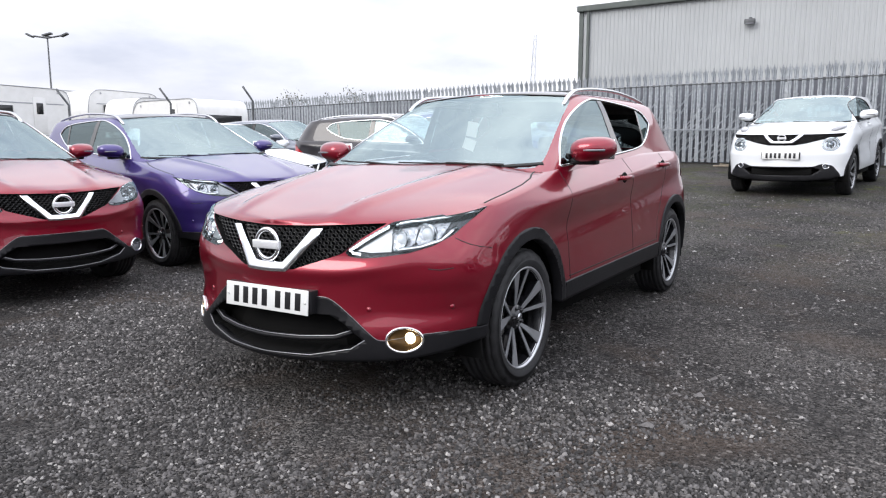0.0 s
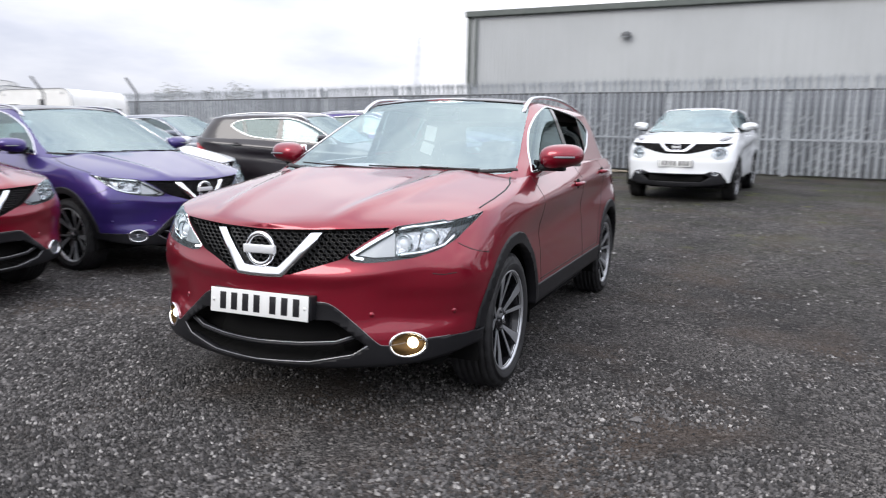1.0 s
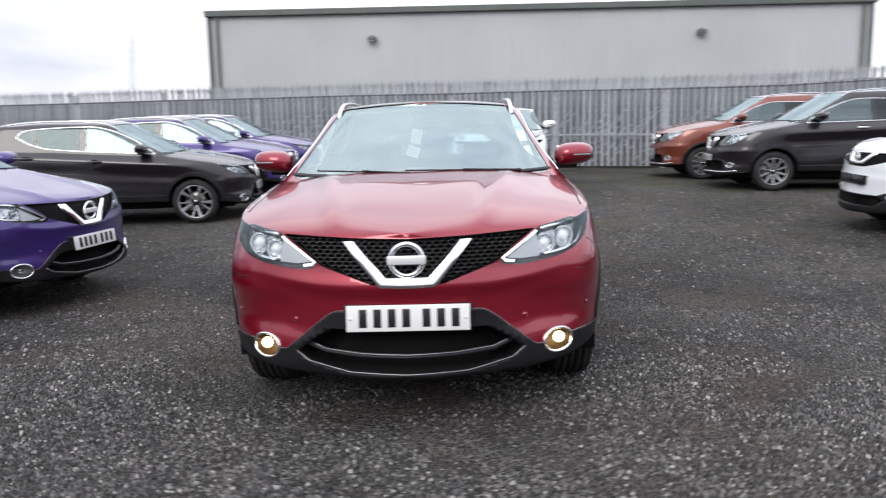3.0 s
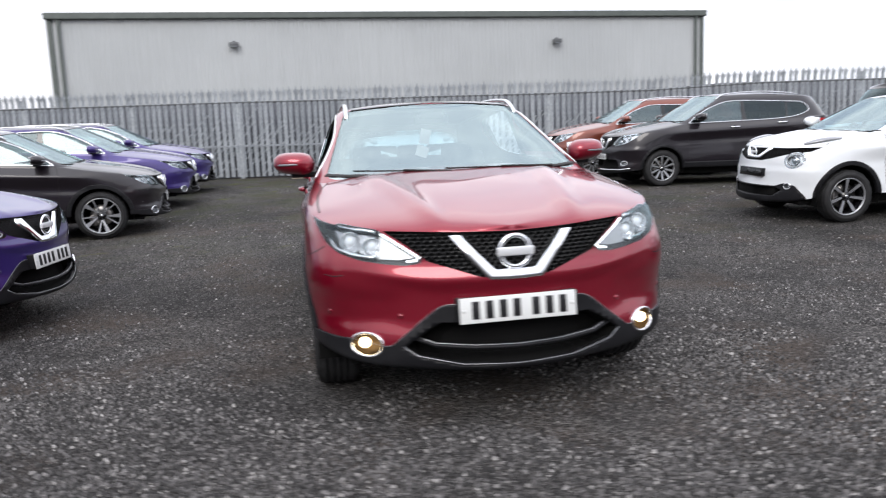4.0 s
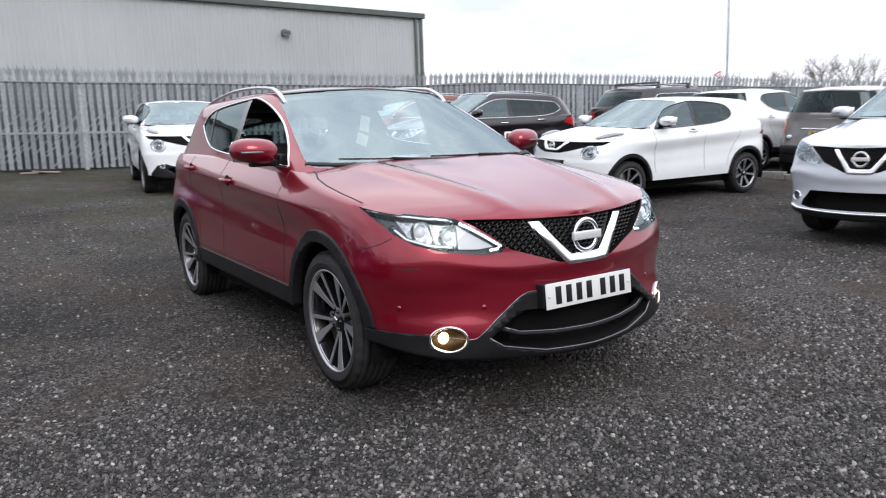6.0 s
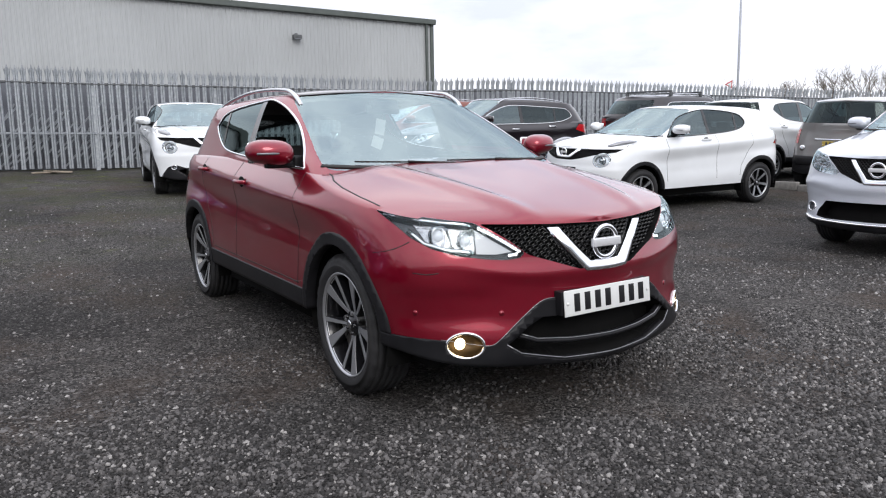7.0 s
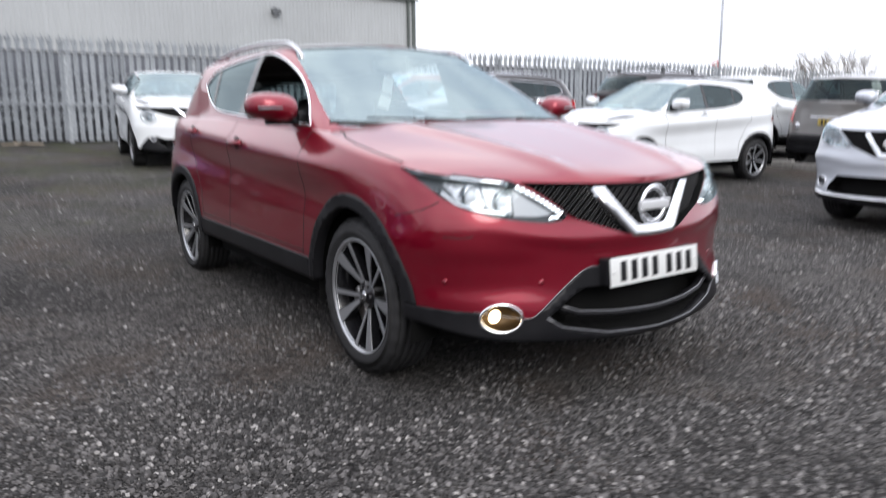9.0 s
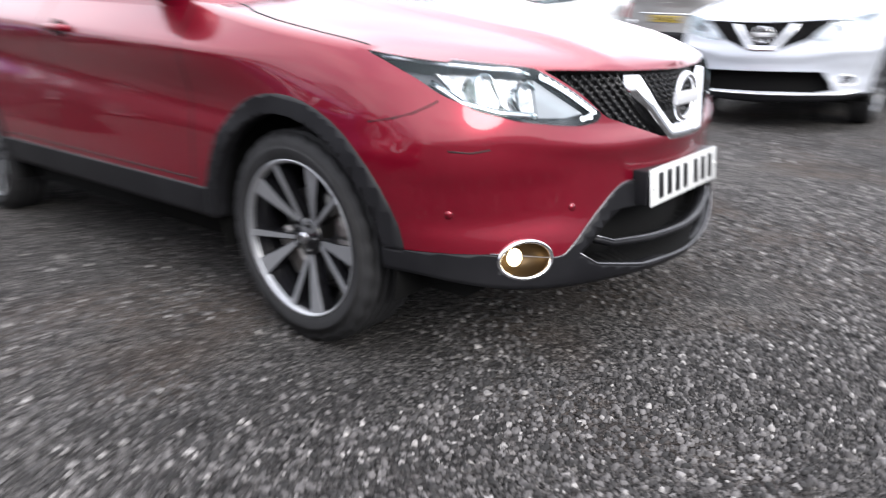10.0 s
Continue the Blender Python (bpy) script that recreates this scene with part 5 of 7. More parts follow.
def lamp_guts(s, h, sg, P, lit):
    tree = P["tree"]
    def cast(u, v, back):
        p, nrm = on_front(tree, sg * u, v)
        return p - nrm * back
    for i, (u, v, r) in enumerate(s.get("projectors", [(.618, .803, .023), (.715, .832, .026)])):
        def ball():
            bm = bmesh.new()
            bmesh.ops.create_uvsphere(bm, u_segments=20, v_segments=12, radius=r)
            return mesh_from("projector", bm)
        def ring():
            bm = bmesh.new()
            sweep(bm, [((r + .010) * math.cos(a * math.pi / 12), 0, (r + .010) * math.sin(a * math.pi / 12)) for a in range(24)], .008, 8, True)
            return mesh_from("projector_ring", bm)
        b = link_part("projector", once(("proj", r), ball), LENS_BALL if not lit else PROJ_ON, h)
        b.matrix_basis = Matrix.Translation(cast(u, v, .045))
        link_part("projector_ring", once(("pring", r), ring), CHROME, b)

        def shroud():
            bm = bmesh.new()
            lathe(bm, [(-.030, r + .004), (.004, r + .008), (.020, r + .015), (.026, r + .018), (.022, r + .020), (0, r + .014)], 28)
            bmesh.ops.rotate(bm, verts=list(bm.verts), matrix=Matrix.Rotation(-math.pi / 2, 3, 'Z'))
            return mesh_from("projector_shroud", bm)
        link_part("projector_shroud", once(("shroud", r), shroud), REFLECT, b)
    def drl():
        bm = bmesh.new()
        path = s.get("drl", [(.56, .850), (.48, .795), (.410, .745), (.425, .732), (.455, .729)])
        ps = [(on_front(tree, sg * u, v)) for u, v in dense(path, .02)]
        sweep(bm, [p - nrm * .014 for p, nrm in ps], 0, 8, False, (.0065, .005), [nrm for p, nrm in ps])
        return mesh_from("light_guide", bm)
    guide = link_part("light_guide", once(("drl", s["name"], sg), drl), DRL_ON if lit else DRL_OFF, h)
    path = dense(s.get("drl", [(.56, .850), (.48, .795), (.410, .745), (.425, .732), (.455, .729)]), .017)
    for u, v in path:
        def dot():
            bm = bmesh.new()
            bmesh.ops.create_uvsphere(bm, u_segments=10, v_segments=6, radius=.0048)
            return mesh_from("led", bm)
        if lit:
            p, nrm = on_front(tree, sg * u, v)
            link_part("led", once("led_dot", dot), LED_ON, h).matrix_basis = Matrix.Translation(p - nrm * .009)
    def bez():
        bm = bmesh.new()
        path = s.get("bezel", [(.828, .912), (.75, .891), (.64, .873), (.585, .862)])
        ps = [(on_front(tree, sg * u, v)) for u, v in dense(path, .02)]
        sweep(bm, [p - nrm * .010 for p, nrm in ps], 0, 8, False, (.008, .005), [nrm for p, nrm in ps])
        path = [(.80, .845), (.765, .792), (.70, .765), (.60, .747)]
        if not s.get("bezel"):
            ps = [(on_front(tree, sg * u, v)) for u, v in dense(path, .02)]
            sweep(bm, [p - nrm * .018 for p, nrm in ps], 0, 8, False, (.010, .006), [nrm for p, nrm in ps])
        return mesh_from("lamp_bezel", bm)
    link_part("lamp_bezel", once(("bez", s["name"], sg), bez), CHROME, h)
    if s["name"] != "crossover":
        return

    def panel(poly, back):
        """A moulded insert laid behind the lens."""
        bm = bmesh.new()
        vs = [bm.verts.new(cast(u, v, back)) for u, v in poly]
        bm.faces.new(vs)
        rim_wall(bm, .02, (0, 1, 0))
        bmesh.ops.recalc_face_normals(bm, faces=list(bm.faces))
        return bm
    for i, (poly, back, mt) in enumerate((([(.572, .850), (.585, .742), (.50, .735), (.435, .742)], .030, DIFFUSE),
                                          ([(.668, .866), (.598, .856), (.578, .82), (.572, .755), (.64, .748), (.672, .785)], .040, FACET),
                                          ([(.778, .888), (.678, .866), (.676, .790), (.70, .765), (.760, .800)], .040, FACET))):
        link_part("lamp_insert", once(("insert", s["name"], sg, i), lambda: mesh_from("lamp_insert", panel(poly, back), False)), mt, h)


LAMPBACK = mat("dark_lamp_housing", (0.09, 0.092, 0.098), 0.25, 0.5)
DIFFUSE = mat("pale_lamp_diffuser", (0.42, 0.425, 0.44), 0.3, 0.6)
FACET = mottled("faceted_lamp_chrome", (0.30, 0.31, 0.33), (0.72, 0.73, 0.75), 60.0, 0.22, 0.9, 0.5)
BADGEBAR = mat("satin_badge_bar", (0.74, 0.75, 0.77), 0.4, 0.35)
GUNMETAL = mat("gunmetal_trim", (0.30, 0.30, 0.31), 0.3, 1.0)
DRL_OFF = mat("frosted_light_guide", (0.62, 0.63, 0.65), 0.3)
LENS_BALL = mat("projector_glass", (0.55, 0.57, 0.60), 0.06, 0.9, 0.8)
PROJ_ON = glow("projector_lit", (0.70, 0.73, 0.78), 0.22)
LED_ON = glow("led_dot_lit", (0.95, 0.97, 1.0), 3.0)


def nose(s, car, P, lit, plate, paint):
    tree = P["tree"]
    cast = lambda u, v: on_front(tree, u, v)
    V = s["vee"]
    def comb():
        return mesh_from("grille_mesh", honeycomb(s["grille"], cast, .030))
    link_part("grille_mesh", once(("comb", s["name"]), comb), PIANO, car)
    def vee():
        bm = bmesh.new()
        (xt, zt_, xb, zb_), (it, izt, ib, izb) = V
        out = [(-xt, zt_), (-(xt * .5 + xb * .5), (zt_ + zb_) / 2), (-xb, zb_ + .012), (-xb + .014, zb_), (-xb * .3, zb_ - .003), (xb * .3, zb_ - .003), (xb - .014, zb_), (xb, zb_ + .012), (xt * .5 + xb * .5, (zt_ + zb_) / 2), (xt, zt_)]
        inn = [(-it, izt), (-(it * .5 + ib * .5), (izt + izb) / 2), (-ib, izb + .012), (-ib + .010, izb), (-ib * .3, izb - .002), (ib * .3, izb - .002), (ib - .010, izb), (ib, izb + .012), (it * .5 + ib * .5, (izt + izb) / 2), (it, izt)]
        ribbon_prism(bm, out, inn, cast, .011, .05)
        return mesh_from("grille_vee", bm)
    link_part("grille_vee", once(("vee", s["name"]), vee), CHROME, car, "polished chrome grille surround")
    badge_parts(s, car, 0, s["badge_z"], tree, s.get("badge_k", 1.0))
    for i, (path, hh) in enumerate(s.get("bars", [([(-.435, .402), (-.36, .374), (-.2, .361), (0, .357), (.2, .361), (.36, .374), (.435, .402)], .011),
                                                 ([(-.497, .362), (-.44, .322), (-.25, .282), (0, .274), (.25, .282), (.44, .322), (.497, .362)], .009)])):
        def bar():
            bm = bmesh.new()
            ps = [cast(u, v - hh) for u, v in dense(path, .03)]
            sweep(bm, [p + Vector((0, s.get("bar_out", .022), 0)) for p, nrm in ps], 0, 8, False, (hh, .022), [Vector((0, -1, 0))] * len(ps))
            return mesh_from("intake_bar", bm)
        def line():
            bm = bmesh.new()
            ps = [cast(u, v) for u, v in dense(path, .03)]
            sweep(bm, [p + Vector((0, .006 if i == 0 else -.006, 0)) for p, nrm in ps], .0028, 6)
            return mesh_from("trim_line", bm)
        b = link_part("intake_bar", once(("ibar", s["name"], i), bar), s.get("bar_mat") or CLAD, car)
        link_part("trim_line", once(("iline", s["name"], i), line), GUNMETAL, b)
    if s["name"] == "crossover":
        def edge_line():
            bm = bmesh.new()
            ps = [cast(u, v + .002) for u, v in dense(rounded(s["lower"], .03, 3)[5:-9], .02) if abs(u) < .80]
            sweep(bm, [p + nrm * .004 for p, nrm in ps], 0, 6, False, (.0014, .0016), [nrm for p, nrm in ps])
            return mesh_from("edge_line", bm)
        link_part("edge_line", once("edge_line", edge_line), GUNMETAL, car)
    if plate is not None:
        z = s["plate_z"]
        pt, pb = cast(0, z + .05)[0], cast(0, z - .05)[0]
        lean = math.degrees(math.atan2(pt.y - pb.y, .1))
        plate_parts(car, pose(0, min(pt.y, pb.y) - .004, z, -lean), blank=plate == "blank")
        def back():
            bm = bmesh.new()
            box(bm, -.27, .27, 0, .07, -.05, .052, .004)
            return mesh_from("plate_holder", bm)
        link_part("plate_holder", once("plate_holder", back), CLAD, car).matrix_basis = pose(0, min(pt.y, pb.y) - .001, z)
    if s.get("fog"):
        fx, fz, fa, fb = s["fog"]
        for sg in (1, -1):
            c, nrm = cast(sg * fx, fz)
            def ring():
                bm = bmesh.new()
                ps = []
                for k in range(36):
                    a = 2 * math.pi * k / 36
                    p, q = cast(sg * fx + fa * math.cos(a), fz + fb * math.sin(a))
                    ps.append((p, q))
                sweep(bm, [p + q * .002 for p, q in ps], 0, 8, True, (.0065, .009), [q for p, q in ps])
                return mesh_from("fog_ring", bm)
            def cup():
                bm = bmesh.new()
                rings = []
                for d, k in ((0, 1.0), (.02, .97), (.045, .80), (.06, .45), (.064, .05)):
                    ring_ = []
                    for j in range(28):
                        a = 2 * math.pi * j / 28
                        p, q = cast(sg * fx + fa * math.cos(a) * k, fz + fb * math.sin(a) * k)
                        ring_.append(bm.verts.new(p - nrm * d))
                    rings.append(ring_)
                for r0, r1 in zip(rings, rings[1:]):
                    for j in range(28):
                        bm.faces.new((r0[j], r0[(j + 1) % 28], r1[(j + 1) % 28], r1[j]))
                return mesh_from("fog_reflector", bm)
            def bulb():
                bm = bmesh.new()
                bmesh.ops.create_uvsphere(bm, u_segments=16, v_segments=10, radius=.025)
                for v in bm.verts:
                    v.co.y *= .7
                return mesh_from("bulb", bm)
            f = link_part("fog_lamp", once(("fogcup", s["name"], sg), cup), FOGREF if lit else LAMPGREY, car)
            link_part("fog_ring", once(("fogring", s["name"], sg), ring), CHROME, f)
            if lit:
                link_part("bulb", once("fogbulb", bulb), FOG_ON, f, "lit warm fog lamp bulb").matrix_basis = Matrix.Translation(c - nrm * .040 + Vector((sg * .030, 0, .004)))
            else:
                link_part("bulb", once("fogbulb", bulb), LENS_BALL, f).matrix_basis = Matrix.Translation(c - nrm * .045)
    for x, z in s.get("sensors", [(.50, .492), (.80, .50), (-.50, .492), (-.80, .50)]):
        p, nrm = cast(x, z)
        def dot():
            bm = bmesh.new()
            r = bmesh.ops.create_cone(bm, cap_ends=True, segments=16, radius1=.0125, radius2=.0105, depth=.006)
            return mesh_from("parking_sensor", bm)
        d = link_part("parking_sensor", once("sensor", dot), paint, car)
        d.matrix_basis = Matrix.Translation(p) @ nrm.to_track_quat('Z', 'Y').to_matrix().to_4x4()


def build_car(s, paint, at, label, group="parked cars", open_windows=(), lit=False, plate=True, steer=0.0):
    P = shell_parts(s)
    car = new(s["name"], None)
    car.matrix_basis = at
    tagged(car, label, "car", group)
    L = link_part
    clad = s.get("clad_mat", CLAD)
    L("body", P["body"], paint, car)
    L("cabin_frame", P["cabin"], paint, car)
    L("cabin_lining", P["lining"], PILLARGREY, car)
    L("lower_bumper", P["lower_bumper"], clad, car)
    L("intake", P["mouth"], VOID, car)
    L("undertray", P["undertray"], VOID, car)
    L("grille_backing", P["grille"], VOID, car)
    L("windscreen", P["screen"], GLASS, car).visible_shadow = False
    if "roof_glass" in P:
        L("roof_glass", P["roof_glass"], GLOSSBLACK, car, "black glass roof panel")
    L("rear_window", P["rear_screen"], REARGLASS, car).visible_shadow = False
    for sg in (1, -1):
        h = L("headlamp", P["lamp_back%d" % sg], s.get("lamp_mat") or LAMPBACK, car)
        L("lens", P["lamp%d" % sg], LENS, h).visible_shadow = False
        lamp_guts(s, h, sg, P, lit)
        for k in (0, 1):
            L("wheel_arch_moulding", P["arch%d%d" % (sg, k)], clad, car)
        L("sill_moulding", P["sill%d" % sg], clad, car)
        if "rear_clad%d" % sg in P:
            L("rear_bumper_moulding", P["rear_clad%d" % sg], CLAD, car)
        if "tail%d" % sg in P:
            L("tail_lamp", P["tail%d" % sg], REDLENS, car)
        for k in range(len(s["pillars"])):
            L("pillar_trim", P["pillar%d%d" % (sg, k)], GLOSSBLACK, car)
        for k in range(len(s["pillars"]) + 1):
            if (sg, k) not in open_windows:
                L("side_window", P["window%d%d" % (sg, k)], SIDEGLASS if k == 0 else PRIVACY, car).visible_shadow = False
        for y in (0, s["base"]):
            add_wheel(s, car, sg, y, steer if y == 0 else 0)
        mirror_parts(s, car, paint, sg)
        handles(s, car, paint, sg, P["tree"])
        seams(s, car, sg, P)
        window_trim(s, car, sg, P, CHROME if s.get("chrome_dlo", True) else GLOSSBLACK)
        if "rail" in s:
            roof_rail(s, car, sg, P)
    bonnet_seam(s, car, P)
    wipers(s, car, P["gtree"])
    interior(s, car)
    nose(s, car, P, lit, plate, paint)
    return car

# ---------------------------------------------------------------- the place
def ground_z(x, y):
    """The yard is level round the red car and rises gently towards the fence."""
    r = y - 2.0
    up = min(.056 * (math.sqrt(r * r + .5) + r) / 2, .80)
    side = .085 * float(step(4.0, 7.5, x)) * float(1 - step(5, 11, y))
    side += .12 * float(step(8.6, 10.0, x)) + 1.0 * float(1 - step(-36, -25, x)) * float(step(6, 12, y))
    side += .065 * math.exp(-((x - 2.0) / 3.5) ** 2 - ((y - 9.8) / 3) ** 2)
    return up + side - .11 * math.exp(-((x + 4.8) / 3) ** 2 - ((y - 7.6) / 2.6) ** 2) - .016 + .006 * math.sin(x * 1.3 + y * .7)


def grid_mesh(name, xs, ys, zf):
    X, Y = np.meshgrid(xs, ys)
    co = np.array([[x, y, zf(x, y)] for x, y in zip(X.ravel(), Y.ravel())])
    nx = len(xs)
    fs = [(j * nx + i, j * nx + i + 1, (j + 1) * nx + i + 1, (j + 1) * nx + i) for j in range(len(ys) - 1) for i in range(nx - 1)]
    me = bpy.data.meshes.new(name)
    me.from_pydata(co.tolist(), [], fs)
    me.shade_smooth()
    return me


ground = link_part("ground", grid_mesh("ground", np.concatenate([[-1500, -300, -60], np.arange(-42, 42.1, .5), [70, 300, 1500]]),
                                        np.concatenate([[-800, -100, -30], np.arange(-10, 20.1, .5), [30, 60, 200, 900, 3000]]), ground_z), GRAVEL)
tagged(ground, "dark grey compacted gravel yard with damp and mossy patches", "ground", kind="structure")


def loose_stones(name, count, x0, x1, y0, y1, smin, smax, seed, keep=None, knobbly=False):
    """Many angular chips lying on the ground, as one mesh."""
    rg = np.random.default_rng(seed)
    x, y = rg.uniform(x0, x1, count), rg.uniform(y0, y1, count)
    if keep is not None:
        k = keep(x, y)
        x, y = x[k], y[k]
    # clumps and bare patches
    d = np.sin(x * 2.1 + 1.6 * np.sin(y * 1.7)) + np.sin(y * 3.1 + 1.4 * np.sin(x * 1.9)) + .8 * np.sin(x * 7.3 + 2.0 * np.sin(y * 5.1)) + .8 * np.sin(y * 8.7 + 2.0 * np.sin(x * 4.7))
    k = d + rg.normal(0, .7, len(x)) > -.75
    x, y = x[k], y[k]
    n = len(x)
    r = smin + (smax - smin) * rg.random(n) ** 2.4
    ring = [(math.cos(k * 1.2566), math.sin(k * 1.2566)) for k in range(5)]
    if knobbly:
        # a blunt stone: foot ring, shoulder ring and crown
        base = np.array([[c, s_, -.45] for c, s_ in ring] + [[.72 * c, .72 * s_, .42] for c, s_ in ring] + [[0, 0, .66]], float)
        tri = np.array([t for k in range(5) for t in ((k, (k + 1) % 5, 5 + (k + 1) % 5), (k, 5 + (k + 1) % 5, 5 + k), (5 + k, 5 + (k + 1) % 5, 10))])
    else:
        base = np.array([[c, s_, -.3] for c, s_ in ring] + [[0, 0, .62]], float)
        tri = np.array([(k, (k + 1) % 5, 5) for k in range(5)])
    m = len(base)
    co = base[None] * r[:, None, None] * rg.uniform(.62, 1.20, (n, m, 1)) + rg.normal(0, .15, (n, m, 3)) * r[:, None, None]
    co[..., 0] *= rg.uniform(.8, 1.3, (n, 1))
    a = rg.uniform(0, 6.283, n)
    ca, sa = np.cos(a)[:, None], np.sin(a)[:, None]
    px, py = co[..., 0] * ca - co[..., 1] * sa, co[..., 0] * sa + co[..., 1] * ca
    gz = np.array([ground_z(u, v) for u, v in zip(x, y)])
    out = np.stack([px + x[:, None], py + y[:, None], co[..., 2] + gz[:, None] + r[:, None] * .32], -1).reshape(-1, 3)
    f = (tri[None] + (np.arange(n) * m)[:, None, None]).reshape(-1, 3)
    me = bpy.data.meshes.new(name)
    me.vertices.add(len(out))
    me.vertices.foreach_set("co", out.ravel())
    me.loops.add(f.size)
    me.loops.foreach_set("vertex_index", f.ravel().astype(np.int32))
    me.polygons.add(len(f))
    me.polygons.foreach_set("loop_start", np.arange(0, f.size, 3, dtype=np.int32))
    me.update(calc_edges=True)
    if not knobbly:
        me.shade_smooth()
    ob = link_part(name, me, PEBBLE)
    return tagged(ob, "loose grey stone chips scattered over the gravel yard", "gravel", kind="stuff")


loose_stones("gravel", 66000, -2.6, 2.8, -2.6, .2, .0055, .0125, 3, None, True)
loose_stones("gravel", 80000, -4.6, 5.2, -3.4, 1.6, .0055, .0140, 4, lambda x, y: (np.abs(x - .1) > 2.7) | (np.abs(y + 1.2) > 1.4) | (x * 977 % 1 < .5))
loose_stones("gravel", 38000, -6.0, 8.5, 1.6, 9.0, .007, .016, 5)
loose_stones("gravel", 400, -6.0, 9.0, -3.0, 14.0, .016, .032, 7)


def fence_y(x):
    return 15.5 - .115 * (x - 2) if x < 2 else 15.5 - .19 * (x - 2)


# palisade fence: W-section pales with a splayed three-point head, bolted to two rails between posts
def pale_mesh(h):
    bm = bmesh.new()
    w = .050
    prof = [(-w, .012), (-w * .62, -.016), (-w * .26, -.016), (0, .010), (w * .26, -.016), (w * .62, -.016), (w, .012)]
    rows = [[bm.verts.new((x, y, z)) for x, y in prof] for z in (.05, h - .25)]
    splay = [(-1.60, -.055, -.050), (-1.05, -.040, -.140), (-.48, -.016, -.085), (0, -.02, 0), (.48, -.016, -.085), (1.05, -.040, -.140), (1.60, -.055, -.050)]
    rows.append([bm.verts.new((a * w, y, h + dz)) for a, y, dz in splay])
    for lo, hi in zip(rows, rows[1:]):
        for k in range(6):
            bm.faces.new((lo[k], lo[k + 1], hi[k + 1], hi[k]))
    for x, z in ((0, h * RAILS[0]), (0, h * RAILS[1])):
        vs = bmesh.ops.create_cone(bm, cap_ends=True, segments=6, radius1=.012, radius2=.009, depth=.012)["verts"]
        bmesh.ops.transform(bm, matrix=Matrix.Translation((x, -.006, z)) @ Matrix.Rotation(math.pi / 2, 4, 'X'), verts=vs)
    bmesh.ops.recalc_face_normals(bm, faces=list(bm.faces))
    return mesh_from("pale", bm, False)


RAILS = (.835, .36)
PALE_H, PITCH, BAY = 2.42, .162, 17
pale_me = pale_mesh(PALE_H)
rnd = random.Random(11)


def fence_run(i0, i1, back=0.0):
    """One run of fence with its rails, posts and pales."""
    fence = new("palisade_fence", None)
    tagged(fence, "tall galvanised steel palisade fence with pointed pales", "fence", kind="structure")
    joined = bmesh.new()
    for b0 in range(i0, i1, BAY):
        xa, xb = b0 * PITCH, (b0 + BAY) * PITCH
        ya, yb = fence_y(xa) + back, fence_y(xb) + back
        za, zb = ground_z(xa, ya), ground_z(xb, yb)
        yaw = math.degrees(math.atan2(yb - ya, xb - xa))
        ln = math.hypot(xb - xa, yb - ya)
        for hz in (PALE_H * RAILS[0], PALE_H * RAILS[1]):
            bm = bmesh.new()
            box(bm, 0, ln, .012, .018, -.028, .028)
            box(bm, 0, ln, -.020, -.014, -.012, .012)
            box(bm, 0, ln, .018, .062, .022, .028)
            # the upper rail takes the darker steel, the lower one the paler
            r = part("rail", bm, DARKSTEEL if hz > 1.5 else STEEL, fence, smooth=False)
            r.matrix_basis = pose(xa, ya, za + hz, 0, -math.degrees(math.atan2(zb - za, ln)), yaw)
        bm = bmesh.new()
        box(bm, -.05, .05, .020, .027, 0, PALE_H - .12)
        box(bm, -.05, .05, .105, .112, 0, PALE_H - .12)
        box(bm, -.004, .004, .027, .105, 0, PALE_H - .12)
        p = part("post", bm, STEEL, fence, smooth=False)
        p.matrix_basis = pose(xa, ya, za - .05, 0, 0, yaw)
        for k in range(BAY):
            i = b0 + k
            t = (k + .5) / BAY
            x, y, z = xa + (xb - xa) * t, ya + (yb - ya) * t, za + (zb - za) * t
            m = pose(x, y, z + rnd.uniform(-.012, .012), 0, rnd.gauss(0, .35), yaw + rnd.gauss(0, 1.2))
            if -85 <= i < 200 and back == 0:
                q = link_part("pale", pale_me, STEEL, fence)
                q.matrix_basis = m
            else:
                n0 = len(joined.verts)
                joined.from_mesh(pale_me)
                joined.verts.ensure_lookup_table()
                bmesh.ops.transform(joined, matrix=m, verts=joined.verts[n0:])
    if len(joined.verts):
        o = part("distant_pale", joined, STEEL, fence, smooth=False)
        o["kind"] = "stuff"
    return fence


fence_run(-17 * 10, 17 * 13)
# steel strips lean beyond the fence, with an added dark backing sheet behind them
bm = bmesh.new()
rg = random.Random(5)
for k in range(500):
    x = -26 + k * .12 + rg.uniform(-.03, .03)
    y = fence_y(x) + rg.uniform(.22, .34)
    z = ground_z(x, y)
    ln, h0 = rg.uniform(.9, 1.5), rg.uniform(.0, .75)
    a = radians(rg.gauss(52, 5))
    dx, dz = .020 * math.sin(a), .020 * math.cos(a)
    ex, ez = ln * math.cos(a), ln * math.sin(a)
    yy = fence_y(x + ex) - fence_y(x)
    vs = [bm.verts.new(c) for c in ((x - dx, y, z + h0 + dz), (x + dx, y, z + h0 - dz), (x + ex + dx, y + yy, z + h0 + ez - dz), (x + ex - dx, y + yy, z + h0 + ez + dz))]
    bm.faces.new(vs)
scrub = part("leaning_strips", bm, STEEL, smooth=False)
tagged(scrub, "grey steel strips leaning diagonally behind the fence", "steel strips", kind="stuff")
# added backing sheet that darkens the gaps between pales by its colour
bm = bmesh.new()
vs = []
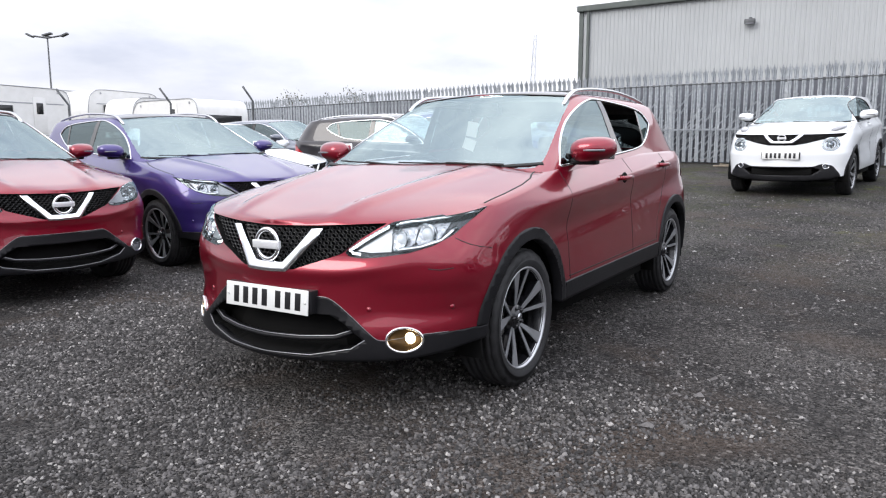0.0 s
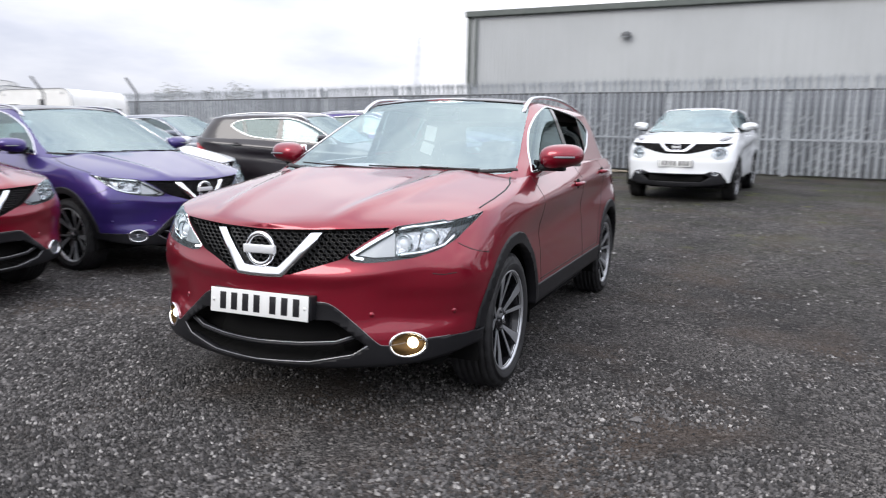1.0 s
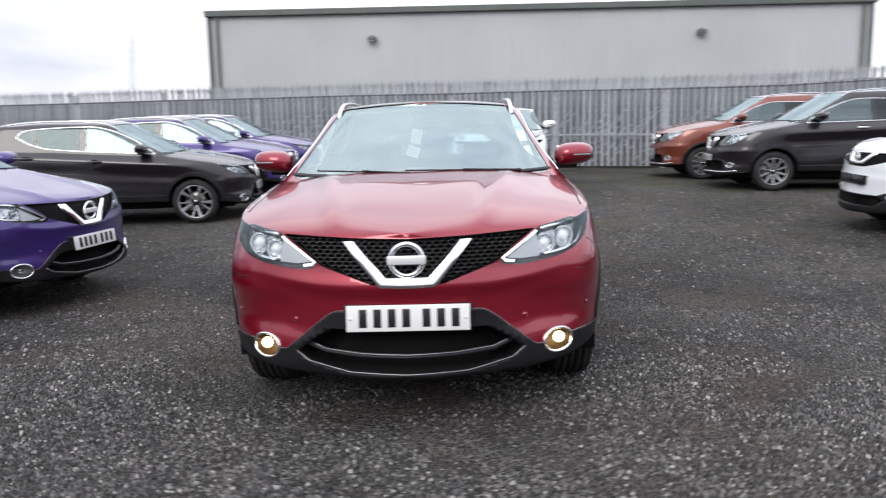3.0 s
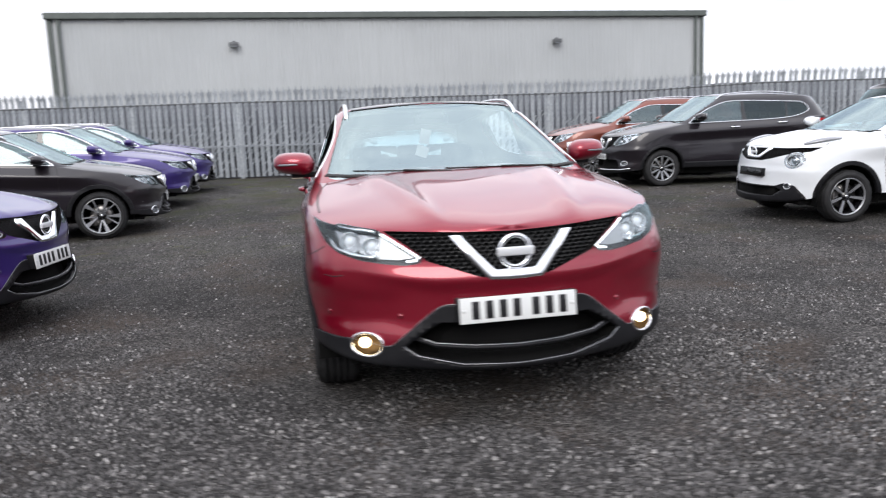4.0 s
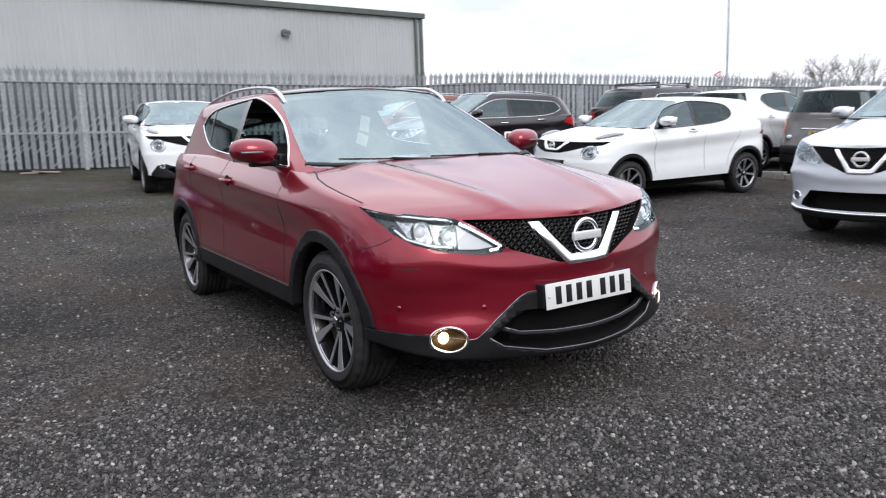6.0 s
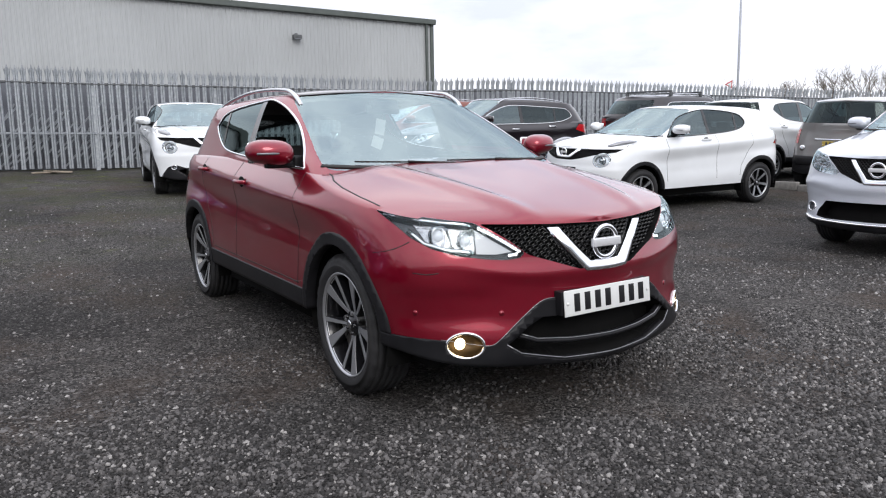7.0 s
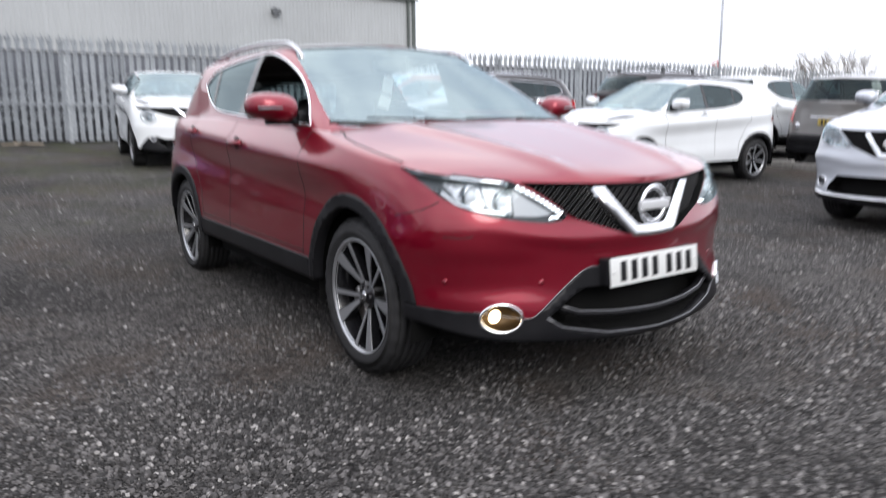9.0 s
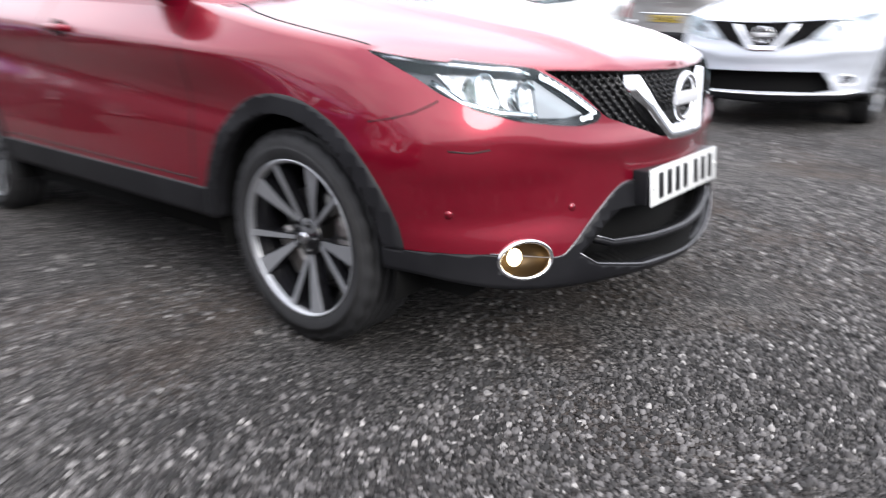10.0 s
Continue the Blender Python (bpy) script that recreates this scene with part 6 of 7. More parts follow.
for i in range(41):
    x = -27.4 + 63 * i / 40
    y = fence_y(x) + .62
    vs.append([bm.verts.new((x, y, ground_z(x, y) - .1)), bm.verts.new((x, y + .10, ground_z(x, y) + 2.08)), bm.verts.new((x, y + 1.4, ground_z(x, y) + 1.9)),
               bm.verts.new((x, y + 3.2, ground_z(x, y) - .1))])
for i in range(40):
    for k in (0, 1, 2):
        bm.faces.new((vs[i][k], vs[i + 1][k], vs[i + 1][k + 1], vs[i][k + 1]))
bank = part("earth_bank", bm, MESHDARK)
tagged(bank, "dark backing sheet added behind the gaps of the steel fence", "bank", kind="structure")


# unseen plain wall, added behind the camera to darken reflections near the horizon
bm = bmesh.new()
box(bm, -45, 45, -15.3, -15.0, -.1, 3.4)
wall = part("wall_south", bm, SHEET, smooth=False)
tagged(wall, "unseen plain grey wall added to darken low reflections", "wall", kind="structure")


# warehouse
def warehouse():
    X0, X1, Y, D, Z0, Z1 = -15.0, 24.8, 40.0, 30.0, .4, 9.55
    w = new("warehouse", None)
    tagged(w, "long pale grey profiled steel warehouse with dark eaves", "building")
    pitch = .25
    n = int((X1 - X0) / pitch)
    bm = bmesh.new()
    prof = []
    for k in range(n):
        x = X0 + k * pitch
        prof += [(x, Y), (x + pitch * .55, Y), (x + pitch * .65, Y - .03), (x + pitch * .90, Y - .03)]
    prof.append((X1, Y))
    lo = [bm.verts.new((x, y, Z0)) for x, y in prof]
    hi = [bm.verts.new((x, y, Z1)) for x, y in prof]
    for k in range(len(prof) - 1):
        bm.faces.new((lo[k], lo[k + 1], hi[k + 1], hi[k]))
    part("front_wall", bm, SHEET, w, smooth=False)
    for x, sx in ((X0, -1), (X1, 1)):
        bm = bmesh.new()
        box(bm, x - .1, x + .1, Y + .1, Y + D, Z0, Z1)
        part("end_wall", bm, SHEET, w, smooth=False)
        bm = bmesh.new()
        box(bm, min(x, x - sx * .26), max(x, x - sx * .26), Y - .10, Y + .25, Z0, Z1, .02)
        part("corner_trim", bm, EAVES, w, smooth=False)
        bm = bmesh.new()
        box(bm, x - sx * .62 - .08, x - sx * .62 + .08, Y - .22, Y - .06, Z0, Z1, .03)
        part("downpipe", bm, EAVES, w, smooth=False)
    bm = bmesh.new()
    box(bm, X0 - .10, X1 + .10, Y - .30, Y + .15, Z1, Z1 + .36, .05)
    part("gutter", bm, EAVES, w, smooth=False)
    bm = bmesh.new()
    ridge, e = Z1 + 1.3, .25
    a = [bm.verts.new(c) for c in ((X0 - e, Y - .2, Z1 + .30), (X1 + e, Y - .2, Z1 + .30), (X1 + e, Y + D / 2, ridge), (X0 - e, Y + D / 2, ridge), (X1 + e, Y + D, Z1 + .3), (X0 - e, Y + D, Z1 + .3))]
    bm.faces.new((a[0], a[1], a[2], a[3]))
    bm.faces.new((a[3], a[2], a[4], a[5]))
    part("roof", bm, EAVES, w, smooth=False)
    for x in (-4.99, 14.67):
        bm = bmesh.new()
        box(bm, x - .28, x + .28, Y - .42, Y - .14, 7.93, 8.20, .06)
        box(bm, x - .08, x + .08, Y - .2, Y, 8.0, 8.3, .02)
        lamp = part("wall_lamp", bm, DARKSTEEL, w)
        bm = bmesh.new()
        box(bm, x - .22, x + .22, Y - .425, Y - .30, 7.915, 7.97, .01)
        part("lamp_glass", bm, LAMPGREY, lamp)


warehouse()

# ---------------------------------------------------------------- parked cars
Q = crossover_spec()
XT = estate_suv_spec()
JK = bug_eyed_spec()


def spot(x, y, yaw, dz=0.0):
    return pose(x, y, ground_z(x, y) + dz, 0, 0, yaw)


def rest(s, x, y, yaw):
    """Stands a car on its four wheels on the sloping yard."""
    R2 = Matrix.Rotation(radians(yaw), 3, 'Z')
    pts = [Vector((x, y, 0)) + R2 @ Vector((sx * .8, dy, 0)) for sx in (1, -1) for dy in (0, s["base"])]
    g = [ground_z(p.x, p.y) for p in pts]
    pitch = math.degrees(math.atan2((g[1] + g[3] - g[0] - g[2]) / 2, s["base"]))
    roll = math.degrees(math.atan2((g[2] + g[3] - g[0] - g[1]) / 2, 1.6))
    z = (g[0] + g[2]) / 2
    return Matrix.Translation((x, y, z - .003)) @ R2.to_4x4() @ pose(0, 0, 0, pitch, roll, 0)


hero = build_car(Q, RED, pose(0, 0, -.006, 0.35, -.55, 0), "shiny red crossover with black cladding, lit fog lamps and open windows", open_windows={(-1, 0), (1, 1)}, lit=True)


def cabin_bits(m):
    """Rear-view mirror with sensor pod, hanging tags, and papers on the dash of the red car."""
    bm = bmesh.new()
    box(bm, -.12, .12, 1.16, 1.19, 1.385, 1.445, .012)
    box(bm, -.09, .09, 1.11, 1.20, 1.42, 1.475, .02)
    mir = part("rear_view_mirror", bm, DASH, hero)
    for k, (x, z, w, h, tilt) in enumerate(((-.06, 1.30, .075, .10, 12), (-.085, 1.20, .085, .075, 20))):
        bm = bmesh.new()
        box(bm, -w / 2, w / 2, -.001, .001, -h / 2, h / 2)
        o = part("paper_tag", bm, PAPER, smooth=False)
        o.matrix_basis = m @ pose(x, 1.10, z, 0, tilt, 8)
        tagged(o, "white paper tag hanging from the mirror of the red car", "paper tag", "paper tags")
    bm = bmesh.new()
    box(bm, -.15, .15, -.10, .10, 0, .002)
    o = part("paper_sheet", bm, PAPER, smooth=False)
    o.matrix_basis = m @ pose(-.45, .56, 1.075, -4, 0, 12)
    tagged(o, "white paper sheet lying on the dashboard of the red car", "paper sheet")


cabin_bits(hero.matrix_basis.copy())
red_two = build_car(Q, RED, rest(Q, -3.82, -.06, 86), "parked red crossover with chrome vee grille and black lower bumper", plate=None)
purple_one = build_car(Q, PURPLE, rest(Q, -3.70, 2.16, 82), "parked deep purple-blue crossover with chrome vee grille")
for owner, colour, x, turn in ((red_two, "second red", .05, 20), (purple_one, "purple", .48, -15)):
    bm = bmesh.new()
    box(bm, -.15, .15, -.105, .105, 0, .002)
    o = part("paper_sheet", bm, PAPER, smooth=False)
    o.matrix_basis = owner.matrix_basis.copy() @ pose(x, .60, 1.075, -6, 0, turn)
    tagged(o, "white paper sheet lying on the dashboard of the %s crossover" % colour, "paper sheet")
build_car(Q, BLACKP, rest(Q, -4.0, 7.85, 99), "parked near-black crossover with chrome window line")
build_car(Q, PURPLE, rest(Q, -3.95, 10.6, 92), "parked deep purple-blue crossover beside a black one")
build_car(Q, PURPLE, rest(Q, -3.95, 13.1, 92), "parked deep purple-blue crossover close to the steel fence")


def wing_lamps(car, s):
    """Slim clear lamps set into the tops of the wings."""
    tree = shell_parts(s)["tree"]
    for sg in (1, -1):
        ps = [on_top(tree, sg * (.63 + .10 * k / 8), -.46 + .42 * k / 8) for k in range(9)]
        bm = bmesh.new()
        rings = []
        for k, (p, nrm) in enumerate(ps):
            w = .068 * math.sin(math.pi * (.12 + .80 * k / 8)) ** .7
            rings.append([bm.verts.new(p + Vector((w * math.cos(a * math.pi / 6), 0, -.02 + .62 * w * max(0, math.sin(a * math.pi / 6)) + .020))) for a in range(12)])
        for r0, r1 in zip(rings, rings[1:]):
            for j in range(12):
                bm.faces.new((r0[j], r0[(j + 1) % 12], r1[(j + 1) % 12], r1[j]))
        bm.faces.new(rings[0])
        bm.faces.new(rings[-1][::-1])
        bmesh.ops.recalc_face_normals(bm, faces=list(bm.faces))
        part("wing_lamp", bm, LAMPCLEAR, car, "clear lamp set on the wing")


LAMPCLEAR = mat("clear_lamp_cover", (0.24, 0.245, 0.26), 0.08, 0.4, 0.5, 1.0)
jk1 = build_car(JK, WHITEP, rest(JK, .96, 9.54, -6), "white small crossover with round lamps parked before the fence")
jk2 = build_car(JK, WHITEP, rest(JK, 5.74, 4.85, -94), "white small crossover parked side-on with a blank plate", plate="blank")
wing_lamps(jk1, JK)
wing_lamps(jk2, JK)
build_car(XT, BLACKP, rest(XT, 5.85, 9.86, -94), "black estate-bodied crossover with chrome window line")
build_car(XT, BROWN, rest(XT, 5.45, 12.3, -95), "copper-orange estate-bodied crossover parked behind a black one")
build_car(XT, SILVERP, rest(XT, 5.78, .42, -88), "pale silver estate-bodied crossover with no number plate", plate=None)
HB = hatch_spec()
MP = people_carrier_spec()
build_car(HB, WHITEP, rest(HB, -6.2, 5.2, 90), "white hatchback parked behind the front row")
build_car(HB, BLUEGREY, rest(HB, -8.7, 9.3, 94), "blue-grey hatchback parked behind the front row")
carrier = build_car(MP, GREYP, rest(MP, 13.65, 4.30, 100), "warm grey people carrier parked with its tail to the yard")
build_car(MP, WHITEP, rest(MP, 13.6, 6.25, 92), "white people carrier parked behind a small crossover")


def tail_fittings(car, s):
    """Plate, bright strip, dark bumper and round lamps on an upright tail."""
    tree = shell_parts(s)["tree"]

    def back(x, z):
        p, nrm, _, _ = tree.ray_cast(Vector((x, 6, z)), Vector((0, -1, 0)))
        return (p, nrm) if p else (Vector((x, 3.4, z)), Vector((0, 1, 0)))
    p, _ = back(0, .80)
    plate_parts(car, pose(0, p.y + .012, .80, 0, 0, 180), rear=True)
    for nm, x1, z, w, h, mt in (("boot_strip", .42, .885, .014, .010, CHROME), ("bumper_moulding", .80, .50, .085, .022, CLAD)):
        bm = bmesh.new()
        ps = [back(-x1 + 2 * x1 * k / 20, z) for k in range(21)]
        sweep(bm, [q + Vector((0, h * .4, 0)) for q, _ in ps], 0, 10, False, (w, h), [Vector((0, 1, 0))] * 21)
        part(nm, bm, mt, car)
    for sx in (-1, 1):
        q, nrm = back(sx * .62, .72)
        bm = bmesh.new()
        bmesh.ops.create_uvsphere(bm, u_segments=20, v_segments=10, radius=.055)
        for v in bm.verts:
            v.co.y *= .4
        part("reversing_lamp", bm, REFLECT, car).matrix_basis = Matrix.Translation(q)


tail_fittings(carrier, MP)
van = build_car(XT, BLACKP, rest(XT, 13.1, 8.15, 92), "black estate with roof bars parked tail to the yard")
build_car(HB, WHITEP, rest(HB, 16.5, 11.2, 80), "white hatchback parked far back by the fence")
build_car(MP, WHITEP, rest(MP, 17.6, 8.8, 80), "white people carrier parked far back by the fence")


# ---------------------------------------------------------------- yard furniture and distance
def tube_part(name, pts, r, material, parent=None, sides=8):
    bm = bmesh.new()
    sweep(bm, pts, r, sides)
    return part(name, bm, material, parent)


def roof_bars(m):
    rack = new("roof_rack", None)
    rack.matrix_basis = m
    tagged(rack, "black steel roof bars on the dark estate", "roof rack")
    for y in (1.7, 2.75):
        bm = bmesh.new()
        box(bm, -.62, .62, y - .03, y + .03, 1.80, 1.835, .008)
        part("cross_bar", bm, DARKSTEEL, rack)
        for sx in (-1, 1):
            bm = bmesh.new()
            box(bm, sx * .60 - .03, sx * .60 + .03, y - .03, y + .03, 1.655, 1.80, .008)
            part("bar_foot", bm, DARKSTEEL, rack)


roof_bars(van.matrix_basis.copy())


def caravan(x, y, yaw, length, height, label):
    """Touring caravan: rounded ends, raised roof edge, windows with frames, door, stripe, wheels."""
    c = new("caravan", None)
    c.matrix_basis = spot(x, y, yaw)
    tagged(c, label, "caravan", "caravans in the next yard")
    h0, h1, L, D = .45, height, length, 2.2
    prof = [(-L / 2 + .25, h0), (-L / 2 + .05, h0 + .5), (-L / 2, h0 + 1.0), (-L / 2 + .12, h1 - .35), (-L / 2 + .45, h1 - .05), (-L / 2 + .9, h1),
            (L / 2 - .5, h1 - .03), (L / 2 - .12, h1 - .15), (L / 2, h1 - .6), (L / 2, h0 + .5), (L / 2 - .1, h0)]
    prof = rounded(prof, .18, 3)
    bm = bmesh.new()
    a = [bm.verts.new((u, -D / 2, v)) for u, v in prof]
    b = [bm.verts.new((u, D / 2, v)) for u, v in prof]
    bm.faces.new(a)
    bm.faces.new(b[::-1])
    for k in range(len(prof)):
        j = (k + 1) % len(prof)
        bm.faces.new((a[k], b[k], b[j], a[j]))
    bmesh.ops.recalc_face_normals(bm, faces=list(bm.faces))
    sharp(part("shell", bm, GRP, c), 40)
    bm = bmesh.new()
    sweep(bm, [(u, -D / 2 - .004, v) for u, v in prof], .022, 6, True)
    part("edge_trim", bm, GRPGREY, c)
    bm = bmesh.new()
    for u in (-L / 2 + .75, L / 2 - .55):
        box(bm, u - .05, u + .05, -D / 2 - .02, -D / 2 - .002, h1 - .24, h1 - .15, .01)
    part("marker_lamp", bm, GRPGREY, c)
    for z, hh in ((h1 - .75, .05),):
        bm = bmesh.new()
        box(bm, -L / 2 + .5, L / 2 - .3, -D / 2 - .012, -D / 2 - .001, z, z + hh, .004)
        part("stripe", bm, GRPGREY, c)
    for u, wdt in ((-L / 2 + 1.3, .9),):
        bm = bmesh.new()
        box(bm, u - wdt / 2, u + wdt / 2, -D / 2 - .03, -D / 2 - .002, 1.25, 1.75, .02)
        w = part("window", bm, GLOSSBLACK, c)
        bm = bmesh.new()
        sweep(bm, [(u - wdt / 2, -D / 2 - .03, 1.25), (u + wdt / 2, -D / 2 - .03, 1.25), (u + wdt / 2, -D / 2 - .03, 1.75), (u - wdt / 2, -D / 2 - .03, 1.75)], .02, 6, True)
        part("window_frame", bm, GRP, w)
    bm = bmesh.new()
    box(bm, .45, 1.05, -D / 2 - .02, -D / 2 - .002, .55, 2.15, .02)
    d = part("door", bm, GRP, c)
    bm = bmesh.new()
    box(bm, .60, .90, -D / 2 - .035, -D / 2 - .018, 1.40, 1.90, .02)
    part("door_window", bm, GLOSSBLACK, d)
    # front window and lamps of the end wall that faces the yard
    bm = bmesh.new()
    box(bm, L / 2 - .01, L / 2 + .025, -.80, .80, 1.25, 1.66, .02)
    w = part("end_window", bm, GLOSSBLACK, c)
    bm = bmesh.new()
    box(bm, L / 2 - .005, L / 2 + .018, -.90, .90, .62, .74, .01)
    part("end_stripe", bm, GRPGREY, c)
    for sy in (-1, 1):
        bm = bmesh.new()
        box(bm, L / 2 - .06, L / 2 + .03, sy * .86 - .07, sy * .86 + .07, .80, 1.12, .02)
        part("tail_lamp", bm, REDLENS, c)
    for sy in (-1, 1):
        bm = bmesh.new()
        lathe(bm, [(-.09, .01), (-.09, .29), (.09, .29), (.09, .17), (.06, .01)], 24)
        wv = part("wheel", bm, RUBBER, c)
        wv.matrix_basis = pose(-.2, sy * (D / 2 - .2), .29, 0, 0, 90)


caravan(-31.7, 13.7, 92, 4.4, 2.60, "white touring caravan behind the parked cars")
caravan(-37.1, 18.6, 92, 4.4, 2.50, "white touring caravan with a small door window")
caravan(-33.4, 19.8, 92, 4.2, 2.50, "white touring caravan with a grey stripe")
caravan(-30.2, 20.1, 92, 4.2, 2.40, "white touring caravan between two others")
caravan(-22.2, 16.0, -7, 5.0, 2.30, "long white touring caravan close to the fence")


def cranked_post(x, y, yaw, label):
    z = ground_z(x, y)
    bm = bmesh.new()
    c, s_ = math.cos(radians(yaw)), math.sin(radians(yaw))
    sweep(bm, [(x, y, z - .1), (x, y, z + 1.6), (x, y, z + 2.06), (x - .10 * c, y - .10 * s_, z + 2.22), (x - .30 * c, y - .30 * s_, z + 2.52)], .035, 6)
    for k in range(3):
        box(bm, x - (.06 + k * .1) * c - .02, x - (.06 + k * .1) * c + .02, y - (.06 + k * .1) * s_ - .02, y - (.06 + k * .1) * s_ + .02, z + 2.14 + k * .15, z + 2.19 + k * .15)
    tagged(part("cranked_fence_post", bm, DARKSTEEL), label, "fence post", "cranked posts")


cranked_post(-18.42, 8.84, 55, "dark cranked steel post of a boundary fence")
cranked_post(-16.86, 11.2, 55, "dark cranked steel post of a boundary fence")
cranked_post(-15.26, 13.1, 55, "dark cranked steel post with a wire arm")


def lamp_mast(x, y, h):
    m = new("floodlight_mast", None)
    m.matrix_basis = spot(x, y, 0)
    tagged(m, "tall slim steel mast with four floodlights", "lamp mast")
    bm = bmesh.new()
    n = 10
    rings = [[bm.verts.new((.075 * (1 - .4 * t) * math.cos(k * math.pi / 5), .075 * (1 - .4 * t) * math.sin(k * math.pi / 5), h * t)) for k in range(n)] for t in (0, .5, 1)]
    for a, b in zip(rings, rings[1:]):
        for k in range(n):
            bm.faces.new((a[k], a[(k + 1) % n], b[(k + 1) % n], b[k]))
    part("mast", bm, DARKSTEEL, m)
    tube_part("cross_arm", [(-.9, -.5, h), (0, 0, h - .15), (.9, .5, h)], .06, DARKSTEEL, m)
    for dx, dy, rx in ((-1.2, -.6, 25), (-.5, .2, 15), (.5, -.2, -15), (1.2, .6, -25)):
        bm = bmesh.new()
        box(bm, -.26, .26, -.18, .18, -.07, .07, .04)
        o = part("floodlight", bm, DARKSTEEL, m)
        o.matrix_basis = pose(dx, dy, h + .05, 0, rx, 35)


lamp_mast(-49.9, 25.7, 7.4)


def lattice_mast(x, y, z0, h):
    m = new("lattice_mast", None)
    m.matrix_basis = pose(x, y, z0, 0, 2.4, 20)
    tagged(m, "far slim lattice crane mast against the sky", "crane mast")
    for k in range(4):
        a = math.pi / 4 + k * math.pi / 2
        tube_part("chord", [(1.0 * math.cos(a), 1.0 * math.sin(a), 0), (.35 * math.cos(a), .35 * math.sin(a), h)], .045, SATINGREY, m, 5)
    bm = bmesh.new()
    steps = 14
    for j in range(steps):
        for k in range(4):
            a0, a1 = math.pi / 4 + k * math.pi / 2, math.pi / 4 + (k + 1) * math.pi / 2
            r0, r1 = 1.0 - .65 * j / steps, 1.0 - .65 * (j + 1) / steps
            sweep(bm, [(r0 * math.cos(a0), r0 * math.sin(a0), h * j / steps), (r1 * math.cos(a1), r1 * math.sin(a1), h * (j + 1) / steps)], .03, 4)
    part("lacing", bm, SATINGREY, m)


SATINGREY = mottled("pale_grey_steel", (0.36, 0.38, 0.42), (0.46, 0.48, 0.52), 1.0, 0.6)
lattice_mast(-62.3, 131.2, .6, 23.4)
pole = tube_part("street_lamp_pole", [(46.4, 30.9, .7), (46.3, 30.8, 7), (46.2, 30.75, 14)], .085, SATINGREY)
tagged(pole, "slim grey street lamp pole beyond the fence", "lamp pole")
sign = new("warning_sign", None)
sign.matrix_basis = pose(22.1, 14.3, ground_z(22.1, 14.3), 0, 0, -35)
tagged(sign, "red-edged triangular road warning sign on a post", "road sign")
tube_part("sign_post", [(0, 0, 0), (0, 0, 2.5)], .03, SATINGREY, sign)
for nm, r, yy, mt in (("sign_border", .19, -.045, SIGNRED), ("sign_face", .115, -.055, PLATE_W)):
    bm = bmesh.new()
    vs = bmesh.ops.create_cone(bm, cap_ends=True, segments=3, radius1=r, radius2=r, depth=.008)["verts"]
    bmesh.ops.transform(bm, matrix=Matrix.Translation((0, yy, 2.55)) @ Matrix.Rotation(math.pi / 2, 4, 'X') @ Matrix.Rotation(math.pi / 2, 4, 'Z'), verts=vs)
    part(nm, bm, mt, sign, smooth=False)


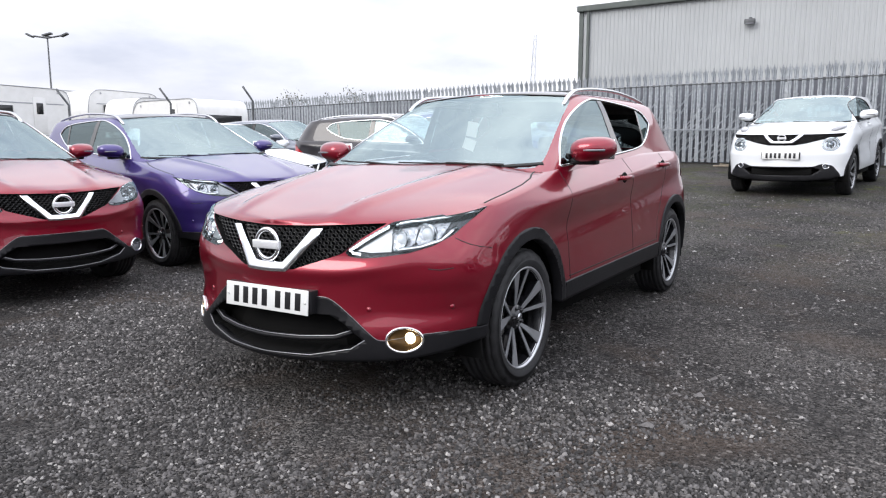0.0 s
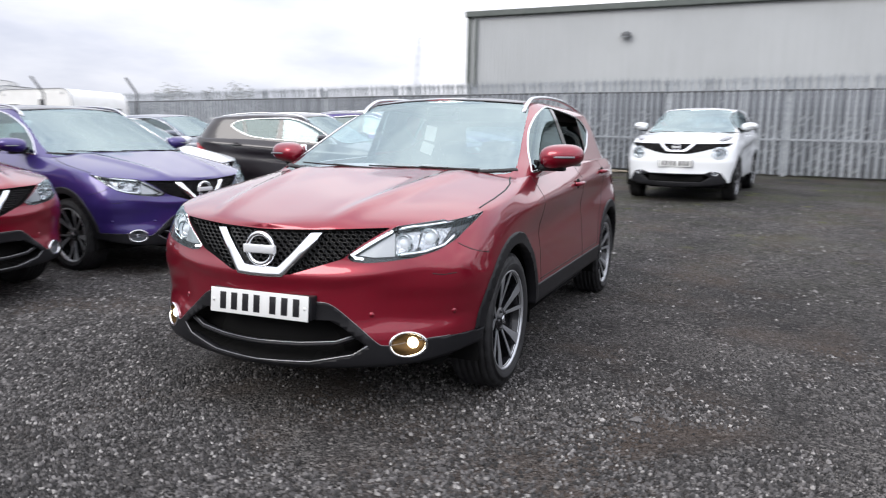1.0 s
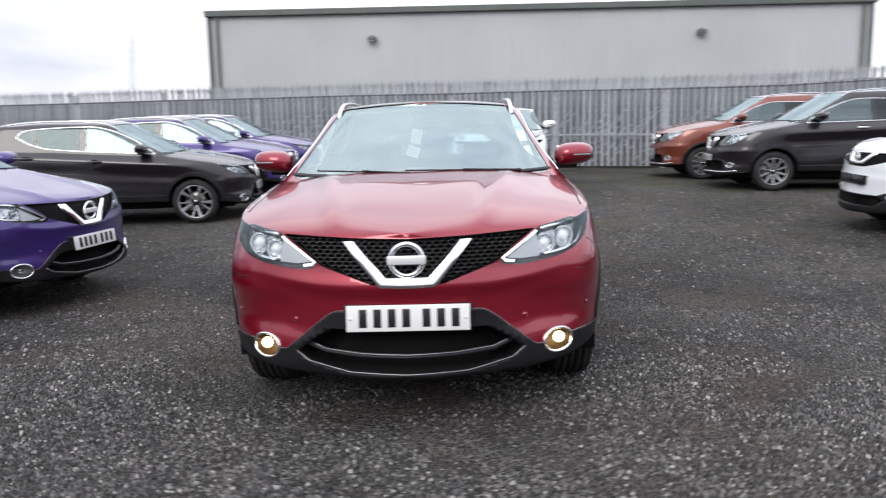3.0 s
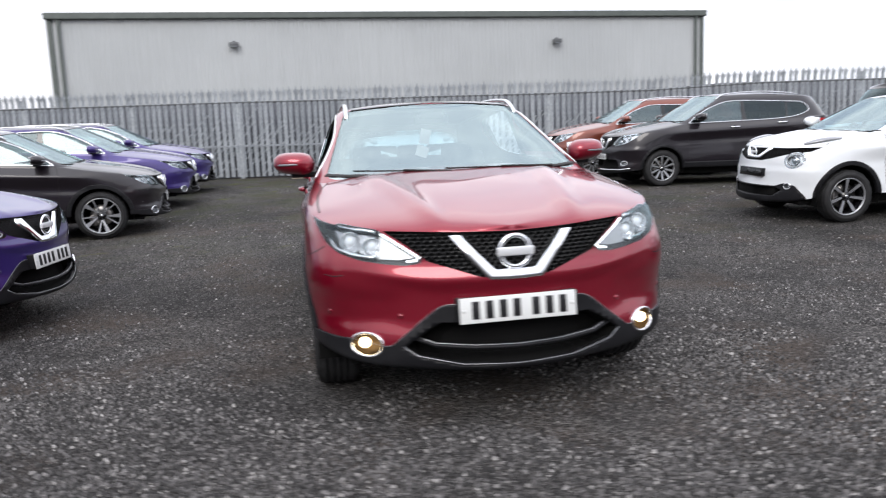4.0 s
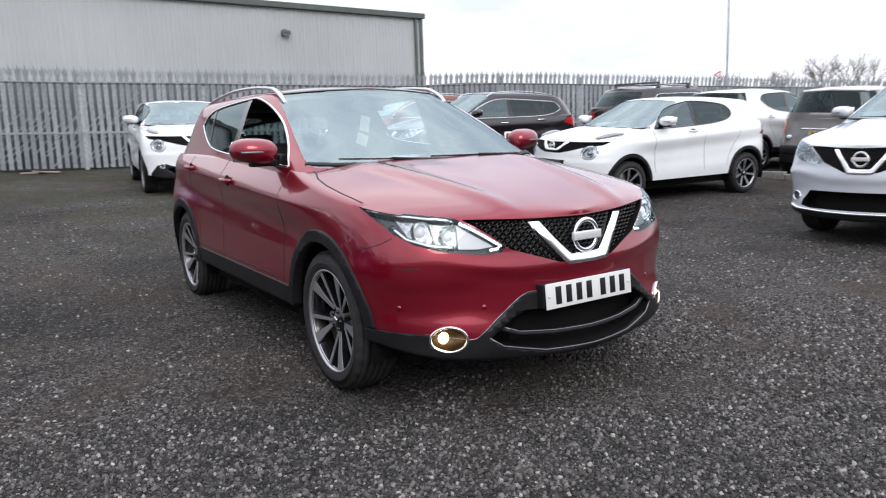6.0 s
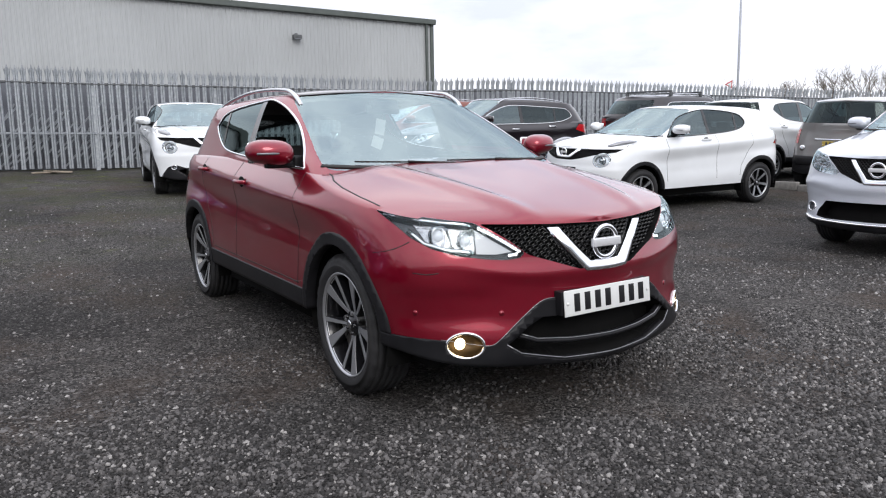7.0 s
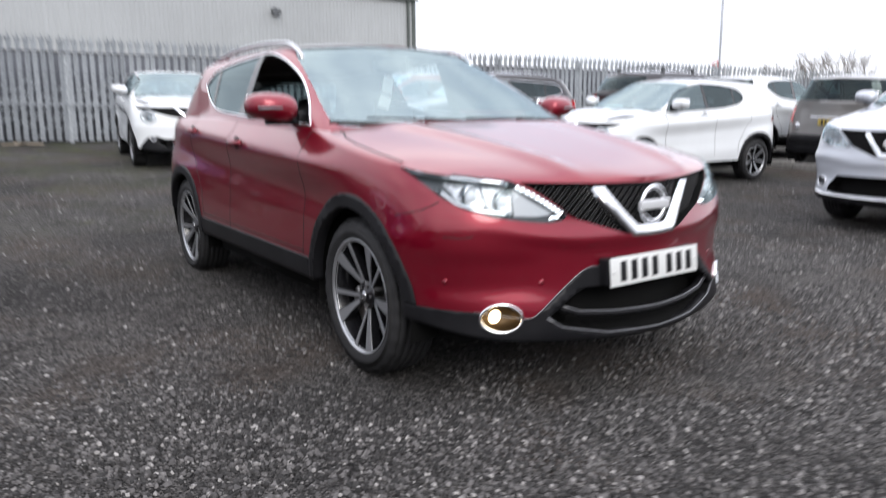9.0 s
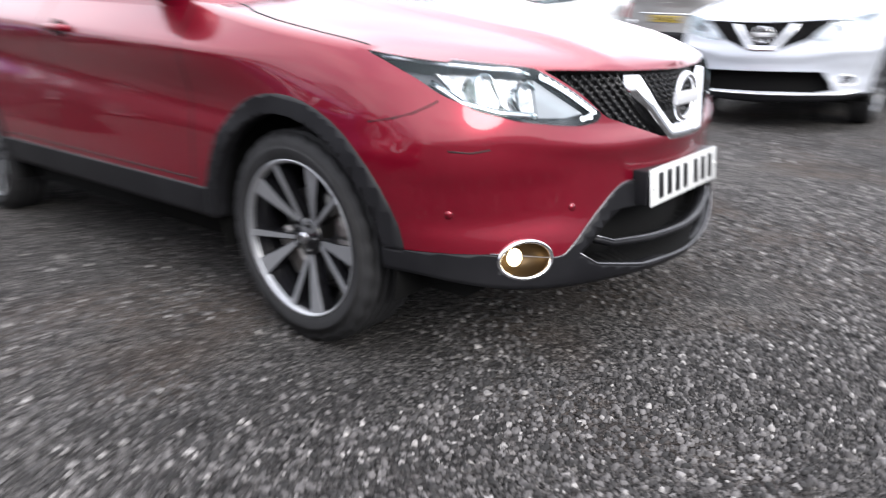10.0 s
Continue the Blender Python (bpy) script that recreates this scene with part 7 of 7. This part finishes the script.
def bare_tree(x, y, h, seed, label, leafy=0):
    """Winter tree: forked limbs down to fine twigs."""
    t = new("bare_tree", None)
    t.matrix_basis = spot(x, y, 0)
    tagged(t, label, "tree", "bare trees beyond the fence")
    rg = random.Random(seed)
    trunk, crown = bmesh.new(), bmesh.new()
    tips = []

    def grow(bm_, p, d, ln, r, depth):
        pts = [p]
        for k in range(3):
            d = (d + Vector((rg.gauss(0, .10), rg.gauss(0, .10), rg.gauss(.03, .05)))).normalized()
            p = p + d * (ln / 3)
            pts.append(p)
        n = 5 if depth < 2 else 3
        rings = []
        for k, q in enumerate(pts):
            rr = r * (1 - .16 * k)
            u = d.orthogonal().normalized()
            w = d.cross(u)
            rings.append([bm_.verts.new(q + u * rr * math.cos(2 * math.pi * j / n) + w * rr * math.sin(2 * math.pi * j / n)) for j in range(n)])
        for a, b in zip(rings, rings[1:]):
            for j in range(n):
                bm_.faces.new((a[j], a[(j + 1) % n], b[(j + 1) % n], b[j]))
        if depth >= 5:
            tips.append(p)
            return
        for k in range(rg.choice((3, 3, 4) if h > 6 else (2, 3, 3)) if depth else 5):
            nd = (d * .8 + Vector((rg.gauss(0, .42), rg.gauss(0, .42), rg.uniform(0, .35)))).normalized()
            grow(crown, pts[-1] if k < 2 else pts[rg.choice((1, 2, 3))], nd, ln * rg.uniform(.58, .82), r * .58, depth + 1)
    grow(trunk, Vector((0, 0, -.2)), Vector((0, 0, 1)), h * .28, h * .018, 0)
    part("trunk", trunk, BARK, t)
    part("crown", crown, BARK, t)
    if leafy:
        lf = bmesh.new()
        for p in tips:
            for k in range(leafy):
                c = p + Vector((rg.gauss(0, .15), rg.gauss(0, .15), rg.gauss(0, .15)))
                a, b = Vector((rg.gauss(0, 1), rg.gauss(0, 1), rg.gauss(0, 1))).normalized() * .05, Vector((rg.gauss(0, 1), rg.gauss(0, 1), rg.gauss(0, 1))).normalized() * .05
                lf.faces.new([lf.verts.new(q) for q in (c - a, c - b, c + a, c + b)])
        part("leaves", lf, LEAF, t, smooth=False)


bare_tree(58.9, 30.3, 8.8, 1, "bare many-stemmed winter tree beyond the fence")
bare_tree(55.5, 33.0, 7.0, 2, "low bare winter tree beyond the fence")
bare_tree(62.5, 29.0, 8.6, 3, "bare winter tree beyond the fence")
bare_tree(66.5, 54.5, 9.0, 4, "far bare winter tree beyond the fence")
bare_tree(61.0, 40.0, 7.5, 8, "low bare winter tree beyond the fence")
bare_tree(-25.2, 25.5, 4.4, 5, "thin shrub with a few leaves behind the fence", 2)
bare_tree(-23.0, 27.0, 4.6, 6, "thin shrub with a few leaves behind the fence", 2)

# meter box on the fence
bm = bmesh.new()
box(bm, -.22, .22, -.10, .10, -.13, .13, .02)
mb = part("junction_box", bm, GRP)
mb.matrix_basis = pose(-15.9, fence_y(-15.9) - .14, ground_z(-15.9, 17.4) + 1.25, 0, 0, -6)
tagged(mb, "small white junction box fixed to the fence", "junction box")

# kerb beside the far row
kerb = new("kerb", None)
tagged(kerb, "low grey concrete kerb along the far parking row", "kerb", kind="structure")
bm = bmesh.new()
box(bm, -.06, .06, -.45, .45, 0, .15, .015)
kme = mesh_from("kerbstone", bm)
for k in range(16):
    y = -1.0 + k * .915
    q = link_part("kerbstone", kme, CONC, kerb)
    q.matrix_basis = pose(9.75 + rnd.gauss(0, .006), y, ground_z(9.75, y) - .03, 0, rnd.gauss(0, .6), rnd.gauss(0, .5))

# broken boards at the foot of the fence
for k, (x, y, ln, yaw) in enumerate(((-1.15, 15.2, .55, 10), (-.85, 15.05, .45, -25), (-1.05, 14.95, .35, 40))):
    bm = bmesh.new()
    box(bm, -ln / 2, ln / 2, -.05, .05, 0, .03, .004)
    o = part("broken_board", bm, TIMBER, smooth=False)
    o.matrix_basis = pose(x, y, ground_z(x, y) + .005 + .02 * k, 2, 3 * k, yaw)
    tagged(o, "short broken timber board lying by the fence", "board", "broken boards")
